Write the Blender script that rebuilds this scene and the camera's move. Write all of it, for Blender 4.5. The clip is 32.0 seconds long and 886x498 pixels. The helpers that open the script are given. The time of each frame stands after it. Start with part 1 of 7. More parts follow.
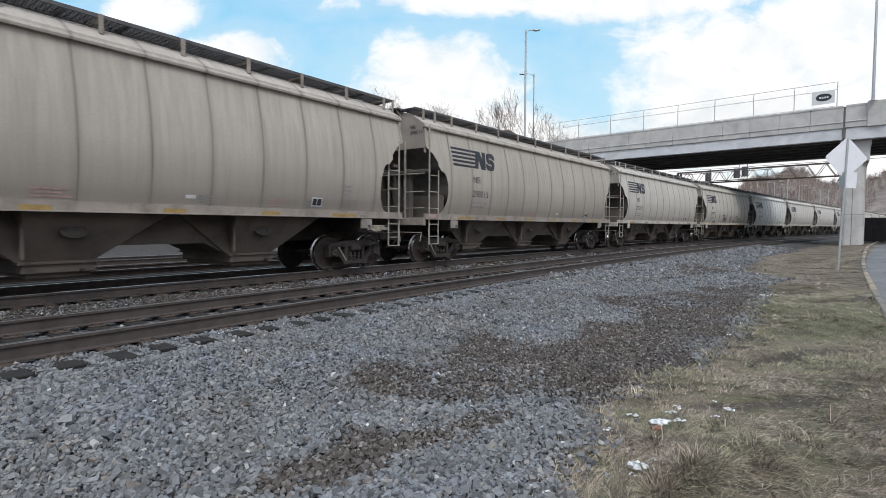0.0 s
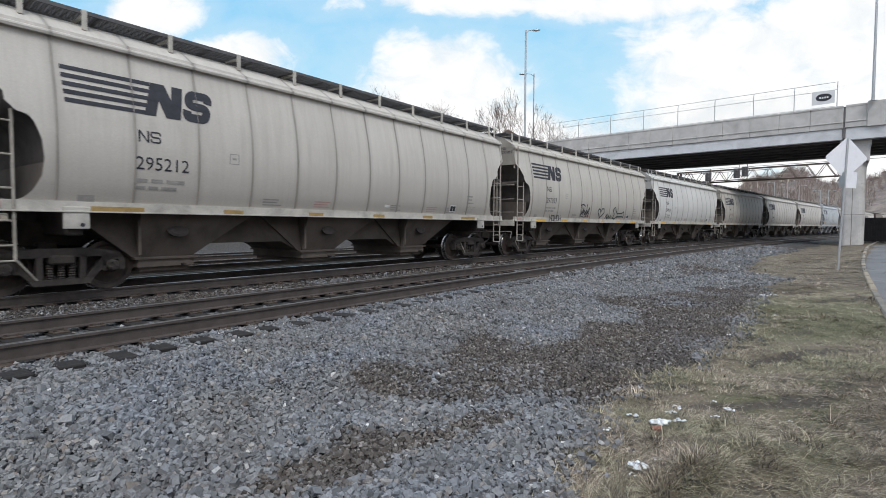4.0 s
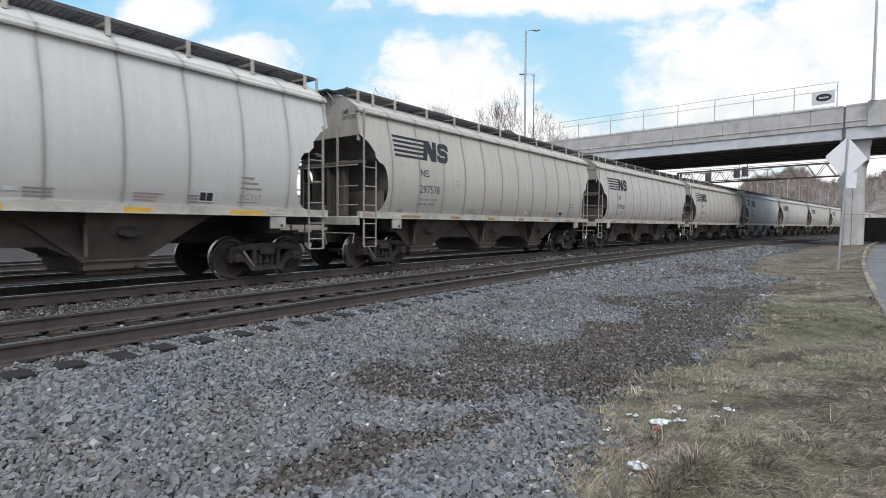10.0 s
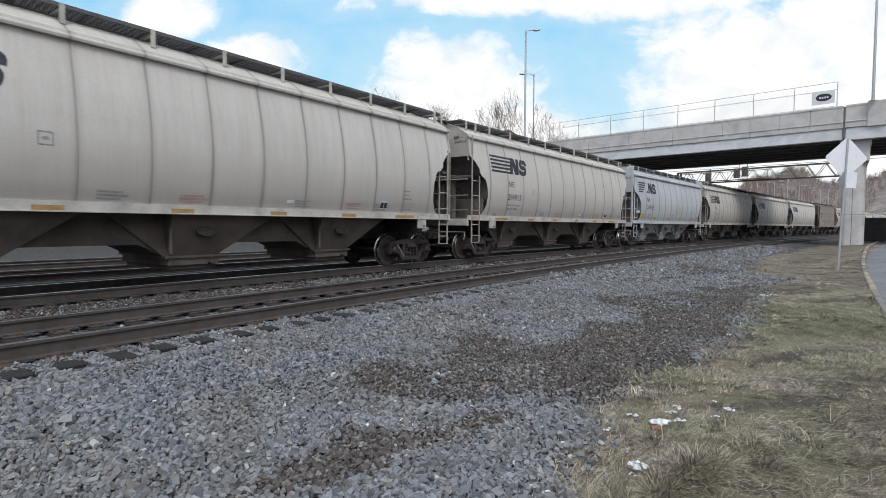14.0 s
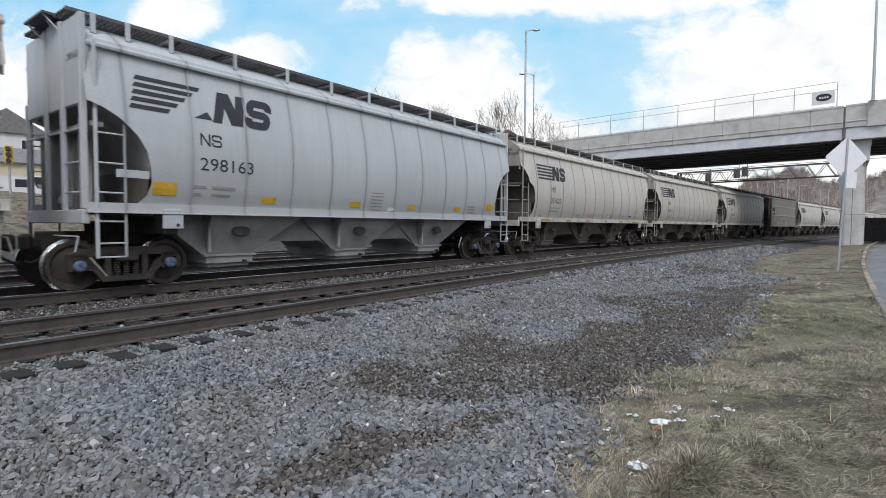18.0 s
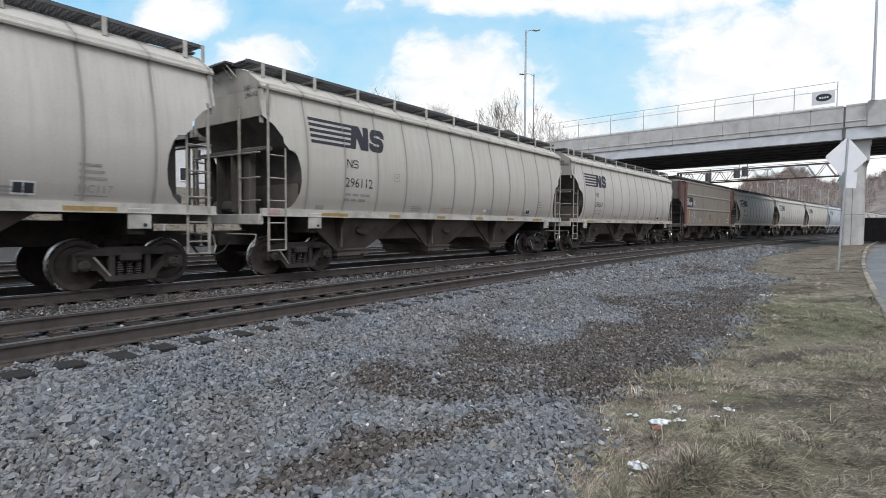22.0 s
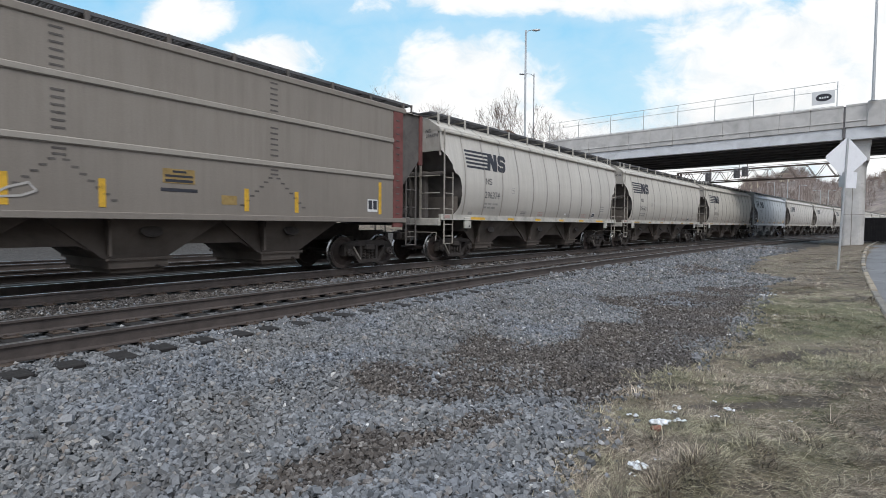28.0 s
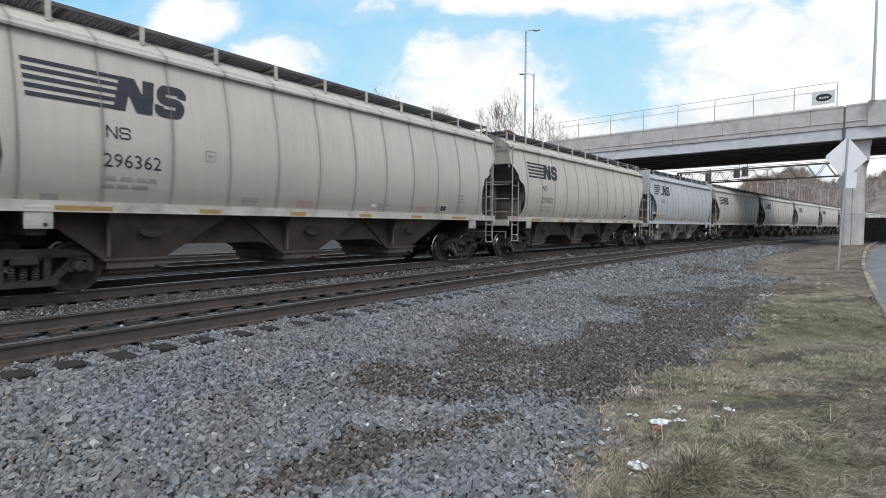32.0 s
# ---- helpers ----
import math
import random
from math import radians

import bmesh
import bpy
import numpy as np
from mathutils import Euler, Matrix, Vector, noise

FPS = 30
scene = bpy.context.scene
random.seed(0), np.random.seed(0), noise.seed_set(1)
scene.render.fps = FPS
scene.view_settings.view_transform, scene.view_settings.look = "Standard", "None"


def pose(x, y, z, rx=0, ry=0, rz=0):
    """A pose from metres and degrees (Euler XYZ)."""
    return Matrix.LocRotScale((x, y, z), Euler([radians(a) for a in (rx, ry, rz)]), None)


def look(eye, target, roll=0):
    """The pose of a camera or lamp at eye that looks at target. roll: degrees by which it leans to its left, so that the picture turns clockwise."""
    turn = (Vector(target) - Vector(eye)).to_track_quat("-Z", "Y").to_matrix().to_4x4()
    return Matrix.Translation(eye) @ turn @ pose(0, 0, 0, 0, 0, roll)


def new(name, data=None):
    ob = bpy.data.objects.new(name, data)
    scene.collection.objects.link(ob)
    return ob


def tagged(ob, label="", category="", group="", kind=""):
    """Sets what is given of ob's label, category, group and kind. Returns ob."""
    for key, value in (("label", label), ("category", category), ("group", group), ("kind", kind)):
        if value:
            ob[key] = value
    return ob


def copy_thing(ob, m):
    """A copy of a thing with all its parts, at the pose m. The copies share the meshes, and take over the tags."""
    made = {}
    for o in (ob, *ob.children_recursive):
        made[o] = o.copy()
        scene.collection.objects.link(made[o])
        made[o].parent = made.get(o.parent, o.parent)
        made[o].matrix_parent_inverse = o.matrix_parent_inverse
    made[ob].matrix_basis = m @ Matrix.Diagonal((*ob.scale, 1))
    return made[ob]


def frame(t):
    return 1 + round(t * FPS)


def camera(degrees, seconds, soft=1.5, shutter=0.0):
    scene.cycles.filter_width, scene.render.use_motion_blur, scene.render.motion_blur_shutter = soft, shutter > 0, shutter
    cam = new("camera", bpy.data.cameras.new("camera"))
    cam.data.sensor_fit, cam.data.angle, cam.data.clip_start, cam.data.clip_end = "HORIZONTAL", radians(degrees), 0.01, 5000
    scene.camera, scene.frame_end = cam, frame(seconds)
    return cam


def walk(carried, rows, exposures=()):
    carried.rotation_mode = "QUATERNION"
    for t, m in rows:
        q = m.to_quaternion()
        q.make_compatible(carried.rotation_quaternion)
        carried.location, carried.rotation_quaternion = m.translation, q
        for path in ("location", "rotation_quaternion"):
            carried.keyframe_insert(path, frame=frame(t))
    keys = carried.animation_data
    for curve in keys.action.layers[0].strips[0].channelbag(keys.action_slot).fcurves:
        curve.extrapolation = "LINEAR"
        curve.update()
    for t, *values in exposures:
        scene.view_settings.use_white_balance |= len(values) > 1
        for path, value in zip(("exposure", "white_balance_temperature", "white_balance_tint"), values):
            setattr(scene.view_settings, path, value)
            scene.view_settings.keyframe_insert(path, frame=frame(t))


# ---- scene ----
cam = camera(80.67, 32.0, soft=0.8, shutter=0.15)
CAM_POSE = pose(0, 0, 1.167, 90 - 2.493) @ pose(0, 0, 0, 0, 0, 0.2)
walk(cam, [(0, CAM_POSE), (32, CAM_POSE)])

# ---------------------------------------------------------------- light
SUN_EL, SUN_AZ = 50.0, 172.0    # degrees; azimuth clockwise from +Y
world = bpy.data.worlds.new("sky")
scene.world = world
world.use_nodes = True
wn = world.node_tree.nodes
wl = world.node_tree.links
wn.clear()
w_out = wn.new("ShaderNodeOutputWorld")
w_bg = wn.new("ShaderNodeBackground")
w_sky = wn.new("ShaderNodeTexSky")
w_sky.sky_type = "NISHITA"
w_sky.sun_disc = False
w_sky.sun_elevation = radians(SUN_EL)
w_sky.sun_rotation = radians(SUN_AZ)
w_sky.air_density, w_sky.dust_density, w_sky.ozone_density = 1.0, 0.6, 1.5
w_bg.inputs["Strength"].default_value = 0.112
# broken cloud over the whole sky
w_co = wn.new("ShaderNodeTexCoord")
w_no = wn.new("ShaderNodeTexNoise")
w_no.inputs["Scale"].default_value, w_no.inputs["Detail"].default_value = 2.2, 6.0
w_ra = wn.new("ShaderNodeValToRGB")
w_ra.color_ramp.elements[0].position, w_ra.color_ramp.elements[1].position = 0.36, 0.56
w_mx = wn.new("ShaderNodeMix")
w_mx.data_type = "RGBA"
w_mx.inputs[7].default_value = (6.75, 7.4, 8.2, 1)
wl.new(w_co.outputs["Generated"], w_no.inputs["Vector"])
wl.new(w_no.outputs[0], w_ra.inputs["Fac"])
wl.new(w_ra.outputs[0], w_mx.inputs[0])
wl.new(w_sky.outputs[0], w_mx.inputs[6])
wl.new(w_mx.outputs[2], w_bg.inputs["Color"])
wl.new(w_bg.outputs[0], w_out.inputs["Surface"])

sun = new("sun", bpy.data.lights.new("sun", "SUN"))
sun.data.energy = 1.5
sun.data.angle = radians(25)
sun.data.color = (1.0, 0.99, 0.975)
_az, _el = radians(SUN_AZ), radians(SUN_EL)
SUN_DIR = Vector((math.sin(_az) * math.cos(_el), math.cos(_az) * math.cos(_el), math.sin(_el)))
sun.matrix_world = look(SUN_DIR * 100, (0, 0, 0))
scene.view_settings.exposure = 0.41


# ---------------------------------------------------------------- material kit
def mat(name):
    m = bpy.data.materials.new(name)
    m.use_nodes = True
    nt = m.node_tree
    bsdf = nt.nodes["Principled BSDF"]
    return m, nt, bsdf


def node(nt, kind, ins=(), operation="", data_type="", blend_type="", attribute_name=""):
    n = nt.nodes.new(kind)
    if operation:
        n.operation = operation
    if data_type:
        n.data_type = data_type
    if blend_type:
        n.blend_type = blend_type
    if attribute_name:
        n.attribute_name = attribute_name
    for k, v in dict(ins).items():
        if isinstance(v, bpy.types.NodeSocket):
            nt.links.new(v, n.inputs[k])
        else:
            n.inputs[k].default_value = v
    return n


def coord(nt, scale=(1, 1, 1), generated="Object"):
    c = node(nt, "ShaderNodeTexCoord")
    return node(nt, "ShaderNodeMapping", {"Vector": c.outputs[generated], "Scale": scale}).outputs[0]


def noise_tex(nt, vec, scale, detail=4.0, rough=0.55, dist=0.0):
    return node(nt, "ShaderNodeTexNoise", {"Vector": vec, "Scale": scale, "Detail": detail, "Roughness": rough, "Distortion": dist}).outputs[0]


def ramp(nt, fac, stops):
    r = node(nt, "ShaderNodeValToRGB", {"Fac": fac})
    e = r.color_ramp.elements
    while len(e) < len(stops):
        e.new(0.5)
    for el, (pos, col) in zip(e, stops):
        el.position = pos
        el.color = (*col, 1) if len(col) == 3 else col
    return r.outputs[0]


def grey(v):
    return (v, v, v)


def mixc(nt, fac, a, b, mode="MIX"):
    n = node(nt, "ShaderNodeMix", data_type="RGBA", blend_type=mode)
    for key, v in ((0, fac), (6, a), (7, b)):
        if isinstance(v, bpy.types.NodeSocket):
            nt.links.new(v, n.inputs[key])
        elif key == 0:
            n.inputs[key].default_value = v
        else:
            n.inputs[key].default_value = (*v, 1) if len(v) == 3 else v
    return n.outputs[2]


def math_n(nt, op, a, b=0.0):
    n = node(nt, "ShaderNodeMath", operation=op)
    for i, v in enumerate((a, b)):
        if isinstance(v, bpy.types.NodeSocket):
            nt.links.new(v, n.inputs[i])
        else:
            n.inputs[i].default_value = v
    return n.outputs[0]


def bump(nt, bsdf, height, strength, distance):
    b = node(nt, "ShaderNodeBump", {"Height": height, "Strength": strength, "Distance": distance})
    nt.links.new(b.outputs[0], bsdf.inputs["Normal"])


def plain(name, col, rough=0.6, metal=0.0, vary=0.25, scale=3.0, dark=None, bumpy=0.15, bump_d=0.003, grain=60.0):
    """A painted, metal or mineral surface: base colour with stains at a large and grain at a small scale."""
    m, nt, b = mat(name)
    v = coord(nt)
    dark = dark or tuple(c * (1 - vary) for c in col)
    light = tuple(min(1, c * (1 + vary * 0.6)) for c in col)
    big = noise_tex(nt, v, scale, 6, 0.65, 0.4)
    fine = noise_tex(nt, v, grain, 3, 0.6)
    c1 = ramp(nt, big, [(0.3, dark), (0.55, col), (0.8, light)])
    c2 = mixc(nt, 0.35, c1, ramp(nt, fine, [(0.3, grey(0.55)), (0.7, grey(1.15))]), "MULTIPLY")
    nt.links.new(c2, b.inputs["Base Color"])
    b.inputs["Metallic"].default_value = metal
    rr = ramp(nt, fine, [(0.2, grey(max(0, rough - 0.12))), (0.8, grey(min(1, rough + 0.12)))])
    nt.links.new(rr, b.inputs["Roughness"])
    bump(nt, b, fine, bumpy, bump_d)
    return m


# ---------------------------------------------------------------- mesh kit
def part(name, bm, material, parent=None, label="", smooth=False):
    """Links a bmesh as one mesh object, under a thing or a part."""
    me = bpy.data.meshes.new(name)
    bm.to_mesh(me)
    bm.free()
    return part_mesh(name, me, material, parent, label, smooth)


def part_mesh(name, me, material, parent=None, label="", smooth=False):
    if material and not me.materials:
        me.materials.append(material)
    if smooth:
        me.polygons.foreach_set("use_smooth", [True] * len(me.polygons))
    ob = new(name, me)
    if parent:
        ob.parent = parent
    if label:
        ob["label"] = label
    return ob


def box(bm, x0, x1, y0, y1, z0, z1, bevel=0.0, m=None):
    """A box between the given planes, with its edges bevelled; m turns or moves it."""
    r = bmesh.ops.create_cube(bm, size=1.0)
    vs = r["verts"]
    for v in vs:
        v.co = Vector(((x0 + x1) / 2 + v.co.x * (x1 - x0), (y0 + y1) / 2 + v.co.y * (y1 - y0), (z0 + z1) / 2 + v.co.z * (z1 - z0)))
    if bevel:
        es = list({e for v in vs for e in v.link_edges})
        vs = list({v for v in bmesh.ops.bevel(bm, geom=es, offset=bevel, segments=1, affect="EDGES")["verts"]} | {v for v in vs if v.is_valid})
    if m is not None:
        bmesh.ops.transform(bm, matrix=m, verts=[v for v in vs if v.is_valid])
    return bm


def rod(bm, a, b, r0, r1=None, seg=8, caps=True):
    """A round bar from a to b."""
    a, b = Vector(a), Vector(b)
    r1 = r0 if r1 is None else r1
    d = (b - a).normalized()
    u = d.orthogonal().normalized()
    w = d.cross(u)
    p, q = [], []
    for i in range(seg):
        k = 2 * math.pi * i / seg
        o = u * math.cos(k) + w * math.sin(k)
        p.append(bm.verts.new(a + o * r0))
        q.append(bm.verts.new(b + o * r1))
    for i in range(seg):
        bm.faces.new((p[i], p[(i + 1) % seg], q[(i + 1) % seg], q[i]))
    if caps:
        bm.faces.new(p[::-1])
        bm.faces.new(q)
    return bm


def prism(bm, outline, y0, y1):
    """A plate: an outline in x and z, from y0 to y1."""
    f = [bm.verts.new((x, y0, z)) for x, z in outline]
    g = [bm.verts.new((x, y1, z)) for x, z in outline]
    n = len(outline)
    for i in range(n):
        bm.faces.new((f[i], f[(i + 1) % n], g[(i + 1) % n], g[i]))
    bm.faces.new(f[::-1])
    bm.faces.new(g)
    return bm


def lathe(bm, profile, axis_m, seg=20):
    """Turns (radius, height) pairs round the z axis of axis_m."""
    rings = []
    for r, h in profile:
        rings.append([bm.verts.new(axis_m @ Vector((r * math.cos(2 * math.pi * i / seg), r * math.sin(2 * math.pi * i / seg), h))) for i in range(seg)])
    for p, q in zip(rings, rings[1:]):
        for i in range(seg):
            bm.faces.new((p[i], p[(i + 1) % seg], q[(i + 1) % seg], q[i]))
    bm.faces.new(rings[0][::-1])
    bm.faces.new(rings[-1])
    return bm


def thing(name, label, category, group="", kind="", m=None):
    ob = new(name)
    ob.empty_display_size = 0.3
    if m is not None:
        ob.matrix_basis = m
    return tagged(ob, label, category, group, kind)


def B():
    return bmesh.new()


# ---------------------------------------------------------------- the line of the railway
# centre line of the loaded track: a curve to the right that ends in a tangent
TRACK_GAP = 4.30
STEP = 0.25
S0, S1 = -60.0, 420.0
_s = np.arange(S0, S1 + STEP, STEP)
_k = 0.002501 + 4.10e-6 * np.clip(_s, -25, 80) - 3.944e-7 * np.clip(_s, -25, 80) ** 2
_k[_s > 80] = 0.0
_th = np.concatenate([[0], np.cumsum(-(_k[1:] + _k[:-1]) / 2 * STEP)])
_i0 = int(round(-S0 / STEP))
_th = _th - _th[_i0] + 0.93014
_px = np.concatenate([[0], np.cumsum((np.cos(_th[1:]) + np.cos(_th[:-1])) / 2 * STEP)])
_py = np.concatenate([[0], np.cumsum((np.sin(_th[1:]) + np.sin(_th[:-1])) / 2 * STEP)])
_px += -5.0271 - _px[_i0]
_py += 12.6411 - _py[_i0]
CANT = 0.0065


def line(s, lat=0.0):
    """Place and heading at s metres along the loaded track, lat metres to its right (towards the road)."""
    th = float(np.interp(s, _s, _th))
    return float(np.interp(s, _s, _px)) + lat * math.sin(th), float(np.interp(s, _s, _py)) - lat * math.cos(th), th


def lateral(x, y):
    """Metres to the right of the loaded track's centre line, and the place along it, for arrays of points."""
    x, y = np.asarray(x, float), np.asarray(y, float)
    c = slice(None, None, 8)
    px, py, th, ss = _px[c], _py[c], _th[c], _s[c]
    lat, at = np.empty(x.shape), np.empty(x.shape)
    fx, fy, fl, fa = x.ravel(), y.ravel(), lat.ravel(), at.ravel()
    for i in range(0, fx.size, 4000):
        d2 = (fx[i:i + 4000, None] - px) ** 2 + (fy[i:i + 4000, None] - py) ** 2
        j = d2.argmin(1)
        dx, dy = fx[i:i + 4000] - px[j], fy[i:i + 4000] - py[j]
        fl[i:i + 4000] = dx * np.sin(th[j]) - dy * np.cos(th[j])
        fa[i:i + 4000] = ss[j] + dx * np.cos(th[j]) + dy * np.sin(th[j])
    return fl.reshape(x.shape), fa.reshape(x.shape)


def along(bm, section, lat, s0, s1, step, z=0.0, close=True):
    """Sweeps a section (x to the right, z up) along the railway."""
    rings = []
    n = max(1, int(round((s1 - s0) / step)))
    for i in range(n + 1):
        s = s0 + (s1 - s0) * i / n
        rings.append([bm.verts.new((*line(s, lat + a)[:2], z + b)) for a, b in section])
    k = len(section)
    for p, q in zip(rings, rings[1:]):
        for i in range(k if close else k - 1):
            bm.faces.new((p[i], p[(i + 1) % k], q[(i + 1) % k], q[i]))
    return bm


def smooth(a, lo, hi):
    t = np.clip((a - lo) / (hi - lo), 0, 1)
    return t * t * (3 - 2 * t)


def hills(x, y):
    """Smooth uneven height, in -1 to 1."""
    return (np.sin(x * 0.9 + 1.3 * np.sin(y * 0.53)) * np.cos(y * 0.8 + 1.1 * np.sin(x * 0.47)) + 0.5 * np.sin(2.3 * x + 1.7 * y) * np.sin(1.9 * y - 0.8 * x)) / 1.5


def lump(x, y):
    """The verge's low worn steps: height (-0.5 to 0.5) and how bare the step's face is (0 to 1)."""
    p = (y - 0.12 * x + 0.55 * hills(0.8 * x, 0.75 * y + 2) + 0.12 * hills(3.3 * x, 2.9 * y)) / 1.45
    q = p - np.floor(p)
    keep = smooth(x, 1.6, 2.6) * (0.35 + 0.65 * smooth(hills(0.5 * x + 4, 0.9 * y), -0.3, 0.4))
    return (np.where(q < 0.12, q / 0.12, 1 - (q - 0.12) / 0.88) - 0.5) * keep, ((q < 0.13) | (q > 0.985)) * keep


def ground_z(x, y):
    """Height of the ground: ballast bed, its shoulder, the grass verge and the road."""
    lat, at = lateral(x, y)
    a = lat - TRACK_GAP
    z = np.full(lat.shape, -0.215)
    z = z - 0.20 * smooth(a, 1.55, 4.2)
    z = z + 0.05 * smooth(a, 5.0, 7.0) + 0.12 * smooth(at, 15, 45) * smooth(a, 1.5, 4.0)
    z = z - 0.014 * smooth(a, 1.0, 1.12) * (1 - smooth(a, 1.5, 1.9))
    rough_zone = smooth(a, 1.5, 2.6)
    r = np.hypot(x, y)
    z = z + rough_zone * (0.035 * hills(x, y) + 0.012 * hills(3.1 * x, 3.3 * y)) * smooth(-r, -60, -25) + smooth(a, 5.4, 6.4) * (0.03 * hills(2.6 * x + 1, 3.0 * y) + 0.02 * hills(6.3 * x, 5.7 * y)) * smooth(-r, -30, -12)
    # the bank beyond the tracks
    z = z + 3.3 * smooth(-lat, 15, 27) + 2.4 * smooth(-lat, 34, 48)
    # the road lies lower than its kerb
    xk = np.interp(y, (-12.0, 0.0, 7.46, 10.22, 14.47, 21.0, 33.7, 65.4, 120.0, 300.0), (-8.3, 0.95, 6.72, 8.76, 11.98, 17.0, 27.45, 55.5, 105.0, 275.0))
    off = (x - xk) * 0.78
    lvl = -0.50 + 0.30 * smooth(r, 14, 48)
    z = z + (lvl + 0.13 - z) * smooth(off, -1.6, -0.1) * (1 - smooth(off, 8.0, 10.0)) - 0.20 * smooth(off, -0.05, 0.10) * (1 - smooth(off, 7.3, 7.6))
    z = z + (0.085 * lump(x, y)[0] + 0.02 * hills(4.1 * x, 4.4 * y)) * smooth(a, 5.6, 6.2) * (1 - smooth(off, -0.7, -0.25)) * smooth(-r, -24, -14)
    z = z + 0.10 * np.exp(-((x - 1.55) / 0.38) ** 2 - ((y - 3.15) / 0.20) ** 2) + 0.06 * np.exp(-((x - 2.1) / 0.3) ** 2 - ((y - 3.4) / 0.2) ** 2)
    # between and beyond the tracks
    z = z - 0.06 * np.exp(-((lat - 2.15) / 0.5) ** 2) - 0.05 * np.exp(-((lat + 2.15) / 0.5) ** 2)
    return z


# ---------------------------------------------------------------- drifting clouds
def cloud_material():
    m, nt, b = mat("spring_sky_with_cumulus")
    nt.nodes.remove(b)
    c = node(nt, "ShaderNodeTexCoord").outputs["Object"]
    sep = node(nt, "ShaderNodeSeparateXYZ", {"Vector": c})
    u = math_n(nt, "DIVIDE", sep.outputs["X"], sep.outputs["Y"])
    v = math_n(nt, "DIVIDE", sep.outputs["Z"], sep.outputs["Y"])
    uv = node(nt, "ShaderNodeCombineXYZ", {"X": u, "Y": math_n(nt, "MULTIPLY", v, 1.5), "Z": 0.0}).outputs[0]
    big = noise_tex(nt, uv, 4.0, 7, 0.58, 0.3)
    puff = noise_tex(nt, uv, 11.0, 8, 0.6, 0.5)
    wob = math_n(nt, "ADD", math_n(nt, "MULTIPLY", math_n(nt, "SUBTRACT", big, 0.5), 1.5), math_n(nt, "MULTIPLY", math_n(nt, "SUBTRACT", puff, 0.5), 1.1))
    field = None
    # centres and half sizes of the cloud banks, in tangents of the angles from the view's axis
    for cu, cv, ru, rv in ((-0.01, 0.25, 0.175, 0.12), (0.09, 0.15, 0.30, 0.10), (0.56, 0.29, 0.22, 0.15), (0.80, 0.34, 0.32, 0.18), (0.66, 0.20, 0.40, 0.16), (0.25, 0.43, 0.42, 0.042), (-0.56, 0.405, 0.10, 0.055), (-0.40, 0.32, 0.11, 0.05), (-0.95, 0.25, 0.3, 0.14), (0.0, 0.05, 1.6, 0.10), (0.3, 0.62, 0.5, 0.10), (-0.5, 0.75, 0.4, 0.12)):
        du = math_n(nt, "DIVIDE", math_n(nt, "SUBTRACT", u, cu), ru)
        dv = math_n(nt, "DIVIDE", math_n(nt, "SUBTRACT", v, cv), rv)
        q = math_n(nt, "SUBTRACT", 1.0, math_n(nt, "SQRT", math_n(nt, "ADD", math_n(nt, "MULTIPLY", du, du), math_n(nt, "MULTIPLY", dv, dv))))
        field = q if field is None else math_n(nt, "MAXIMUM", field, q)
    dens = math_n(nt, "ADD", field, wob)
    mask = ramp(nt, math_n(nt, "ADD", math_n(nt, "MULTIPLY", dens, 0.8), 0.4), [(0.33, grey(0)), (0.47, grey(0.5)), (0.60, grey(0.86)), (0.75, grey(1))])
    veil = ramp(nt, math_n(nt, "ADD", math_n(nt, "MULTIPLY", dens, 0.5), 0.5), [(0.15, grey(0)), (0.6, grey(0.4))])
    blue = ramp(nt, math_n(nt, "MULTIPLY", v, 1.6), [(0.0, (0.66, 0.86, 0.97)), (0.3, (0.46, 0.79, 0.98)), (0.75, (0.27, 0.63, 0.94))])
    col = mixc(nt, veil, blue, (0.86, 0.92, 0.96))
    shade = ramp(nt, puff, [(0.25, (0.86, 0.91, 0.95)), (0.42, (0.96, 0.98, 0.99)), (0.55, (1.05, 1.05, 1.05))])
    col = mixc(nt, mask, col, shade)
    e = node(nt, "ShaderNodeEmission", {"Color": col, "Strength": SKY_GLOW})
    nt.links.new(e.outputs[0], nt.nodes["Material Output"].inputs["Surface"])
    return m


def cloud_backdrop():
    R, na, ne = 2600.0, 48, 14
    bm = B()
    rows = []
    for j in range(ne + 1):
        el = radians(-3 + 48 * j / ne)
        rows.append([bm.verts.new((R * math.sin(radians(a)) * math.cos(el), R * math.cos(radians(a)) * math.cos(el), R * math.sin(el))) for a in np.linspace(-58, 58, na + 1)])
    for p, q in zip(rows, rows[1:]):
        for i in range(na):
            bm.faces.new((p[i], q[i], q[i + 1], p[i + 1]))
    return tagged(part("backdrop", bm, cloud_material(), None, "", True), "pale blue spring sky with drifting white clouds", "sky", kind="structure")


SKY_GLOW = 0.76
BACKDROP = cloud_backdrop()


# ---------------------------------------------------------------- ground
def greener(nt, v):
    """A stretch of the verge where the new grass comes through."""
    d = node(nt, "ShaderNodeVectorMath", {0: v, 1: (5.9, 9.8, -0.4)}, operation="DISTANCE").outputs["Value"]
    return ramp(nt, math_n(nt, "DIVIDE", d, 10.0), [(0.1, grey(0.13)), (0.42, grey(0.0))])


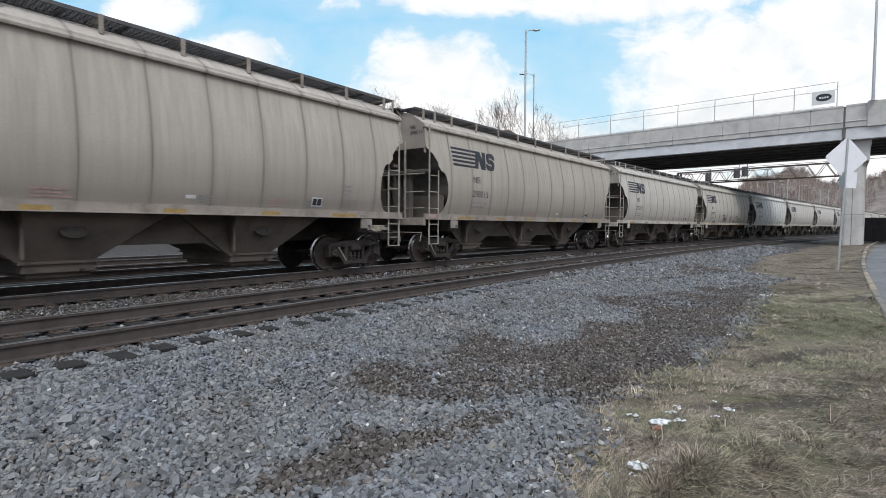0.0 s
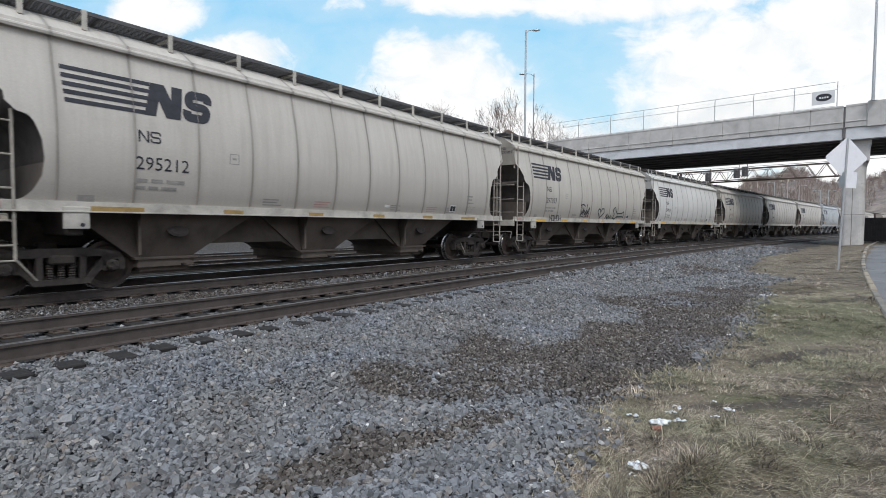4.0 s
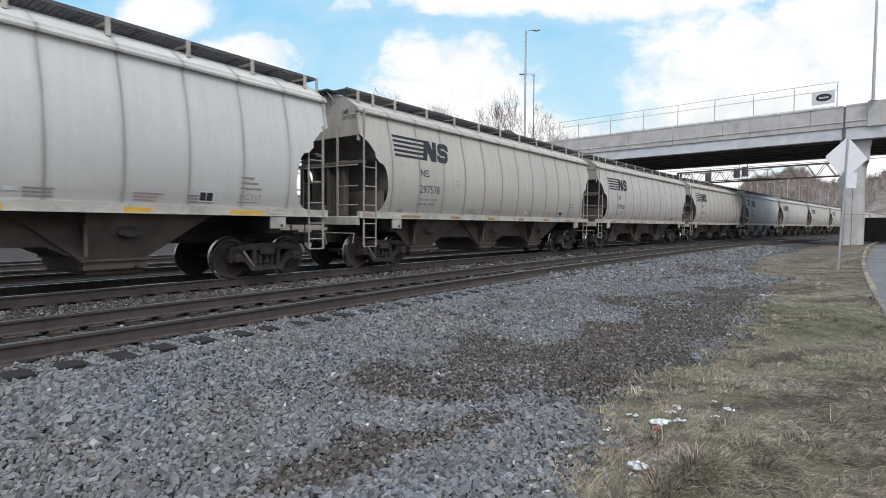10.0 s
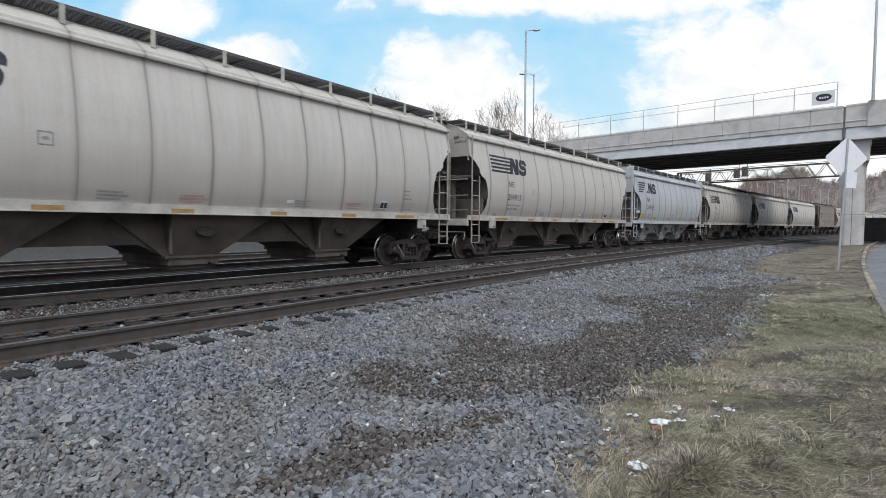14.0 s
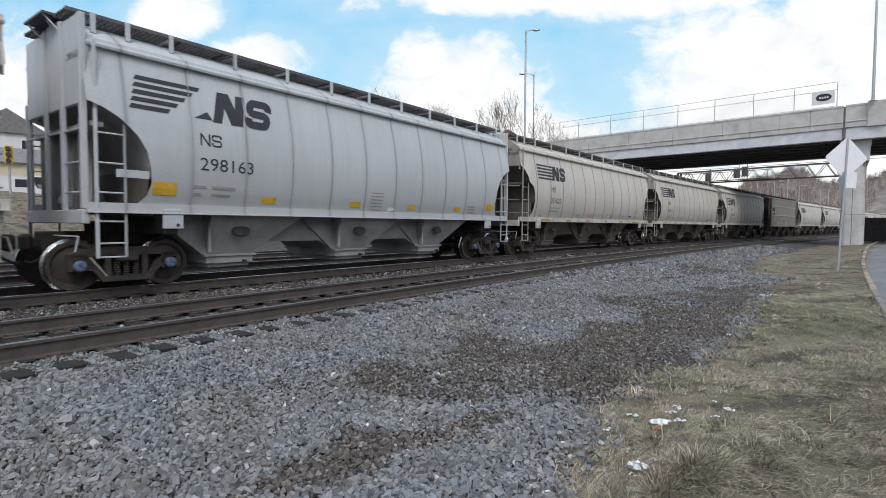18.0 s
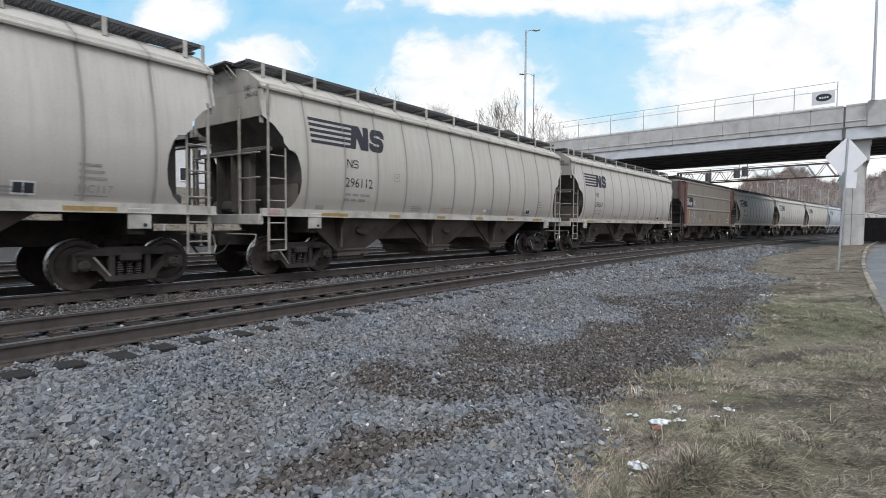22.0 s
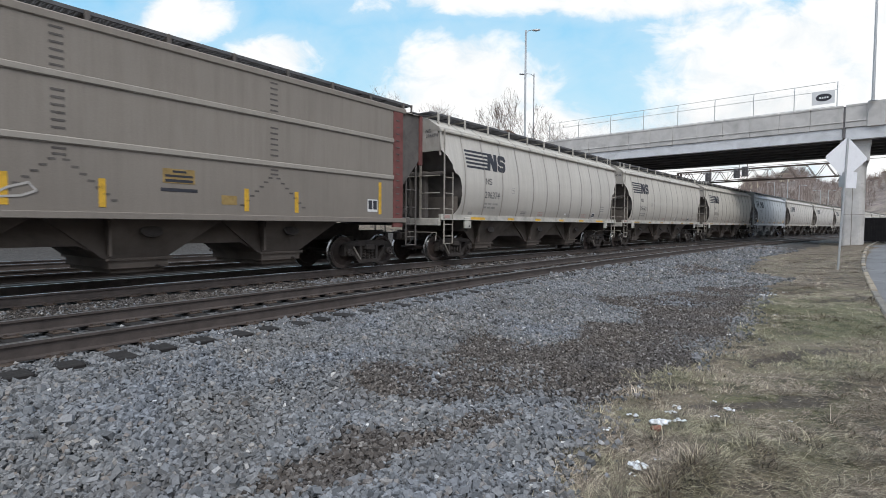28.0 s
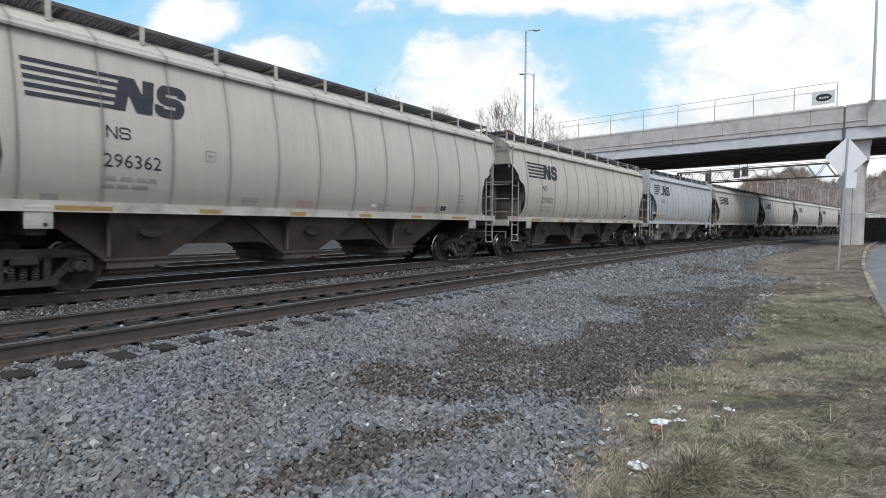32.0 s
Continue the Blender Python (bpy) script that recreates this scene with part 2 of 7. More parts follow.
def ground_material():
    m, nt, b = mat("verge_and_gravel")
    v = coord(nt)
    g_fac = node(nt, "ShaderNodeAttribute", attribute_name="grass").outputs["Fac"]
    d_fac = node(nt, "ShaderNodeAttribute", attribute_name="dirt").outputs["Fac"]
    cells = node(nt, "ShaderNodeTexVoronoi", {"Vector": v, "Scale": 26.0, "Randomness": 1.0})
    stone = mixc(nt, 0.75, (0.15, 0.155, 0.16), ramp(nt, cells.outputs["Color"], [(0.1, grey(0.06)), (0.5, (0.11, 0.115, 0.122)), (0.9, (0.20, 0.20, 0.205))]))
    # colour darkens towards cell edges, painting shade into the gaps between stones
    stone = mixc(nt, 1.0, stone, ramp(nt, cells.outputs["Distance"], [(0.25, grey(1)), (0.75, grey(0.28))]), "MULTIPLY")
    soil_n = noise_tex(nt, v, 9.0, 8, 0.7)
    soil = ramp(nt, soil_n, [(0.3, (0.03, 0.026, 0.023)), (0.55, (0.065, 0.057, 0.051)), (0.8, (0.125, 0.115, 0.105))])
    grass_n = noise_tex(nt, v, 1.3, 6, 0.6, 0.6)
    grass_f = noise_tex(nt, v, 45.0, 4, 0.7)
    turf = ramp(nt, grass_n, [(0.3, (0.13, 0.10, 0.075)), (0.5, (0.235, 0.19, 0.14)), (0.64, (0.20, 0.172, 0.115)), (0.8, (0.285, 0.235, 0.17))])
    turf = mixc(nt, 0.9, turf, ramp(nt, grass_f, [(0.28, grey(0.30)), (0.5, grey(0.9)), (0.72, grey(1.45))]), "MULTIPLY")
    bare = noise_tex(nt, v, 2.4, 5, 0.65, 0.8)
    turf = mixc(nt, ramp(nt, bare, [(0.50, grey(0)), (0.60, grey(0.85))]), turf, (0.055, 0.045, 0.037))
    lush = math_n(nt, "ADD", noise_tex(nt, v, 0.55, 5, 0.6, 0.6), greener(nt, v))
    turf = mixc(nt, math_n(nt, "MULTIPLY", ramp(nt, lush, [(0.45, grey(0)), (0.60, grey(0.6))]), node(nt, "ShaderNodeAttribute", attribute_name="lush").outputs["Fac"]), turf, (0.125, 0.135, 0.058))
    b_fac = node(nt, "ShaderNodeAttribute", attribute_name="bare").outputs["Fac"]
    worn = math_n(nt, "ADD", b_fac, math_n(nt, "MULTIPLY", math_n(nt, "SUBTRACT", grass_f, 0.5), 0.8))
    turf = mixc(nt, ramp(nt, worn, [(0.30, grey(0)), (0.6, grey(0.9))]), turf, ramp(nt, soil_n, [(0.3, (0.045, 0.036, 0.03)), (0.7, (0.11, 0.092, 0.078))]))
    edge = math_n(nt, "ADD", d_fac, math_n(nt, "MULTIPLY", math_n(nt, "SUBTRACT", noise_tex(nt, v, 5.0, 6, 0.7), 0.5), 0.9))
    col = mixc(nt, ramp(nt, edge, [(0.4, grey(0)), (0.6, grey(1))]), stone, soil)
    edge2 = math_n(nt, "ADD", g_fac, math_n(nt, "MULTIPLY", math_n(nt, "SUBTRACT", noise_tex(nt, v, 3.0, 6, 0.7), 0.5), 0.7))
    col = mixc(nt, ramp(nt, edge2, [(0.42, grey(0)), (0.58, grey(1))]), col, turf)
    nt.links.new(col, b.inputs["Base Color"])
    b.inputs["Roughness"].default_value = 0.93
    h = math_n(nt, "ADD", math_n(nt, "MULTIPLY", cells.outputs["Distance"], -1.0), math_n(nt, "MULTIPLY", grass_f, 0.6))
    bump(nt, b, h, 0.9, 0.04)
    return m


M_GROUND = ground_material()
M_RAIL = plain("rusty_rail_steel", (0.095, 0.076, 0.068), 0.7, 0.2, 0.35, 4.0)
M_RAILTOP = plain("polished_rail_head", (0.42, 0.42, 0.43), 0.28, 1.0, 0.15, 2.0, bumpy=0.03)
M_RAILDULL = plain("dull_rail_head", (0.30, 0.285, 0.275), 0.35, 0.8, 0.25, 2.0, bumpy=0.05)
M_TIE = plain("creosoted_timber", (0.019, 0.016, 0.015), 0.85, 0.0, 0.4, 6.0, bumpy=0.5, bump_d=0.01, grain=25)
M_PLATE = plain("rusty_tie_plate", (0.09, 0.065, 0.05), 0.8, 0.2, 0.4, 12.0)


def sheet(name, xs, ys, zf, material):
    """A grid of ground with the given x and y lines."""
    X, Y = np.meshgrid(xs, ys)
    Z = zf(X, Y)
    nx, ny = len(xs), len(ys)
    co = np.stack([X, Y, Z], -1).reshape(-1, 3)
    i = np.arange(ny - 1)[:, None] * nx + np.arange(nx - 1)
    f = np.stack([i, i + 1, i + nx + 1, i + nx], -1).reshape(-1, 4)
    me = bpy.data.meshes.new(name)
    me.from_pydata(co.tolist(), [], f.tolist())
    me.polygons.foreach_set("use_smooth", [True] * len(me.polygons))
    me.materials.append(material)
    return me, X.ravel(), Y.ravel()


# inner edge of the grass verge: distance along the line, distance out from the rails
VERGE_AT = (-8.0, -4.5, -3.9, -3.2, -2.7, -2.3, -1.5, -1.1, -0.6, 0.4, 1.05, 3.4, 6.0, 9.5, 12.0, 13.2, 14.25, 18.4, 25.0, 32.0)
VERGE_LAT = (10.6, 10.34, 10.19, 10.09, 9.92, 9.91, 10.07, 10.27, 10.38, 10.29, 10.48, 10.41, 10.19, 10.09, 10.3, 9.9, 8.76, 8.31, 7.9, 8.28)


def verge_edge(at):
    """Lateral place of the border between gravel and grass."""
    return np.interp(at, VERGE_AT, VERGE_LAT) + 0.05 * np.sin(at * 2.3 + 1) + 0.05 * np.sin(at * 5.1)


def spaced(lo, hi, fine_lo, fine_hi, fine, far):
    a = list(np.arange(fine_lo, fine_hi + 1e-6, fine))
    step, v = fine, fine_hi
    while v < hi:
        step = min(step * 1.25, far)
        v += step
        a.append(v)
    step, v = fine, fine_lo
    while v > lo:
        step = min(step * 1.25, far)
        v -= step
        a.insert(0, v)
    return np.array(a)


def ground():
    xs = spaced(-2500, 2500, -12, 22, 0.13, 200)
    ys = spaced(-300, 2500, 1, 30, 0.13, 200)
    me, X, Y = sheet("ground", xs, ys, lambda x, y: ground_z(x, y) - 0.02, M_GROUND)
    lat, at = lateral(X, Y)
    e = verge_edge(at)
    g = smooth(lat, e - 0.35, e + 0.35)
    g = np.maximum(g, 0.85 * smooth(-lat, 17, 21))
    d = soil_patch(X, Y, lat, at)
    bare = lump(X, Y)[1] * smooth(lat, e + 0.2, e + 0.6) * (np.hypot(X, Y) < 24)
    for nm, val in (("grass", g), ("dirt", d), ("bare", bare), ("lush", smooth(-np.hypot(X, Y), -19, -13))):
        att = me.attributes.new(nm, "FLOAT", "POINT")
        att.data.foreach_set("value", val.astype(np.float32))
    return tagged(new("ground", me), kind="structure")


SOIL_A = ((-1.14, 5.5), (-0.77, 4.87), (-0.12, 4.59), (0.45, 4.67), (0.95, 4.89), (1.23, 4.54), (1.71, 5.0), (2.81, 5.9), (3.97, 7.1), (5.28, 9.0), (6.65, 11.1), (8.9, 14.4), (6.73, 13.7), (5.2, 12.5), (3.21, 11.0), (3.6, 9.9), (3.19, 8.45), (2.47, 8.5), (1.78, 7.5), (1.34, 6.96), (0.64, 7.5), (0.05, 6.46), (-0.28, 5.91))
SOIL_B = ((-0.85, 4.21), (-0.37, 4.09), (0.32, 4.35), (0.68, 4.49), (0.54, 4.2), (0.34, 3.98), (-0.17, 3.52), (-0.3, 3.26), (-0.78, 3.1), (-1.25, 2.85), (-1.1, 3.4), (-0.88, 3.7))
SOIL_C = ((7.6, 16.8), (8.64, 19.6), (10.21, 21.0), (10.33, 18.4), (9.1, 16.9))


def inside(x, y, pts):
    """Metres inside (+) or outside (-) a closed outline."""
    best = np.full(np.shape(x), 1e9)
    odd = np.zeros(np.shape(x), bool)
    for (ax, ay), (bx, by) in zip(pts, pts[1:] + pts[:1]):
        t = np.clip(((x - ax) * (bx - ax) + (y - ay) * (by - ay)) / ((bx - ax) ** 2 + (by - ay) ** 2), 0, 1)
        best = np.minimum(best, np.hypot(x - ax - t * (bx - ax), y - ay - t * (by - ay)))
        odd ^= ((ay > y) != (by > y)) & (x < (bx - ax) * (y - ay) / (by - ay + 1e-12) + ax)
    return np.where(odd, best, -best)


def soil_patch(x, y, lat, at):
    """Where brown soil lies over the gravel (0 to 1)."""
    w = 0.16 * hills(2.3 * x, 2.1 * y)
    d = 0.95 * smooth(inside(x, y, SOIL_A) + w, -0.22, 0.28) + 0.95 * smooth(inside(x, y, SOIL_B) + w, -0.2, 0.25) + 0.9 * smooth(inside(x, y, SOIL_C) + w, -0.3, 0.3)
    d = d + 0.45 * smooth(hills(0.55 * x + 3, 0.5 * y), 0.35, 0.75) * (lat > TRACK_GAP + 2.2) + 0.62 * smooth(at, 26, 36) * (lat > TRACK_GAP + 1.8)
    d = d + 0.8 * ((lat < TRACK_GAP - 1.2) & (lat > 1.2)) + 1.0 * ((lat <= 1.2) & (lat > -3)) + 0.95 * (lat <= -3)
    return np.clip(d, 0, 1)


def rails():
    prof = [(-0.075, -0.185), (0.075, -0.185), (0.075, -0.17), (0.015, -0.155), (0.013, -0.04), (0.037, -0.035), (0.037, -0.004), (-0.037, -0.004), (-0.037, -0.035), (-0.013, -0.04), (-0.015, -0.155), (-0.075, -0.17)]
    head = [(-0.036, -0.006), (0.036, -0.006), (0.034, -0.001), (0.02, 0.0), (-0.02, 0.0), (-0.034, -0.001)]
    for lat0, word, top in ((TRACK_GAP, "unused near", M_RAILDULL), (0.0, "loaded", M_RAILTOP), (-TRACK_GAP, "far", M_RAILTOP), (-2 * TRACK_GAP, "far", M_RAILTOP)):
        for side in (0.755, -0.755):
            rail = thing("rail", "rusty steel running rail spiked to dark ties" if top is M_RAILDULL else "rusty steel running rail with a worn bright head", "rail", "rails of the tracks", "structure")
            z = -side * CANT
            part("web", along(B(), prof, lat0 + side, -30, 330, 1.5, z), M_RAIL, rail)
            part("head", along(B(), head, lat0 + side, -30, 330, 1.5, z), top, rail, "worn rail head")


TIE_AT = []


def ties():
    rng = random.Random(4)
    bm = box(B(), -1.36, 1.36, -0.115, 0.115, -0.18, 0, 0.012)
    me = bpy.data.meshes.new("tie")
    bm.to_mesh(me)
    bm.free()
    me.materials.append(M_TIE)
    bm = B()
    for sx in (-1, 1):
        box(bm, sx * 0.755 - 0.18, sx * 0.755 + 0.18, -0.095, 0.095, 0.0, 0.02, 0.004)
        for dx in (-0.12, 0.12):
            for dy in (-0.06, 0.06):
                box(bm, sx * 0.755 + dx - 0.014, sx * 0.755 + dx + 0.014, dy - 0.014, dy + 0.014, 0.018, 0.045)
    mp = bpy.data.meshes.new("tie_plate")
    bm.to_mesh(mp)
    bm.free()
    mp.materials.append(M_PLATE)
    TIE_AT.clear()
    for lat0, nm, s0, s1 in ((TRACK_GAP, "near_track", -14, 70), (0.0, "loaded_track", -10, 40)):
        root = thing("track_ties", "dark creosoted wooden ties bedded in grey ballast", "railway ties", kind="structure")
        n = int((s1 - s0) / 0.46)
        for i in range(n):
            s = s0 + i * 0.46 + rng.uniform(-0.03, 0.03)
            x, y, th = line(s, lat0)
            if lat0:
                TIE_AT.append(s)
            ob = new("tie", me)
            ob.parent = root
            ob.matrix_basis = Matrix.Translation((x, y, -0.205)) @ Matrix.Rotation(th - math.pi / 2 + rng.uniform(-0.02, 0.02), 4, "Z") @ pose(rng.uniform(-0.06, 0.06), 0, rng.uniform(-0.006, 0.004), 0, math.degrees(CANT) + rng.uniform(-0.4, 0.4))
            pl = new("tie_plate", mp)
            pl.parent = ob


ground()
rails()
ties()


# ---------------------------------------------------------------- train: materials
SEAM0, SEAM_GAP = -6.39, 1.165


def car_paint(name, base, stain, streaks=0.5, low=0.55, dull=0.6, welds=1.0):
    """Weathered car paint: runs of dirt down the sheets, darker along the welds and low on the side."""
    m, nt, b = mat(name)
    c = node(nt, "ShaderNodeTexCoord").outputs["Object"]
    sep = node(nt, "ShaderNodeSeparateXYZ", {"Vector": c})
    rnd = node(nt, "ShaderNodeObjectInfo").outputs["Random"]
    off = node(nt, "ShaderNodeCombineXYZ", {"X": math_n(nt, "MULTIPLY", rnd, 37.0), "Y": 0.0, "Z": math_n(nt, "MULTIPLY", rnd, 11.0)})
    v = node(nt, "ShaderNodeVectorMath", {0: c, 1: off.outputs[0]}, operation="ADD").outputs[0]
    run = node(nt, "ShaderNodeMapping", {"Vector": v, "Scale": (5.0, 1.0, 0.35)}).outputs[0]
    runs = noise_tex(nt, run, 1.6, 6, 0.65, 0.2)
    big = noise_tex(nt, v, 0.5, 5, 0.6, 0.5)
    fine = noise_tex(nt, v, 38.0, 3, 0.6)
    col = mixc(nt, ramp(nt, rnd, [(0.0, grey(0.0)), (1.0, grey(0.45))]), base, tuple(x * 0.84 for x in base[:2]) + (base[2] * 0.74,))
    d1 = math_n(nt, "MULTIPLY", ramp(nt, runs, [(0.42, grey(0)), (0.78, grey(1))]), streaks)
    col = mixc(nt, d1, col, stain)
    # dirt gathered along the welds
    ph = math_n(nt, "FRACT", math_n(nt, "DIVIDE", math_n(nt, "SUBTRACT", sep.outputs["X"], SEAM0 - SEAM_GAP * 20.5), SEAM_GAP))
    near = math_n(nt, "ABSOLUTE", math_n(nt, "SUBTRACT", ph, 0.5))
    weld = ramp(nt, math_n(nt, "ADD", near, math_n(nt, "MULTIPLY", math_n(nt, "SUBTRACT", runs, 0.5), 0.10)), [(0.0, grey(1)), (0.016, grey(0.7)), (0.035, grey(0.22)), (0.11, grey(0))])
    col = mixc(nt, math_n(nt, "MULTIPLY", weld, math_n(nt, "ADD", 0.25 * welds, math_n(nt, "MULTIPLY", big, 0.75 * welds))), col, tuple(x * 0.45 for x in stain))
    splash = ramp(nt, math_n(nt, "ADD", sep.outputs["Z"], math_n(nt, "MULTIPLY", runs, 0.9)), [(0.36, grey(1)), (0.62, grey(0))])
    splash.node.inputs["Fac"].default_value = 0
    nt.links.new(math_n(nt, "DIVIDE", math_n(nt, "ADD", sep.outputs["Z"], math_n(nt, "MULTIPLY", runs, 0.9)), 5.0), splash.node.inputs["Fac"])
    col = mixc(nt, math_n(nt, "MULTIPLY", splash, low), col, stain)
    col = mixc(nt, 0.3, col, ramp(nt, big, [(0.3, grey(0.72)), (0.7, grey(1.1))]), "MULTIPLY")
    col = mixc(nt, 0.2, col, ramp(nt, fine, [(0.3, grey(0.6)), (0.7, grey(1.15))]), "MULTIPLY")
    nt.links.new(col, b.inputs["Base Color"])
    nt.links.new(ramp(nt, runs, [(0.2, grey(dull - 0.1)), (0.8, grey(min(1, dull + 0.2)))]), b.inputs["Roughness"])
    h = math_n(nt, "ADD", math_n(nt, "MULTIPLY", big, 1.0), math_n(nt, "MULTIPLY", fine, 0.04))
    bump(nt, b, h, 0.35, 0.03)
    return m


M_GREY = car_paint("weathered_warm_grey_paint", (0.585, 0.545, 0.50), (0.27, 0.23, 0.195), 0.26, 0.45)
M_CLEAN = car_paint("pale_grey_paint", (0.69, 0.675, 0.655), (0.36, 0.33, 0.30), 0.18, 0.25)
M_DUSTY = car_paint("dusty_brown_grey_paint", (0.49, 0.44, 0.395), (0.25, 0.21, 0.18), 0.5, 0.6, 0.75)
M_DUSTSILL = plain("dust_brown_sill", (0.33, 0.285, 0.245), 0.8, 0.0, 0.4, 2.5)
M_BLUEGREY = car_paint("clean_cool_grey_paint", (0.52, 0.537, 0.565), (0.36, 0.355, 0.35), 0.3, 0.25, 0.5)
M_BROWN = car_paint("faded_brown_paint", (0.275, 0.24, 0.208), (0.185, 0.157, 0.133), 0.35, 0.4, 0.75, 0.0)
M_BROWNL = car_paint("dusty_light_brown_paint", (0.36, 0.323, 0.285), (0.245, 0.213, 0.182), 0.3, 0.2, 0.8, 0.0)
M_RED = plain("red_oxide_paint", (0.185, 0.062, 0.054), 0.75, 0.0, 0.4, 3.0)
# dirt, plus the shade of the end recess, put into one dark colour
M_ENDDARK = plain("dirty_shaded_end_sheet", (0.125, 0.11, 0.10), 0.85, 0.0, 0.4, 2.0)
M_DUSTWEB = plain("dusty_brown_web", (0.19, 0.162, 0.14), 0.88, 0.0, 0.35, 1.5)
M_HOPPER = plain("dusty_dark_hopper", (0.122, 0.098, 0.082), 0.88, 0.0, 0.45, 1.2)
M_HOPPERG = plain("dusty_grey_hopper", (0.33, 0.325, 0.32), 0.8, 0.0, 0.35, 1.2)
M_SILL = plain("dirty_grey_sill", (0.50, 0.47, 0.42), 0.7, 0.0, 0.35, 2.5)
M_LADDER = plain("dirty_painted_bar", (0.36, 0.325, 0.28), 0.75, 0.0, 0.4, 5.0)
M_WALK = plain("dark_galvanised_grating", (0.13, 0.128, 0.132), 0.75, 0.3, 0.3, 6.0)
M_TRUCK = plain("grimy_cast_steel", (0.058, 0.047, 0.041), 0.85, 0.1, 0.5, 5.0, bumpy=0.4)
M_WHEEL = plain("brown_wheel_steel", (0.08, 0.06, 0.052), 0.7, 0.3, 0.4, 6.0)
M_TREAD = plain("bright_wheel_tread", (0.5, 0.49, 0.48), 0.25, 1.0, 0.15, 6.0, bumpy=0.02)
M_CAP = plain("blue_bearing_cap", (0.13, 0.17, 0.27), 0.55, 0.1, 0.5, 9.0)
M_BLACK = plain("black_stencil_paint", (0.035, 0.035, 0.045), 0.7, 0.0, 0.3, 8.0, bumpy=0.05)
M_FADED = plain("faded_stencil_paint", (0.33, 0.31, 0.29), 0.75, 0.0, 0.3, 8.0, bumpy=0.05)
M_REDST = plain("faded_red_stencil_paint", (0.5, 0.33, 0.29), 0.75, 0.0, 0.3, 8.0, bumpy=0.05)
M_WHITE = plain("white_stencil_paint", (0.78, 0.77, 0.75), 0.6, 0.0, 0.15, 8.0, bumpy=0.05)
M_YELLOW = plain("yellow_reflective_tape", (0.72, 0.42, 0.04), 0.5, 0.0, 0.25, 6.0, bumpy=0.05)
M_YELLOWOLD = plain("dirty_yellow_reflective_tape", (0.36, 0.24, 0.085), 0.7, 0.0, 0.35, 6.0, bumpy=0.05)
M_GREEN = plain("dark_green_spray_paint", (0.03, 0.06, 0.055), 0.6, 0.0, 0.3, 8.0, bumpy=0.05)
M_PALE = plain("pale_spray_paint", (0.48, 0.45, 0.42), 0.7, 0.0, 0.3, 8.0, bumpy=0.05)
M_PIPE = plain("black_air_hose", (0.03, 0.03, 0.03), 0.7, 0.0, 0.3, 8.0)

HALF = 7.54          # half the body's length
TRUCK_X, AXLE_X, WHEEL_R = 6.20, 0.775, 0.45
CAR_LEN = 16.344
SIDE_Z = (1.56, 1.86, 2.26, 2.65, 3.05, 3.45, 3.75, 4.02, 4.24)
SIDE_W = (1.465, 1.55, 1.605, 1.618, 1.59, 1.53, 1.46, 1.395, 1.35)
# the scalloped cut at each end of the side sheet
CUT_Z = (1.56, 1.61, 1.72, 1.95, 2.23, 2.51, 2.77, 2.88, 2.91, 3.05, 3.18, 3.27, 3.43, 3.53, 3.60, 4.24)
CUT_X = (0.62, 0.73, 0.84, 0.95, 0.98, 0.95, 0.86, 0.78, 0.64, 0.50, 0.49, 0.41, 0.27, 0.11, 0.0, 0.0)


def side_w(z):
    return float(np.interp(z, SIDE_Z, SIDE_W))


def cut_x(z, half=7.54):
    if half < 7:
        return float(np.interp(z, (1.56, 1.72, 1.95, 2.23, 2.51, 2.77, 2.95, 3.1, 3.2, 3.26, 4.3), (0.80, 0.95, 1.02, 1.0, 0.93, 0.78, 0.60, 0.42, 0.22, 0.0, 0.0)))
    return float(np.interp(z, CUT_Z, CUT_X))


def side_sheet(half, sgn):
    bm = B()
    zs = [1.56, 1.61, 1.66, 1.72, 1.83, 1.95, 2.09, 2.23, 2.37, 2.51, 2.64, 2.77, 2.83, 2.88, 2.91, 2.98, 3.05, 3.18, 3.27, 3.35, 3.43, 3.53, 3.60, 3.75, 3.9, 4.05, 4.24]
    nx = 12
    grid = []
    for z in zs:
        e = half - cut_x(z, half)
        grid.append([bm.verts.new((-e + 2 * e * i / nx, sgn * side_w(z), z)) for i in range(nx + 1)])
    for p, q in zip(grid, grid[1:]):
        for i in range(nx):
            f = (p[i], p[i + 1], q[i + 1], q[i])
            bm.faces.new(f if sgn < 0 else f[::-1])
    return bm


def end_sheet(half, sgn, zlo, zhi):
    bm = B()
    zs = [float(z) for z in np.linspace(zlo, zhi, 22)]
    rows = []
    for z in zs:
        x = sgn * (half - (0.0 if z >= 3.60 else max(cut_x(z, half) + 0.03, 1.45 * (3.60 - z) / 2.04)) - 0.004)
        w = side_w(z) - 0.012
        rows.append([bm.verts.new((x, w * k / 4, z)) for k in range(-4, 5)])
    for p, q in zip(rows, rows[1:]):
        for i in range(8):
            f = (p[i], p[i + 1], q[i + 1], q[i])
            bm.faces.new(f if sgn > 0 else f[::-1])
    return bm


ROOF = ((1.365, 4.24), (1.36, 4.36), (1.22, 4.45), (0.95, 4.63), (0.6, 4.76), (0.3, 4.81), (0.0, 4.825))


def roof_sheet(half):
    bm = B()
    sec = [(-w, z) for w, z in ROOF] + [(w, z) for w, z in ROOF[-2::-1]]
    rings = [[bm.verts.new((x, w, z)) for w, z in sec] for x in (-half, -half / 2, 0, half / 2, half)]
    for p, q in zip(rings, rings[1:]):
        for i in range(len(sec) - 1):
            bm.faces.new((p[i], q[i], q[i + 1], p[i + 1]))
    bm.faces.new(rings[0])
    bm.faces.new(rings[-1][::-1])
    return bm


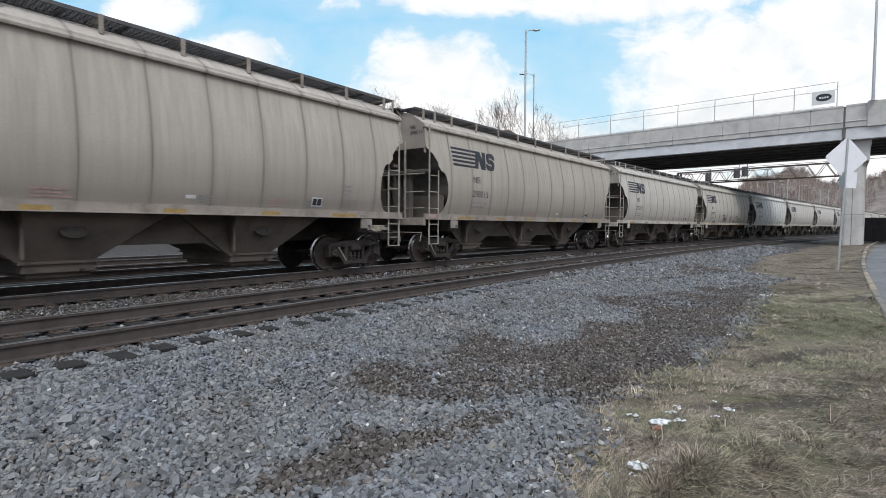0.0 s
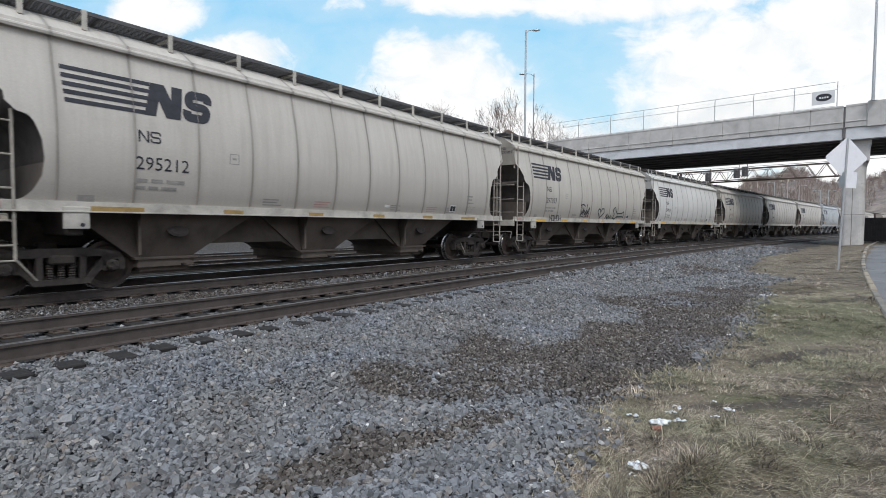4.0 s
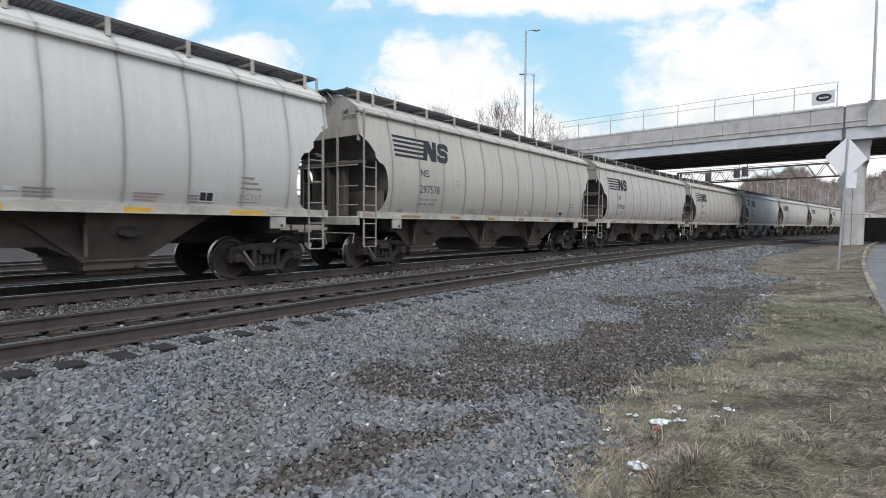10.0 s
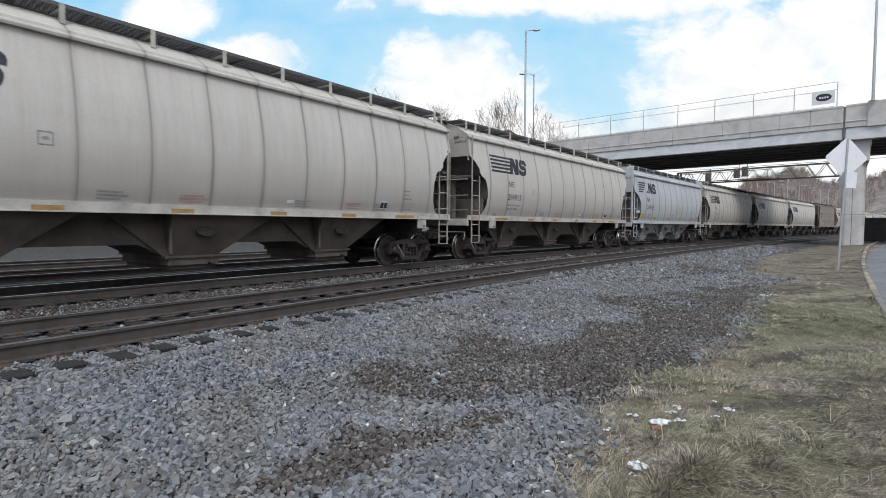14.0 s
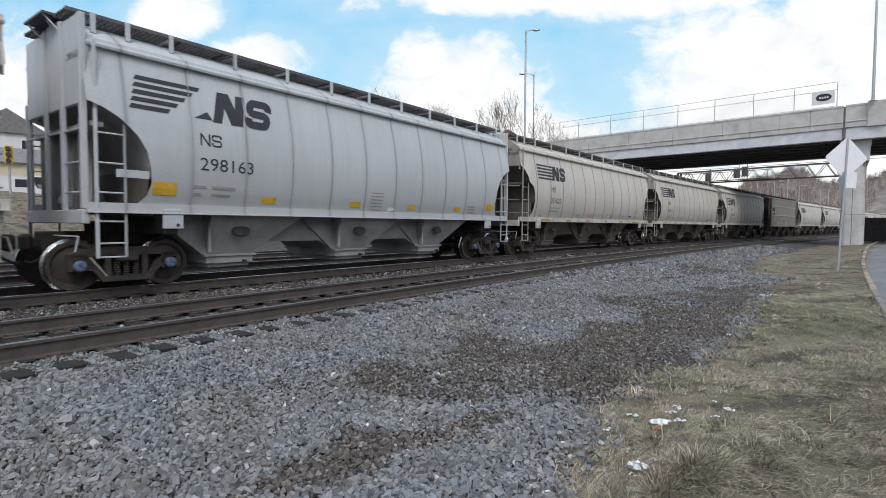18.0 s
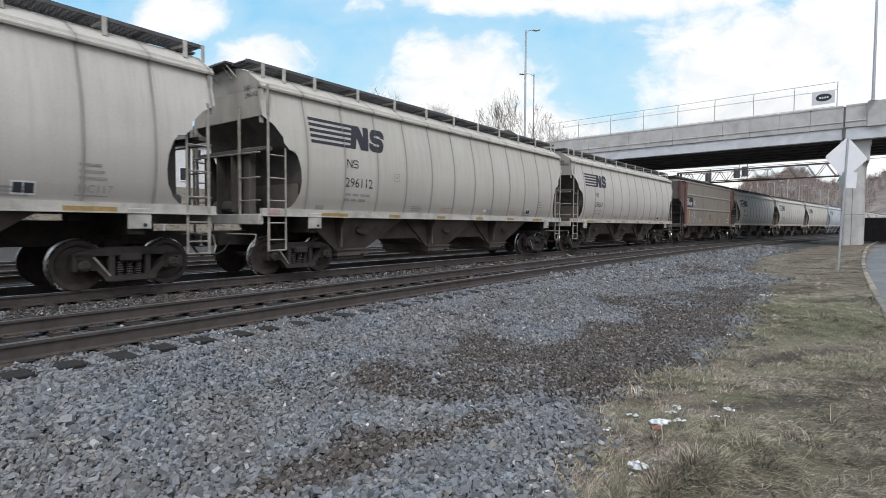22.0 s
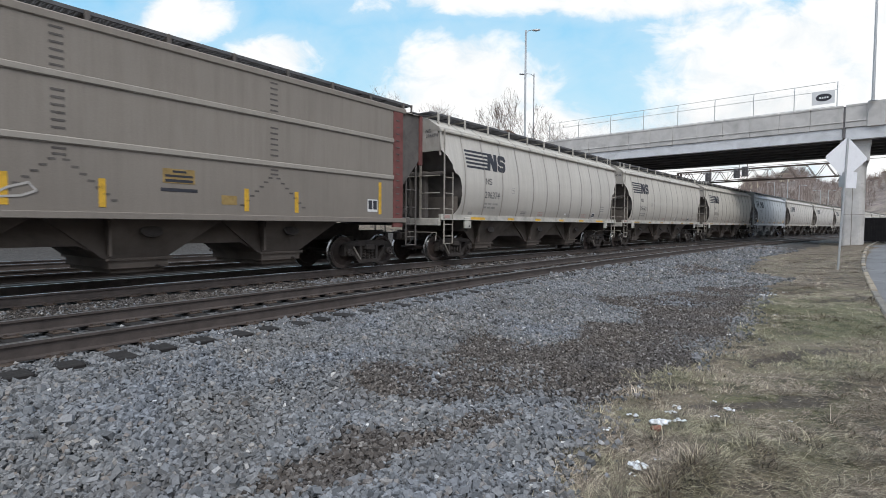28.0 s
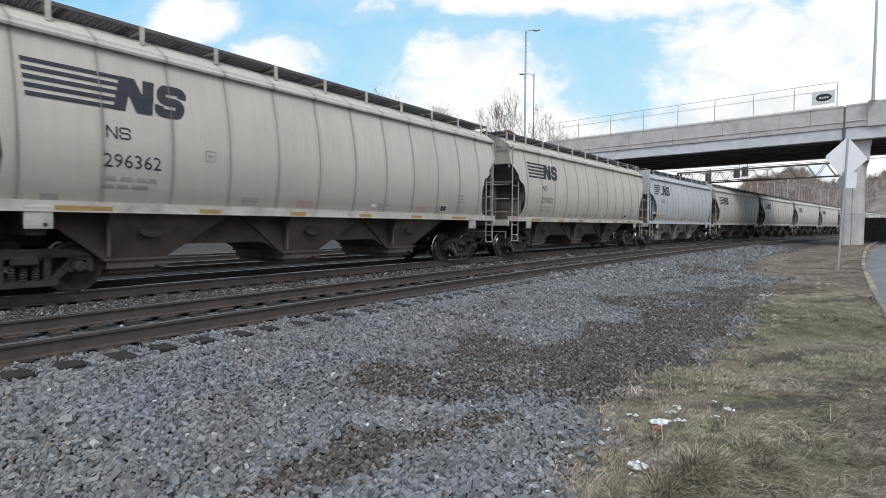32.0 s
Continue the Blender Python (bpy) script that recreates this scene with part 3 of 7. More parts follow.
def on_side(me_or_bm, lift=0.006, sgn=-1):
    """Wraps flat drawing (x along, y up) onto the near side of a car."""
    for z in SIDE_Z[1:-1]:
        bmesh.ops.bisect_plane(me_or_bm, geom=me_or_bm.verts[:] + me_or_bm.edges[:] + me_or_bm.faces[:], plane_co=(0, z, 0), plane_no=(0, 1, 0))
    for v in me_or_bm.verts:
        x, z = v.co.x, v.co.y
        v.co = (x, sgn * (side_w(z) + lift), z)
    return me_or_bm


def bars(rects, slant=0.0):
    """Flat drawing of upright rectangles x0, x1, z0, z1."""
    bm = B()
    for x0, x1, z0, z1 in rects:
        bm.faces.new([bm.verts.new(c) for c in ((x0, z0, 0), (x1, z0, 0), (x1 + slant, z1, 0), (x0 + slant, z1, 0))])
    return bm


def poly(points):
    bm = B()
    bm.faces.new([bm.verts.new((x, z, 0)) for x, z in points])
    bmesh.ops.triangulate(bm, faces=bm.faces[:])
    return bm


def stroke(bm, pts, w):
    """A sprayed line of width w through the given points."""
    for (x0, z0), (x1, z1) in zip(pts, pts[1:]):
        d = Vector((x1 - x0, z1 - z0))
        n = Vector((-d.y, d.x)).normalized() * w / 2
        e = d.normalized() * w * 0.3
        bm.faces.new([bm.verts.new((*c, 0)) for c in ((x0 - e.x + n.x, z0 - e.y + n.y), (x0 - e.x - n.x, z0 - e.y - n.y), (x1 + e.x - n.x, z1 + e.y - n.y), (x1 + e.x + n.x, z1 + e.y + n.y))])
    return bm


def lettering(text, height, width=None, bold=0.0):
    """Flat drawing of text, its lower left corner at the origin."""
    cu = bpy.data.curves.new("text", "FONT")
    cu.body = text
    cu.size = height / 0.70
    cu.offset = bold
    cu.resolution_u = 2
    ob = new("text", cu)
    bpy.context.view_layer.update()
    me = bpy.data.meshes.new_from_object(ob.evaluated_get(bpy.context.evaluated_depsgraph_get()))
    bpy.data.objects.remove(ob)
    bm = B()
    bm.from_mesh(me)
    bpy.data.meshes.remove(me)
    x0, x1 = min(v.co.x for v in bm.verts), max(v.co.x for v in bm.verts)
    y0 = min(v.co.y for v in bm.verts)
    k = 1.0 if width is None else width / (x1 - x0)
    for v in bm.verts:
        v.co = ((v.co.x - x0) * k, v.co.y - y0, 0)
    return bm


def shifted(bm, x, z):
    for v in bm.verts:
        v.co.x += x
        v.co.y += z
    return bm


# ---------------------------------------------------------------- train: trucks
def spring_mesh():
    bm = B()
    prof = []
    for i in range(13):
        prof.append((0.062 if i % 2 else 0.043, 0.24 + 0.26 * i / 12))
    return lathe(bm, prof, Matrix.Identity(4), 10)


def side_frame_mesh():
    bm = B()
    y0, y1 = -0.075, 0.075
    prism(bm, [(-0.62, 0.62), (-0.36, 0.62), (0.36, 0.62), (0.62, 0.62), (0.80, 0.60), (0.95, 0.60), (0.90, 0.68), (0.70, 0.735), (0.35, 0.775), (-0.35, 0.775), (-0.70, 0.735), (-0.90, 0.68), (-0.95, 0.60), (-0.80, 0.60)], y0, y1)
    prism(bm, [(-0.42, 0.15), (0.42, 0.15), (0.47, 0.22), (0.40, 0.25), (-0.40, 0.25), (-0.47, 0.22)], y0 - 0.02, y1 + 0.02)
    for s in (-1, 1):
        d = [(s * 0.40, 0.16), (s * 0.47, 0.24), (s * 0.80, 0.62), (s * 0.66, 0.64), (s * 0.33, 0.25)]
        prism(bm, d if s > 0 else d[::-1], y0, y1)
        box(bm, s * 0.315 - 0.05, s * 0.315 + 0.05, y0, y1, 0.22, 0.68, 0.012)
        prism(bm, [(s * 0.775 - 0.17, 0.36), (s * 0.775 - 0.10, 0.36), (s * 0.775 - 0.10, 0.56), (s * 0.775 + 0.10, 0.56), (s * 0.775 + 0.10, 0.36), (s * 0.775 + 0.20, 0.36), (s * 0.775 + 0.20, 0.56), (s * 0.775 + 0.13, 0.66), (s * 0.775 - 0.17, 0.66)], y0, y1)
    bmesh.ops.recalc_face_normals(bm, faces=bm.faces[:])
    return bm


def wheelset_mesh(cap):
    """One rigid piece: axle, wheels with bright treads, and bolted bearing caps."""
    bm = B()
    rod(bm, (0, -1.12, 0), (0, 1.12, 0), 0.075, seg=12)
    for s in (-1, 1):
        m = Matrix(((1, 0, 0, 0), (0, 0, s, 0), (0, 1, 0, 0), (0, 0, 0, 1)))
        prof = [(0.09, 0.86), (0.13, 0.855), (0.15, 0.80), (0.33, 0.775), (0.37, 0.815), (0.44, 0.82), (0.451, 0.80), (0.453, 0.72), (0.485, 0.705), (0.48, 0.685), (0.37, 0.69), (0.33, 0.71), (0.15, 0.70), (0.09, 0.66)]
        n0 = len(bm.faces)
        lathe(bm, prof, m, 32)
        bm.faces.ensure_lookup_table()
        for i in range(n0 + 5 * 32, n0 + 9 * 32):
            bm.faces[i].material_index = 1
        n0 = len(bm.faces)
        lathe(bm, [(0.105, 1.06), (0.105, 1.10), (0.085, 1.125), (0.03, 1.13)], m, 14)
        for k in range(3):
            a = 2 * math.pi * k / 3
            lathe(bm, [(0.022, 1.12), (0.022, 1.15), (0.012, 1.155)], m @ Matrix.Translation((0.055 * math.cos(a), 0.055 * math.sin(a), 0)), 6)
        bm.faces.ensure_lookup_table()
        for i in range(n0, len(bm.faces)):
            bm.faces[i].material_index = 2
    bmesh.ops.recalc_face_normals(bm, faces=bm.faces[:])
    me = bpy.data.meshes.new("wheelset")
    bm.to_mesh(me)
    bm.free()
    for mt in (M_WHEEL, M_TREAD, cap):
        me.materials.append(mt)
    return me


WHEELSET_BLUE = wheelset_mesh(M_CAP)
WHEELSET_DARK = wheelset_mesh(M_TRUCK)


def trucks(car, cap_mesh, truck_x=TRUCK_X):
    frame_me, spring_me = bpy.data.meshes.new("side_frame"), bpy.data.meshes.new("spring")
    b1, b2 = side_frame_mesh(), spring_mesh()
    b1.to_mesh(frame_me), b2.to_mesh(spring_me)
    b1.free(), b2.free()
    for tx in (-truck_x, truck_x):
        bm = box(B(), -0.19, 0.19, -1.12, 1.12, 0.50, 0.66, 0.03)
        box(bm, -0.16, 0.16, -0.3, 0.3, 0.64, 0.86, 0.02)
        truck = part("truck", bm, M_TRUCK, car, "grimy cast steel truck with coil springs and roller bearings")
        truck.matrix_basis = pose(tx, 0, 0)
        for sy in (-1, 1):
            f = part_mesh("side_frame", frame_me, M_TRUCK, truck)
            f.matrix_basis = pose(0, sy * 0.985, 0)
            for k in (-0.16, 0.0, 0.16):
                c = part_mesh("spring", spring_me, M_TRUCK, truck)
                c.matrix_basis = pose(k, sy * 0.995, 0)
            rod_bm = rod(B(), (-0.62, sy * 1.075, 0.60), (-0.36, sy * 1.075, 0.25), 0.02, seg=6)
            part("brake_rigging", rod_bm, M_LADDER, truck)
        for ax in (-AXLE_X, AXLE_X):
            w = part_mesh("wheelset", cap_mesh, None, truck, "steel wheels on an axle with bolted bearing caps")
            w.matrix_basis = pose(ax, 0, WHEEL_R)


# ---------------------------------------------------------------- train: cars
def ladder(car, x, y, z0, z_in, z_out, inner, mat_l, rungs):
    """A corner ladder on the side of a car: an outer and an inner stile with rungs of its own."""
    bm = box(B(), x - 0.03, x + 0.03, y - 0.015, y + 0.015, z0, z_out, 0.006)
    lad = part("ladder", bm, mat_l, car)
    part("stile", box(B(), inner - 0.022, inner + 0.022, y - 0.015, y + 0.015, z0 + 0.02, z_in, 0.006), mat_l, lad)
    for z in rungs:
        part("rung", rod(B(), (x, y, z), (inner, y, z), 0.016, seg=6), mat_l, lad)
    return lad


def end_gear(car, sgn, half, mat_l, mat_s, dark):
    """End sill, platform, coupler, hoses, end ladder and brake gear at one end."""
    e = sgn * half
    part("end_sill", box(B(), e - 0.06, e + 0.06, -1.45, 1.45, 1.20, 1.44, 0.015), mat_s, car)
    bm = B()
    box(bm, min(e, e - sgn * 1.0), max(e, e - sgn * 1.0), -1.40, 1.40, 1.40, 1.44)
    part("end_platform", bm, M_WALK, car)
    bm = B()
    box(bm, min(e - sgn * 0.9, e + sgn * 0.30), max(e - sgn * 0.9, e + sgn * 0.30), -0.17, 0.17, 0.70, 1.05, 0.02)
    sill = part("draft_sill", bm, M_TRUCK, car)
    cp = B()
    box(cp, min(e + sgn * 0.28, e + sgn * 0.42), max(e + sgn * 0.28, e + sgn * 0.42), -0.09, 0.09, 0.76, 0.94, 0.02)
    box(cp, min(e + sgn * 0.40, e + sgn * 0.56), max(e + sgn * 0.40, e + sgn * 0.56), -0.17, 0.14, 0.70, 1.0, 0.05)
    part("coupler", cp, M_TRUCK, sill)
    hz = B()
    pts = [Vector((e + sgn * 0.15, -0.42, 0.80)), Vector((e + sgn * 0.30, -0.40, 0.60)), Vector((e + sgn * 0.48, -0.34, 0.50)), Vector((e + sgn * 0.55, -0.26, 0.52))]
    for a, b2 in zip(pts, pts[1:]):
        rod(hz, a, b2, 0.025, seg=6)
    part("air_hose", hz, M_PIPE, sill)
    lv = B()
    rod(lv, (e + sgn * 0.10, -1.40, 0.98), (e + sgn * 0.10, -0.2, 0.98), 0.014, seg=6)
    rod(lv, (e + sgn * 0.10, -1.40, 0.98), (e + sgn * 0.16, -1.40, 0.72), 0.014, seg=6)
    part("uncoupling_lever", lv, mat_l, car)
    # end ladder on the near corner
    lad = part("end_ladder", box(B(), e + sgn * 0.02, e + sgn * 0.05, -0.68, -0.62, 1.27, 3.86, 0.006), mat_l, car)
    for z in (1.28, 1.74, 2.25):
        part("rung", rod(B(), (e + sgn * 0.04, -0.65, z), (e + sgn * 0.04, -1.46, z), 0.016, seg=6), mat_l, lad)
    part("handrail", rod(B(), (e + sgn * 0.04, -1.46, 2.80), (e + sgn * 0.04, 1.40, 2.83), 0.020, seg=6), mat_l, car)
    part("end_post", box(B(), e - sgn * 0.02 - 0.03, e - sgn * 0.02 + 0.03, 1.36, 1.42, 1.35, 3.6, 0.006), mat_l, car)
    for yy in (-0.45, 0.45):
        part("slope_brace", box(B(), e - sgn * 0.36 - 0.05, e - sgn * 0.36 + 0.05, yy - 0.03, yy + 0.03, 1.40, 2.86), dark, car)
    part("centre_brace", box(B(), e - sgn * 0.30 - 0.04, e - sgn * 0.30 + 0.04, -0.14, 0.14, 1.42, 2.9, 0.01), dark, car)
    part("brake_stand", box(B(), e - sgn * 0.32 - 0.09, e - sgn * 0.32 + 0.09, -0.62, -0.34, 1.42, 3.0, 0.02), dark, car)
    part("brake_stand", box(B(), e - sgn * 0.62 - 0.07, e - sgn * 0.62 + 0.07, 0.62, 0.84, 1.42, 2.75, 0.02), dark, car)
    if sgn > 0:
        part("valve_box", box(B(), e - 0.42, e - 0.16, -0.25, 0.15, 1.45, 1.95, 0.03), M_TRUCK, car)
        bw = part("brake_wheel", lathe(B(), [(0.27, -0.01), (0.28, 0.0), (0.27, 0.01), (0.24, 0.01), (0.235, 0.0), (0.24, -0.01)], Matrix.Translation((e + 0.06, 0.55, 2.55)) @ Matrix.Rotation(math.pi / 2, 4, "Y"), 18), mat_l, car)
        part("brake_cylinder", rod(B(), (e - 0.75, -0.9, 1.68), (e - 0.35, -0.9, 1.68), 0.13, seg=12), M_WALK, car)
    else:
        part("air_reservoir", rod(B(), (e + 0.35, 0.1, 1.62), (e + 0.35, 1.0, 1.62), 0.16, seg=12), dark, car)


def hoppers(car, dark, half):
    """Three bays: sloping sides, outlet gates and the sill between them."""
    k = half / HALF
    for cx in (-4.45 * k, -0.66 * k, 3.02 * k):
        bm = B()
        top, bot = 1.52, 0.55
        a = [bm.verts.new((x, y, top)) for x, y in ((cx - 0.62, -1.42), (cx + 1.85, -1.42), (cx + 1.85, 1.42), (cx - 0.62, 1.42))]
        c = [bm.verts.new((x, y, bot)) for x, y in ((cx - 0.50, -1.0), (cx + 0.50, -1.0), (cx + 0.50, 1.0), (cx - 0.50, 1.0))]
        for i in range(4):
            bm.faces.new((c[i], c[(i + 1) % 4], a[(i + 1) % 4], a[i]))
        bm.faces.new(c[::-1])
        bm.faces.new(a)
        hp = part("hopper", bm, dark, car)
        slope = prism(B(), [(cx - 0.55, 1.50), (cx - 0.45, 0.56), (cx - 0.60, 0.56), (cx - 1.75, 1.50)], -0.98, 0.98)
        bmesh.ops.recalc_face_normals(slope, faces=slope.faces[:])
        part("front_slope", slope, dark, hp)
        g = B()
        box(g, cx - 0.54, cx + 0.54, -1.04, 1.04, 0.36, 0.55, 0.015)
        box(g, cx - 0.60, cx + 0.60, -1.08, 1.08, 0.52, 0.565)
        box(g, cx - 0.48, cx + 0.48, -0.96, 0.96, 0.28, 0.37, 0.01)
        part("outlet_gate", g, dark, hp)
        part("gate_shaft", rod(B(), (cx + 0.3, -1.16, 0.40), (cx + 0.3, 1.16, 0.40), 0.028, seg=6), M_TRUCK, hp)
        pl = lathe(B(), [(0.16, 0.0), (0.16, 0.03), (0.11, 0.05), (0.03, 0.05)], Matrix.Translation((cx + 0.12, -1.255, 1.06)) @ Matrix.Rotation(math.pi / 2 - 0.41, 4, "X") @ Matrix.Diagonal((1.3, 0.8, 1, 1)), 14)
        bmesh.ops.recalc_face_normals(pl, faces=pl.faces[:])
        part("vibrator_bracket", pl, M_TRUCK, hp)
        part("angle_rib", box(B(), cx - 0.60, cx - 0.55, -1.24, -1.18, 0.62, 1.45), dark, hp)
    for x0, x1 in ((-3.95, -1.15), (-0.16, 2.5)):
        sd = prism(B(), [(x0 * k, 1.50), (x0 * k, 0.62), (x0 * k + 0.35, 0.80), (x1 * k - 0.55, 0.80), (x1 * k - 0.2, 0.62), (x1 * k, 1.50)][::-1], -0.92, 0.92)
        part("hopper_saddle", sd, dark, car)
    part("centre_sill", box(B(), -half + 0.5, half - 0.5, -0.2, 0.2, 0.78, 1.25, 0.02), M_TRUCK, car)


def roof_gear(car, half, mat_b):
    """Running boards on brackets down both sides of the roof, end walks and the hatch between."""
    for sy in (-1, 1):
        bm = B()
        for y in (1.09, 0.52):
            box(bm, -half - 0.12, half + 0.12, sy * y - 0.015, sy * y + 0.015, 4.80, 4.865)
        # open grating
        for k in range(9):
            y = 0.57 + 0.058 * k
            box(bm, -half - 0.12, half + 0.12, sy * y - 0.012, sy * y + 0.012, 4.83, 4.85)
        for k in range(150):
            x = -half - 0.08 + (2 * half + 0.16) * k / 149
            box(bm, x - 0.012, x + 0.012, min(sy * 0.53, sy * 1.08), max(sy * 0.53, sy * 1.08), 4.826, 4.844)
        for i in range(16):
            x = -half + 2 * half * i / 15
            box(bm, x - 0.025, x + 0.025, min(sy * 0.54, sy * 1.07), max(sy * 0.54, sy * 1.07), 4.785, 4.822)
        part("running_board", bm, M_WALK, car)
        n = 11
        for i in range(n):
            x = -half + 0.28 + (2 * half - 0.56) * i / (n - 1)
            br = B()
            box(br, x - 0.04, x + 0.04, sy * 1.125 - 0.02, sy * 1.125 + 0.02, 4.52, 4.86, 0.006)
            box(br, x - 0.03, x + 0.03, min(sy * 0.64, sy * 1.11), max(sy * 0.64, sy * 1.11), 4.75, 4.785)
            part("bracket", br, mat_b, car)
        part("bracket", box(B(), -half + 0.80, -half + 0.88, sy * 1.125 - 0.02, sy * 1.125 + 0.02, 4.52, 4.86, 0.006), mat_b, car)
        part("bracket", box(B(), half + 0.06, half + 0.12, sy * 1.125 - 0.02, sy * 1.125 + 0.02, 4.42, 4.86, 0.006), mat_b, car)
    for sx in (-1, 1):
        part("end_walk", box(B(), sx * (half + 0.02) - 0.26, sx * (half + 0.02) + 0.26, -0.50, 0.50, 4.845, 4.885), M_WALK, car)
        for y in (-0.42, 0.42):
            part("end_walk_strut", rod(B(), (sx * (half + 0.24), y, 4.85), (sx * (half + 0.01), y - 0.1, 4.56), 0.018, seg=6), mat_b, car)
        part("grab_iron", rod(B(), (sx * (half + 0.10), -0.10, 4.86), (sx * (half + 0.01), -0.34, 4.55), 0.018, seg=6), mat_b, car)
    part("roof_hatch", box(B(), -half + 0.6, half - 0.6, -0.34, 0.34, 4.78, 4.90, 0.03), M_WALK, car, "dark hatch covers along the roof")


def smooth_by_angle(ob):
    ob.data.polygons.foreach_set("use_smooth", [True] * len(ob.data.polygons))
    return ob


def hopper_body(car, half, paint, sill_mat, dark, seam_n=12, endpaint=None):
    for sgn in (-1, 1):
        smooth_by_angle(part("side_sheet", side_sheet(half, sgn), paint, car))
        for i in range(seam_n):
            x = SEAM0 + SEAM_GAP * i
            if abs(x) > half - 0.95:
                continue
            bm = B()
            zs = [1.58 + 2.64 * k / 8 for k in range(9)]
            for z0, z1 in zip(zs, zs[1:]):
                f = [(x - 0.014, side_w(z0) + 0.002, z0), (x, side_w(z0) + 0.012, z0), (x + 0.014, side_w(z0) + 0.002, z0)]
                g = [(x - 0.014, side_w(z1) + 0.002, z1), (x, side_w(z1) + 0.012, z1), (x + 0.014, side_w(z1) + 0.002, z1)]
                vs = [bm.verts.new((p[0], sgn * p[1], p[2])) for p in f + g]
                q1, q2 = (vs[0], vs[1], vs[4], vs[3]), (vs[1], vs[2], vs[5], vs[4])
                bm.faces.new(q1 if sgn < 0 else q1[::-1])
                bm.faces.new(q2 if sgn < 0 else q2[::-1])
            bmesh.ops.remove_doubles(bm, verts=bm.verts[:], dist=0.0005)
            part("weld_seam", bm, paint, car)
        e = B()
        sec = [(0.0, 4.215), (0.075, 4.215), (0.085, 4.255), (0.075, 4.285), (0.035, 4.305), (0.025, 4.36), (-0.03, 4.375)]
        rings = [[e.verts.new((x, sgn * (1.36 + w), z)) for w, z in sec] for x in (-half - 0.02, 0, half + 0.02)]
        for p, q in zip(rings, rings[1:]):
            for i in range(len(sec) - 1):
                f = (p[i], q[i], q[i + 1], p[i + 1])
                e.faces.new(f if sgn < 0 else f[::-1])
        e.faces.new(rings[0]), e.faces.new(rings[-1][::-1])
        part("eave_rail", e, paint, car)
        s = B()
        y = sgn * 1.50
        prism(s, [(-half, 1.395), (half, 1.395), (half, 1.43), (half, 1.57), (-half, 1.57)], min(y, y - sgn * 0.10), max(y, y - sgn * 0.10))
        box(s, -half, half, min(y, y + sgn * 0.05), max(y, y + sgn * 0.05), 1.385, 1.41, 0.004)
        bmesh.ops.recalc_face_normals(s, faces=s.faces[:])
        part("side_sill", s, sill_mat, car)
        for x in (-half + 1.42, half - 1.42):
            pad = B()
            box(pad, x - 0.19, x + 0.19, min(y - sgn * 0.02, y + sgn * 0.035), max(y - sgn * 0.02, y + sgn * 0.035), 1.11, 1.48, 0.01)
            pp = part("jacking_pad", pad, sill_mat, car)
            part("pad_hole", rod(B(), (x + 0.08, y + sgn * 0.030, 1.18), (x + 0.08, y + sgn * 0.04, 1.18), 0.035, seg=10), M_BLACK, pp)
            part("bolster", box(B(), x - 0.12, x + 0.12, min(0, y - sgn * 0.06), max(0, y - sgn * 0.06), 1.0, 1.40, 0.02), M_TRUCK, car)
    for sgn in (-1, 1):
        part("bulkhead", end_sheet(half, sgn, 3.60, 4.37), endpaint or paint, car)
        smooth_by_angle(part("slope_sheet", end_sheet(half, sgn, 1.56, 3.597), dark, car, "dirty sloping end sheet, shade darkened into its colour"))
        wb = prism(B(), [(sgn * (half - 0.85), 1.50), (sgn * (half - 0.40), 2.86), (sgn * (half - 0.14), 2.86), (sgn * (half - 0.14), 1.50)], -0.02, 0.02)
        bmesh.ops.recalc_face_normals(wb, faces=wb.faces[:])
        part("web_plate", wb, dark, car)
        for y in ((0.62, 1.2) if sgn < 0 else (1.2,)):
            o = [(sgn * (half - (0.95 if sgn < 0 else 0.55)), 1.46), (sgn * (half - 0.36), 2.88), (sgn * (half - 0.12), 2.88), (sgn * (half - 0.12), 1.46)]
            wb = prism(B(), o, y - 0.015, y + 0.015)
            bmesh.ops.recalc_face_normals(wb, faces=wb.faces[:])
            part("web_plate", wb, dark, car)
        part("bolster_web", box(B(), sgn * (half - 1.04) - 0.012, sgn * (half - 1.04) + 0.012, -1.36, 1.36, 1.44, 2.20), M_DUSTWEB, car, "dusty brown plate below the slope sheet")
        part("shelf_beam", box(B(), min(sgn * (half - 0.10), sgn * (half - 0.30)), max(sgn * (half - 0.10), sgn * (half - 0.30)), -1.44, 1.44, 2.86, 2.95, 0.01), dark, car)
        part("corner_plate", box(B(), min(sgn * half, sgn * (half - 0.10)), max(sgn * half, sgn * (half - 0.10)), -1.415, -1.385, 3.45, 4.30, 0.006), endpaint or paint, car)
    part("roof", roof_sheet(half), paint, car)


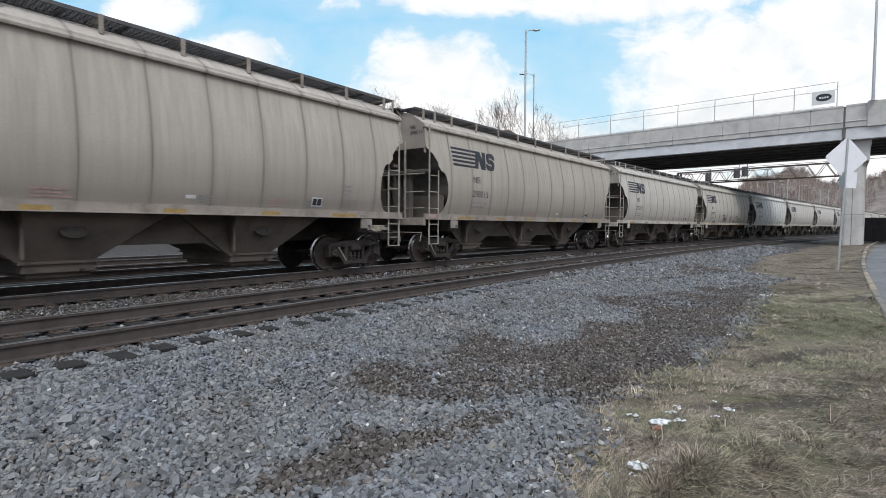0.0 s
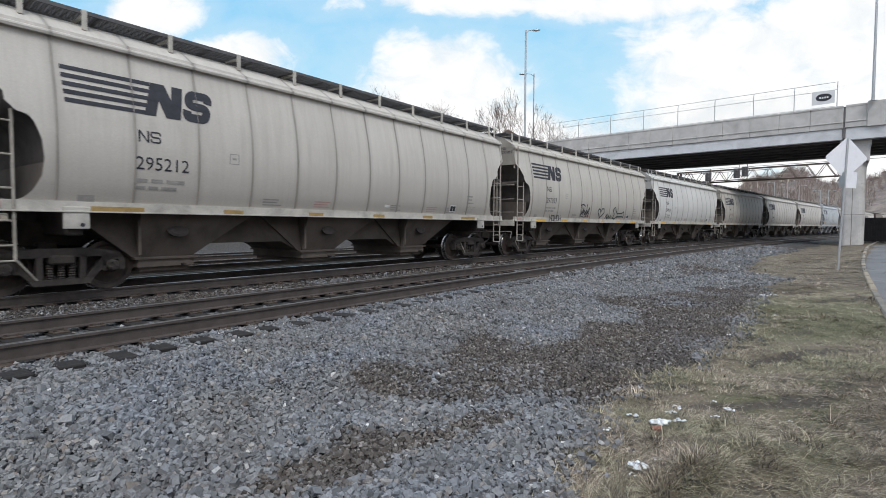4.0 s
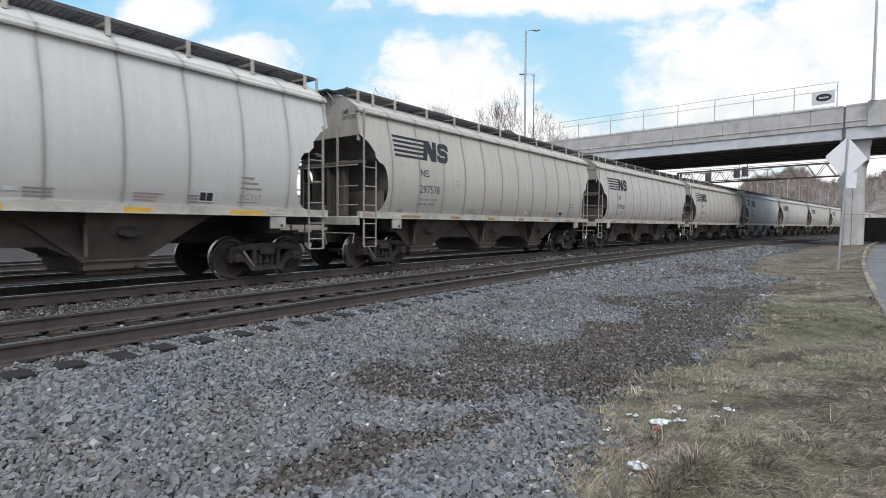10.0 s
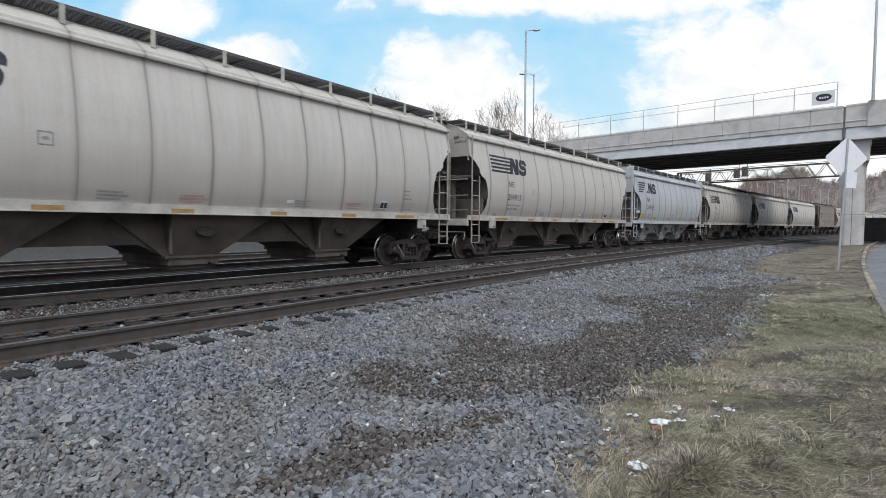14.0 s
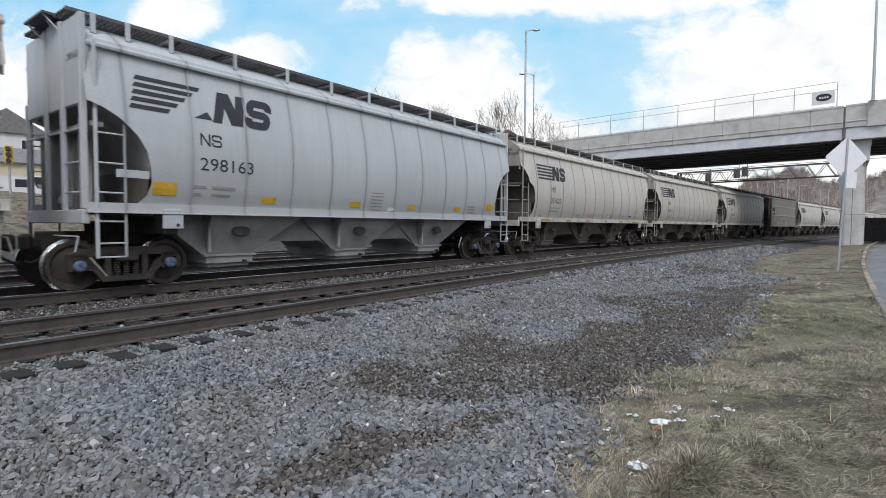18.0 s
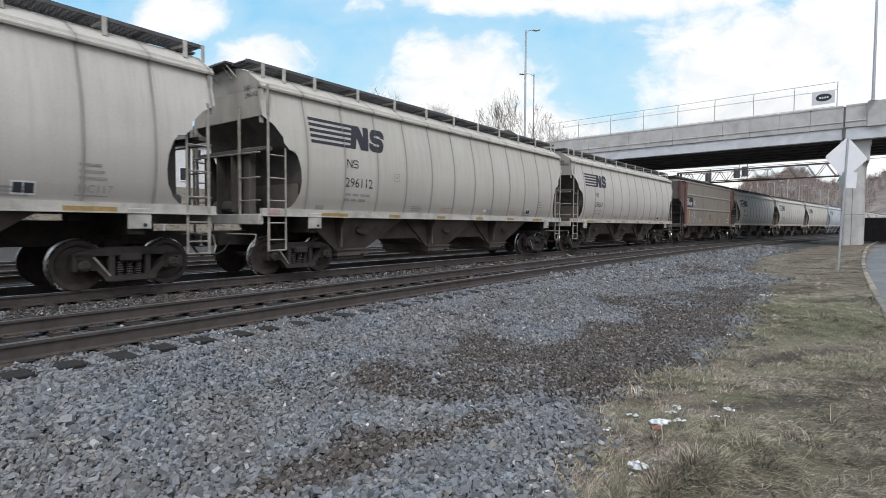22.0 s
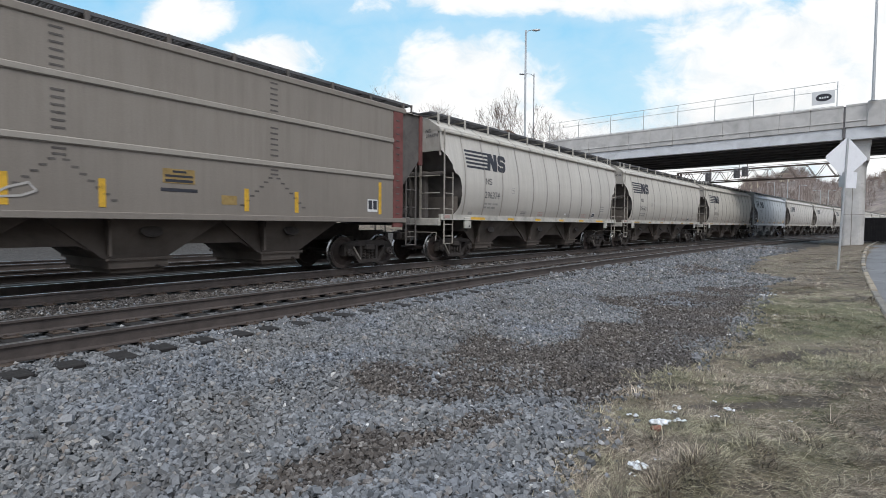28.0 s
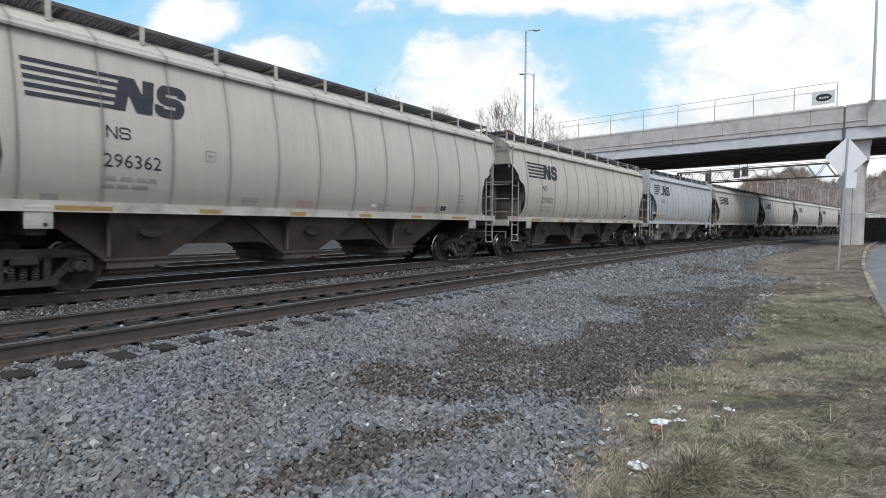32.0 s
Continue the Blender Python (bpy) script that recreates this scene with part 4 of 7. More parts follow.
def stencils(car, rng, number):
    """The writing on a grey car's near side."""
    if number:
        part("number", on_side(shifted(lettering(number, 0.235, 0.95), -5.22, 2.175)), M_BLACK, car, "black stencilled car number")
        part("end_number", end_text(lettering(number, 0.11, 0.50), -HALF - 0.008, 4.04), M_BLACK, car)
        part("end_owner_mark", end_text(owner_strokes(0.11, 0.20), -HALF - 0.008, 4.20), M_BLACK, car)
    part("owner_mark", on_side(shifted(owner_strokes(0.21, 0.36), -5.16, 2.665)), M_BLACK, car, "thin black owner's mark")
    rect = []
    for i, (x, w) in enumerate(((-5.24, 0.9), (-5.24, 0.75))):
        z = 1.95 - 0.13 * i
        rect += [(x, x + w * 0.25, z, z + 0.065), (x + w * 0.32, x + w * 0.55, z, z + 0.065), (x + w * 0.62, x + w, z, z + 0.065)]
    part("weight_stencil", on_side(bars(rect)), M_FADED, car)
    part("data_box", on_side(bars([(-3.43, -3.22, 2.63, 2.645), (-3.43, -3.22, 2.43, 2.445), (-3.43, -3.415, 2.43, 2.645), (-3.235, -3.22, 2.43, 2.645), (-3.37, -3.28, 2.52, 2.56)])), M_FADED, car)
    for x, w, mt in ((-2.6, 0.5, M_FADED), (-1.2, 0.6, M_REDST), (1.5, 0.45, M_FADED), (3.1, 0.55, M_REDST), (4.1, 0.6, M_FADED)):
        part("small_stencil", on_side(bars([(x, x + w * rng.uniform(0.7, 1), 1.62 + 0.06 * i, 1.65 + 0.06 * i) for i in range(3)])), mt, car)
    part("consolidated_stencil", on_side(bars([(5.15, 5.65, 1.66, 1.68)] + [(5.20, 5.20 + rng.uniform(0.3, 0.52), 1.94 + 0.11 * i, 1.985 + 0.11 * i) for i in range(3)])), M_FADED, car)
    part("class_mark", on_side(shifted(lettering("HC117", 0.13, 0.52), 5.20, 1.62 + 0.10)), M_FADED, car)
    part("test_panel", on_side(bars([(4.30, 4.62, 1.64, 1.86)])), M_WHITE, car, "white panel with two black squares")
    part("test_panel_square", on_side(bars([(4.33, 4.45, 1.67, 1.83), (4.47, 4.60, 1.67, 1.83)]), 0.009), M_BLACK, car)
    part("scan_plate", on_side(bars([(1.25, 1.45, 1.70, 1.77)])), M_WHITE, car)
    part("builder_plate", on_side(bars([(-6.10, -5.85, 1.57, 1.68)]), 0.012), M_FADED, car)


def end_text(bm, x, z):
    """Stands a flat drawing up on the front bulkhead."""
    for v in bm.verts:
        v.co = (x, -0.84 - v.co.x, z + v.co.y)
    # seen from in front, text runs towards the near side
    return bm


def striped_logo(car):
    for i in range(5):
        z = 3.745 - 0.135 * i
        part("logo_stripe", on_side(bars([(-6.30 + 0.008 * i, -4.91 - 0.03 * i, z - 0.037, z + 0.037)])), M_BLACK, car)
    zigzag(car, -5.05, -4.40, 3.165, 3.785, 0.20, 0.15)
    curl(car, -4.37, -3.83, 3.165, 3.785, 0.11)


def zigzag(car, x0, x1, z0, z1, w, lean):
    """A dark block of two leaning uprights and a cross stroke."""
    k = lean
    part("logo_block", on_side(poly([(x0, z0), (x0 + w, z0), (x0 + w + k, z1), (x0 + k, z1)])), M_BLACK, car)
    part("logo_block", on_side(poly([(x1 - w, z0), (x1, z0), (x1 + k * 0.6, z1), (x1 - w + k * 0.6, z1)])), M_BLACK, car)
    part("logo_block", on_side(poly([(x0 + k, z1), (x0 + k + w * 1.25, z1), (x1 - w * 0.1, z0), (x1 - w * 1.35, z0)]), 0.009), M_BLACK, car)


def ribbon(pts, w, rounds=2):
    """A flat band of width w along a line that is rounded off."""
    for _ in range(rounds):
        q = [pts[0]]
        for (ax, ay), (bx, by) in zip(pts, pts[1:]):
            q += [(ax * 0.75 + bx * 0.25, ay * 0.75 + by * 0.25), (ax * 0.25 + bx * 0.75, ay * 0.25 + by * 0.75)]
        pts = q + [pts[-1]]
    bm = B()
    left, right = [], []
    for i, (x, y) in enumerate(pts):
        a, b = pts[max(0, i - 1)], pts[min(len(pts) - 1, i + 1)]
        d = Vector((b[0] - a[0], b[1] - a[1])).normalized()
        left.append(bm.verts.new((x - d.y * w / 2, y + d.x * w / 2, 0)))
        right.append(bm.verts.new((x + d.y * w / 2, y - d.x * w / 2, 0)))
    for i in range(len(pts) - 1):
        bm.faces.new((right[i], right[i + 1], left[i + 1], left[i]))
    return bm


CURL = ((1.0, 0.70), (0.98, 1.0), (0.45, 1.0), (0.0, 1.0), (0.0, 0.52), (0.5, 0.50), (1.0, 0.48), (1.0, 0.0), (0.55, 0.0), (0.02, 0.0), (0.0, 0.30))


def curl(car, x0, x1, z0, z1, lean):
    """A dark double curl, leaning a little."""
    w = 0.165
    bm = ribbon([(x0 + w / 2 + u * (x1 - x0 - w) + lean * v, z0 + w / 2 + v * (z1 - z0 - w)) for u, v in CURL], w)
    part("logo_block", on_side(bm, 0.008), M_BLACK, car)


def owner_strokes(h, width):
    """A thin zigzag and a thin double curl, side by side, their lower left corner at the origin."""
    w, a = h * 0.14, width * 0.42
    bm = ribbon([(0, 0), (0, h)], w, 0)
    for pts, n in (([(0, h), (a, 0)], 0), ([(a, 0), (a, h)], 0), ([(width * 0.56 + u * width * 0.44, w / 2 + v * (h - w)) for u, v in CURL], 2)):
        b2 = ribbon(pts, w, n)
        me = bpy.data.meshes.new("strokes")
        b2.to_mesh(me)
        b2.free()
        bm.from_mesh(me)
        bpy.data.meshes.remove(me)
    return bm


def broken_logo(car):
    for i in range(5):
        z = 3.84 - 0.135 * i
        part("logo_stripe", on_side(bars([(-6.0 - 0.03 * i, -4.86 - 0.15 * i, z - 0.042, z + 0.042)], 0.05)), M_BLACK, car)
    part("logo_block", on_side(poly([(-4.98, 3.27), (-4.62, 3.27), (-4.72, 3.42)])), M_BLACK, car)
    zigzag(car, -4.62, -3.98, 3.24, 3.88, 0.19, 0.15)
    curl(car, -3.95, -3.36, 3.24, 3.88, 0.12)


def reflectors(car, half, mt):
    for x, w in ((-5.90, 0.85), (-3.50, 0.44), (-1.34, 0.43), (0.84, 0.42), (2.95, 0.48), (4.98, 0.82)):
        part("reflector", box(B(), x, x + w, -1.506, -1.498, 1.412, 1.495), mt, car)


def corner_ladders(car, half, mat_l):
    rungs_f = (0.62, 0.86, 1.24, 1.74, 2.25, 2.76)
    ladder(car, -half + 0.15, -1.50, 0.60, 2.95, 4.30, -half + 0.60, mat_l, rungs_f)
    ladder(car, half - 0.04, -1.50, 0.60, 2.95, 3.62, half - 0.48, mat_l, rungs_f)
    ladder(car, -half, 1.52, 0.62, 3.0, 3.55, -half + 0.50, mat_l, rungs_f)
    ladder(car, half - 0.06, 1.52, 0.62, 2.95, 3.55, half - 0.56, mat_l, rungs_f)


def grey_car():
    car = thing("hopper_car", "weathered warm grey covered hopper car rolling on rails", "freight car", "cars of the train")
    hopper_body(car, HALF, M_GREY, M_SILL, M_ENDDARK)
    # the rear end overhangs a little more than the front
    for o in car.children_recursive:
        for v in o.data.vertices:
            if v.co.x > 5.2:
                v.co.x += 0.12 * (v.co.x - 5.2) / (HALF - 5.2)
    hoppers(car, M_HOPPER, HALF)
    roof_gear(car, HALF, M_SILL)
    for sgn in (-1, 1):
        end_gear(car, sgn, HALF, M_LADDER, M_SILL, M_ENDDARK)
    corner_ladders(car, HALF, M_LADDER)
    part("placard", box(B(), -HALF + 0.17, -HALF + 0.44, -1.522, -1.514, 1.445, 1.545), M_REDST, car, "small faded red placard")
    trucks(car, WHEELSET_DARK)
    return car


def cool_car(number):
    car = thing("hopper_car", "clean cool grey covered hopper car with yellow reflective squares", "freight car", "cars of the train")
    half = 6.99
    hopper_body(car, half, M_BLUEGREY, M_BLUEGREY, M_HOPPERG)
    hoppers(car, M_HOPPERG, half)
    roof_gear(car, half, M_BLUEGREY)
    for sgn in (-1, 1):
        end_gear(car, sgn, half, M_BLUEGREY, M_BLUEGREY, M_HOPPERG)
    corner_ladders(car, half, M_BLUEGREY)
    trucks(car, WHEELSET_BLUE)
    broken_logo(car)
    for sx in (-1, 1):
        part("bulkhead_panel", box(B(), sx * half - 0.035, sx * half + 0.035, -1.36, 1.36, 3.22, 4.72, 0.02), M_BLUEGREY, car)
        for y in (-0.62, 0.2):
            part("bulkhead_rib", box(B(), sx * (half + 0.05) - 0.03, sx * (half + 0.05) + 0.03, y - 0.05, y + 0.05, 1.42, 4.72, 0.01), M_BLUEGREY, car)
        part("corner_post", box(B(), sx * half - 0.05, sx * half + 0.05, -1.46, -1.36, 1.45, 4.72, 0.012), M_BLUEGREY, car)
    part("ladder_bracket", box(B(), -half + 0.45, -half + 1.0, -1.53, -1.50, 2.02, 2.16), M_BLUEGREY, car)
    if number:
        part("number", on_side(shifted(lettering(number, 0.25, 1.12), -4.90, 2.26)), M_BLACK, car, "black stencilled car number")
        part("end_number", end_text(lettering(number, 0.12, 0.5), -half - 0.042, 4.0), M_BLACK, car)
    part("owner_mark", on_side(shifted(owner_strokes(0.24, 0.40), -4.88, 2.74)), M_BLACK, car)
    for x in (-5.75, -3.55, -1.05, 1.15, 3.35, 5.2):
        w = 0.42 if abs(x) > 5 else 0.36
        part("reflector", on_side(bars([(x, x + w, 1.74 if abs(x) > 5 else 1.66, 1.98 if abs(x) > 5 else 1.80)]), 0.010), M_YELLOW, car)
    part("weight_stencil", on_side(bars([(-5.02, -4.76, 1.9, 1.96), (-4.66, -4.16, 1.9, 1.96), (-5.02, -4.86, 1.75, 1.81), (-4.66, -4.26, 1.75, 1.81)])), M_FADED, car)
    part("data_stencil", on_side(bars([(-0.35, 0.12, 1.60 + 0.09 * i, 1.63 + 0.09 * i) for i in range(6)])), M_FADED, car)
    part("scan_plate", on_side(bars([(0.35, 0.6, 1.60, 1.70)])), M_WHITE, car)
    part("data_stencil", on_side(bars([(4.1, 4.6 - 0.05 * i, 1.62 + 0.1 * i, 1.66 + 0.1 * i) for i in range(3)])), M_FADED, car)
    # the markings are spread over the whole length of the side
    for o in car.children_recursive:
        if o.name.split(".")[0] in ("logo_stripe", "logo_block", "number", "owner_mark", "reflector", "weight_stencil", "data_stencil", "scan_plate"):
            for v in o.data.vertices:
                v.co.x *= 1.0355
    return car


def brown_car(number):
    """An older flat-sided car: riveted brown sides between red end posts."""
    car = thing("hopper_car", "faded brown flat-sided covered hopper car with red oxide ends", "freight car", "cars of the train")
    half = 6.50
    W = 1.58
    for sgn in (-1, 1):
        bm = B()
        a, c = sgn * W, sgn * (W - 0.05)
        box(bm, -half + 0.52, half - 0.52, min(a, c), max(a, c), 1.38, 4.34, 0.006)
        part("side_sheet", bm, M_BROWN, car)
        for z in (2.50, 3.49):
            s = B()
            box(s, -half + 0.52, half - 0.52, min(a, a + sgn * 0.035), max(a, a + sgn * 0.035), z - 0.06, z + 0.06, 0.02)
            part("side_rib", s, M_BROWNL, car)
        part("side_sill", box(B(), -half, half, min(a + sgn * 0.04, c), max(a + sgn * 0.04, c), 1.28, 1.40, 0.01), M_BROWN, car)
        part("eave_rail", box(B(), -half, half, min(a + sgn * 0.03, c), max(a + sgn * 0.03, c), 4.28, 4.42, 0.02), M_BROWN, car)
        for sx in (-1, 1):
            x0, x1 = sorted((sx * (half - 0.54), sx * (half - 0.14)))
            p = part("end_post", box(B(), x0, x1, min(a + sgn * 0.02, c), max(a + sgn * 0.02, c), 1.15, 4.34, 0.008), M_RED, car, "red oxide riveted end post")
            rv = B()
            for k in range(16):
                z = 1.35 + k * 0.18
                box(rv, (x0 + x1) / 2 - 0.10, (x0 + x1) / 2 + 0.04, min(a + sgn * 0.02, a + sgn * 0.032), max(a + sgn * 0.02, a + sgn * 0.032), z - 0.014, z + 0.014)
            part("rivet_row", rv, M_ENDDARK, p)
    # ends: a dark recessed panel between the red post and a red flange, over a sloping sheet
    tip = half + 0.71
    for sx in (-1, 1):
        e = B()
        prof = [(tip - 0.03, 4.34), (tip - 0.03, 3.15), (half - 0.75, 2.0), (half - 1.0, 1.35)]
        rows = [[e.verts.new((sx * x, y, z)) for y in (-W + 0.06, 0, W - 0.06)] for x, z in prof]
        for p, q in zip(rows, rows[1:]):
            for i in range(2):
                f = (p[i], q[i], q[i + 1], p[i + 1])
                e.faces.new(f if sx > 0 else f[::-1])
        part("slope_sheet", e, M_ENDDARK, car, "black sloping end sheet")
        for y in (-W + 0.07, W - 0.07):
            o = [(sx * (half - 0.20), 4.34), (sx * tip, 4.34), (sx * tip, 3.12), (sx * (half - 0.20), 2.18)]
            g = prism(B(), o, y - 0.012, y + 0.012)
            bmesh.ops.recalc_face_normals(g, faces=g.faces[:])
            part("end_panel", g, M_ENDDARK, car)
            part("end_flange", box(B(), sx * (tip + 0.02) - 0.07, sx * (tip + 0.02) + 0.07, y - 0.06, y + 0.06, 2.95, 4.36, 0.012), M_RED, car, "red oxide end flange")
    r = B()
    sec = [(-W, 4.34), (-1.2, 4.48), (0, 4.54), (1.2, 4.48), (W, 4.34)]
    rings = [[r.verts.new((x, y, z)) for y, z in sec] for x in (-half - 0.69, half + 0.69)]
    for i in range(4):
        r.faces.new((rings[0][i], rings[1][i], rings[1][i + 1], rings[0][i + 1]))
    r.faces.new(rings[0]), r.faces.new(rings[1][::-1])
    part("roof", r, M_BROWN, car)
    y = -W - 0.006

    def flat(bm, lift=0.0):
        for v in bm.verts:
            v.co = (v.co.x, y - lift, v.co.y)
        return bm
    part("number_panel", flat(bars([(-5.92, -4.55, 2.62, 3.31)])), M_BLACK, car, "black panel with a white number")
    part("number", flat(shifted(lettering(number, 0.25, 1.08, 0.010), -5.88, 2.72), 0.004), M_WHITE, car, "white stencilled car number")
    part("owner_mark", flat(bars([(-5.87, -5.82, 3.04, 3.26), (-5.77, -5.71, 3.04, 3.26), (-5.64, -5.48, 3.21, 3.26), (-5.64, -5.48, 3.13, 3.17), (-5.64, -5.48, 3.04, 3.08)]), 0.004), M_WHITE, car)
    part("data_box", flat(bars([(-4.24, -3.98, 2.80, 3.07)])), M_WHITE, car)
    part("data_box_square", flat(bars([(-4.21, -4.01, 2.83, 3.04)]), 0.004), M_BLACK, car)
    for x, z0, z1 in ((-5.40, 1.49, 2.41), (-2.76, 1.48, 1.96), (-1.44, 1.48, 1.95), (1.29, 1.48, 1.94), (2.58, 1.48, 1.94), (5.37, 1.50, 2.34)):
        part("reflector", flat(bars([(x, x + 0.11, z0, z1)])), M_YELLOW, car)
    rv = B()
    spots = []
    for x0 in (-1.99, 2.04):
        spots += [(x0, zc - 0.30 + 0.115 * k, 0.10) for zc in (2.98, 3.92) for k in range(6)] + [(x0, 2.28, 0.10), (x0, 2.37, 0.10)]
        spots += [(x0 + sx * (0.10 + 0.115 * k), 2.20 - 0.10 * k, 0.055) for k in range(7) for sx in (-1, 1)]
    for x, z, w in spots:
        rv.faces.new([rv.verts.new(c) for c in ((x - w, z - 0.018, 0), (x + w, z - 0.018, 0), (x + w, z + 0.018, 0), (x - w, z + 0.018, 0))])
    part("rivet_row", flat(rv), M_ENDDARK, car)
    part("yellow_plate", flat(bars([(-0.38, 0.23, 1.95, 2.21)])), M_YELLOWOLD, car)
    part("plate_bars", flat(bars([(-0.34, 0.19, 1.97, 2.02), (-0.34, 0.19, 2.06, 2.10), (-0.2, 0.06, 2.14, 2.18)]), 0.004), M_BLACK, car)
    part("black_bar", flat(bars([(-0.42, 0.28, 1.80, 1.86)])), M_BLACK, car)
    part("small_plate", flat(bars([(0.78, 1.12, 1.60, 1.78)])), M_YELLOWOLD, car)
    part("test_panel", flat(bars([(4.94, 5.33, 1.56, 1.88)])), M_WHITE, car)
    part("test_panel_square", flat(bars([(4.975, 5.115, 1.62, 1.85), (5.155, 5.295, 1.62, 1.85)]), 0.004), M_BLACK, car)
    part("stencil_line", flat(bars([(-5.2, -4.9, 1.60, 1.64), (-5.2, -4.85, 1.72, 1.76), (-4.5, -4.1, 1.75, 1.79)])), M_ENDDARK, car)
    g = B()
    arc = [(-4.72 + 0.30 * math.cos(a), 1.5 + 0.55 * math.sin(a)) for a in np.linspace(math.pi, 0.15, 12)]
    stroke(g, arc, 0.05)
    stroke(g, [(-4.0 + 0.33 * math.cos(a), 1.5 + 0.5 * math.sin(a)) for a in np.linspace(math.pi, 0, 12)], 0.05)
    stroke(g, [(-4.34 + 0.22 * math.cos(a), 1.95 + 0.42 * math.sin(a)) for a in np.linspace(math.pi * 1.25, -0.7, 14)], 0.05)
    stroke(g, [(-3.35, 1.62), (-3.2, 1.8), (-3.05, 1.62), (-2.95, 1.86), (-2.85, 1.62), (-2.65, 1.74), (-2.4, 1.82), (-2.3, 1.70), (-2.5, 1.62), (-2.95, 1.58)], 0.035)
    part("graffiti", flat(g, 0.008), M_PALE, car, "pale spray-painted scrawl")
    # the body stands a little taller over its sill than drawn above
    for o in car.children_recursive:
        for v in o.data.vertices:
            if v.co.z > 1.5:
                v.co.z = 1.5 + (v.co.z - 1.5) * 1.04
    for sx in (-1, 1):
        end_gear(car, sx, half + 0.30, M_ENDDARK, M_ENDDARK, M_ENDDARK)
    roof_gear(car, half + 0.70, M_ENDDARK)
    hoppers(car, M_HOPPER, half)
    corner_ladders(car, half + 0.60, M_ENDDARK)
    trucks(car, WHEELSET_DARK, 5.55)
    return car


def graffiti(car):
    g = B()
    # a jagged tag, a heart, a loop and a long scrawl
    tag = B()
    stroke(tag, [(-0.72, 2.20), (-0.40, 2.24), (-0.20, 2.16)], 0.055)
    stroke(tag, [(-0.60, 2.22), (-0.52, 1.95), (-0.60, 1.72), (-0.42, 1.90), (-0.34, 2.10), (-0.38, 1.78), (-0.22, 1.98)], 0.060)
    stroke(tag, [(-0.22, 1.98), (-0.18, 1.74), (-0.05, 1.96), (-0.02, 1.74), (0.02, 2.26)], 0.050)
    stroke(tag, [(0.02, 1.76), (0.16, 2.02), (0.12, 1.76), (0.30, 2.12), (0.26, 1.64)], 0.050)
    stroke(tag, [(-0.55, 1.68), (-0.15, 1.64), (0.22, 1.72)], 0.030)
    for v in tag.verts:
        v.co.x -= 1.1
    part("graffiti", on_side(tag, 0.010), M_BLACK, car, "black spray-painted tag")
    stroke(g, [(1.75, 1.62), (1.38, 1.92), (1.45, 2.08), (1.62, 2.06), (1.74, 1.92), (1.88, 2.10), (2.10, 2.10), (2.15, 1.92), (1.72, 1.62)], 0.061)
    stroke(g, [(2.42, 1.60), (2.50, 1.84), (2.48, 1.70), (2.66, 1.84), (2.52, 1.72), (2.72, 1.60), (2.85, 1.78), (3.0, 1.62), (3.12, 1.80), (3.3, 1.6)], 0.054)
    stroke(g, [(3.45 + 1.3 * (x - 3.85), z) for x, z in ((3.85, 1.62), (3.95, 1.85), (3.75, 2.05), (3.95, 2.22), (4.12, 2.0), (4.25, 1.9), (4.75, 1.92), (4.95, 2.02), (5.0, 1.72), (4.75, 1.75), (4.2, 1.72), (4.05, 1.58), (3.85, 1.66))], 0.061)
    for v in g.verts:
        v.co.x -= 1.1
    part("graffiti", on_side(g, 0.010), M_GREEN, car, "dark green spray-painted scrawl")
    h = B()
    x = -4.75
    for k, w in enumerate((0.20, 0.24, 0.22, 0.20, 0.24)):
        stroke(h, [(x, 1.42), (x + 0.01, 1.70)], 0.028)
        stroke(h, [(x + w * 0.8, 1.44), (x + w * 0.8, 1.68)], 0.028)
        stroke(h, [(x, 1.56 + 0.1 * (k % 2)), (x + w * 0.8, 1.55 + 0.12 * (k % 2))], 0.028)
        if k % 2:
            stroke(h, [(x, 1.43), (x + w * 0.8, 1.44)], 0.028)
        x += w
    for v in h.verts:
        v.co = (v.co.x, -1.62, v.co.y)
    part("graffiti", on_side_low(h), M_BLACK, car, "thin black spray-painted letters")


def on_side_low(bm):
    for v in bm.verts:
        z = v.co.z
        v.co.y = -1.512 if z < 1.57 else -(side_w(z) + 0.012)
    return bm


NUMBERS = {-5: "298015", -4: "295212", -3: "297097", -2: "297037", -1: "297578", 0: "297458", 1: "294913", 3: "297620", 4: "296112", 5: "295067", 7: "296374", 8: "296362", 9: "297402"}
TAPE_NEW = (-3, -2, 7)
COOL, BROWN = (2, 10), (6,)
DUSTY, CLEAN = (-6, -5), (-2,)
CARS = {}


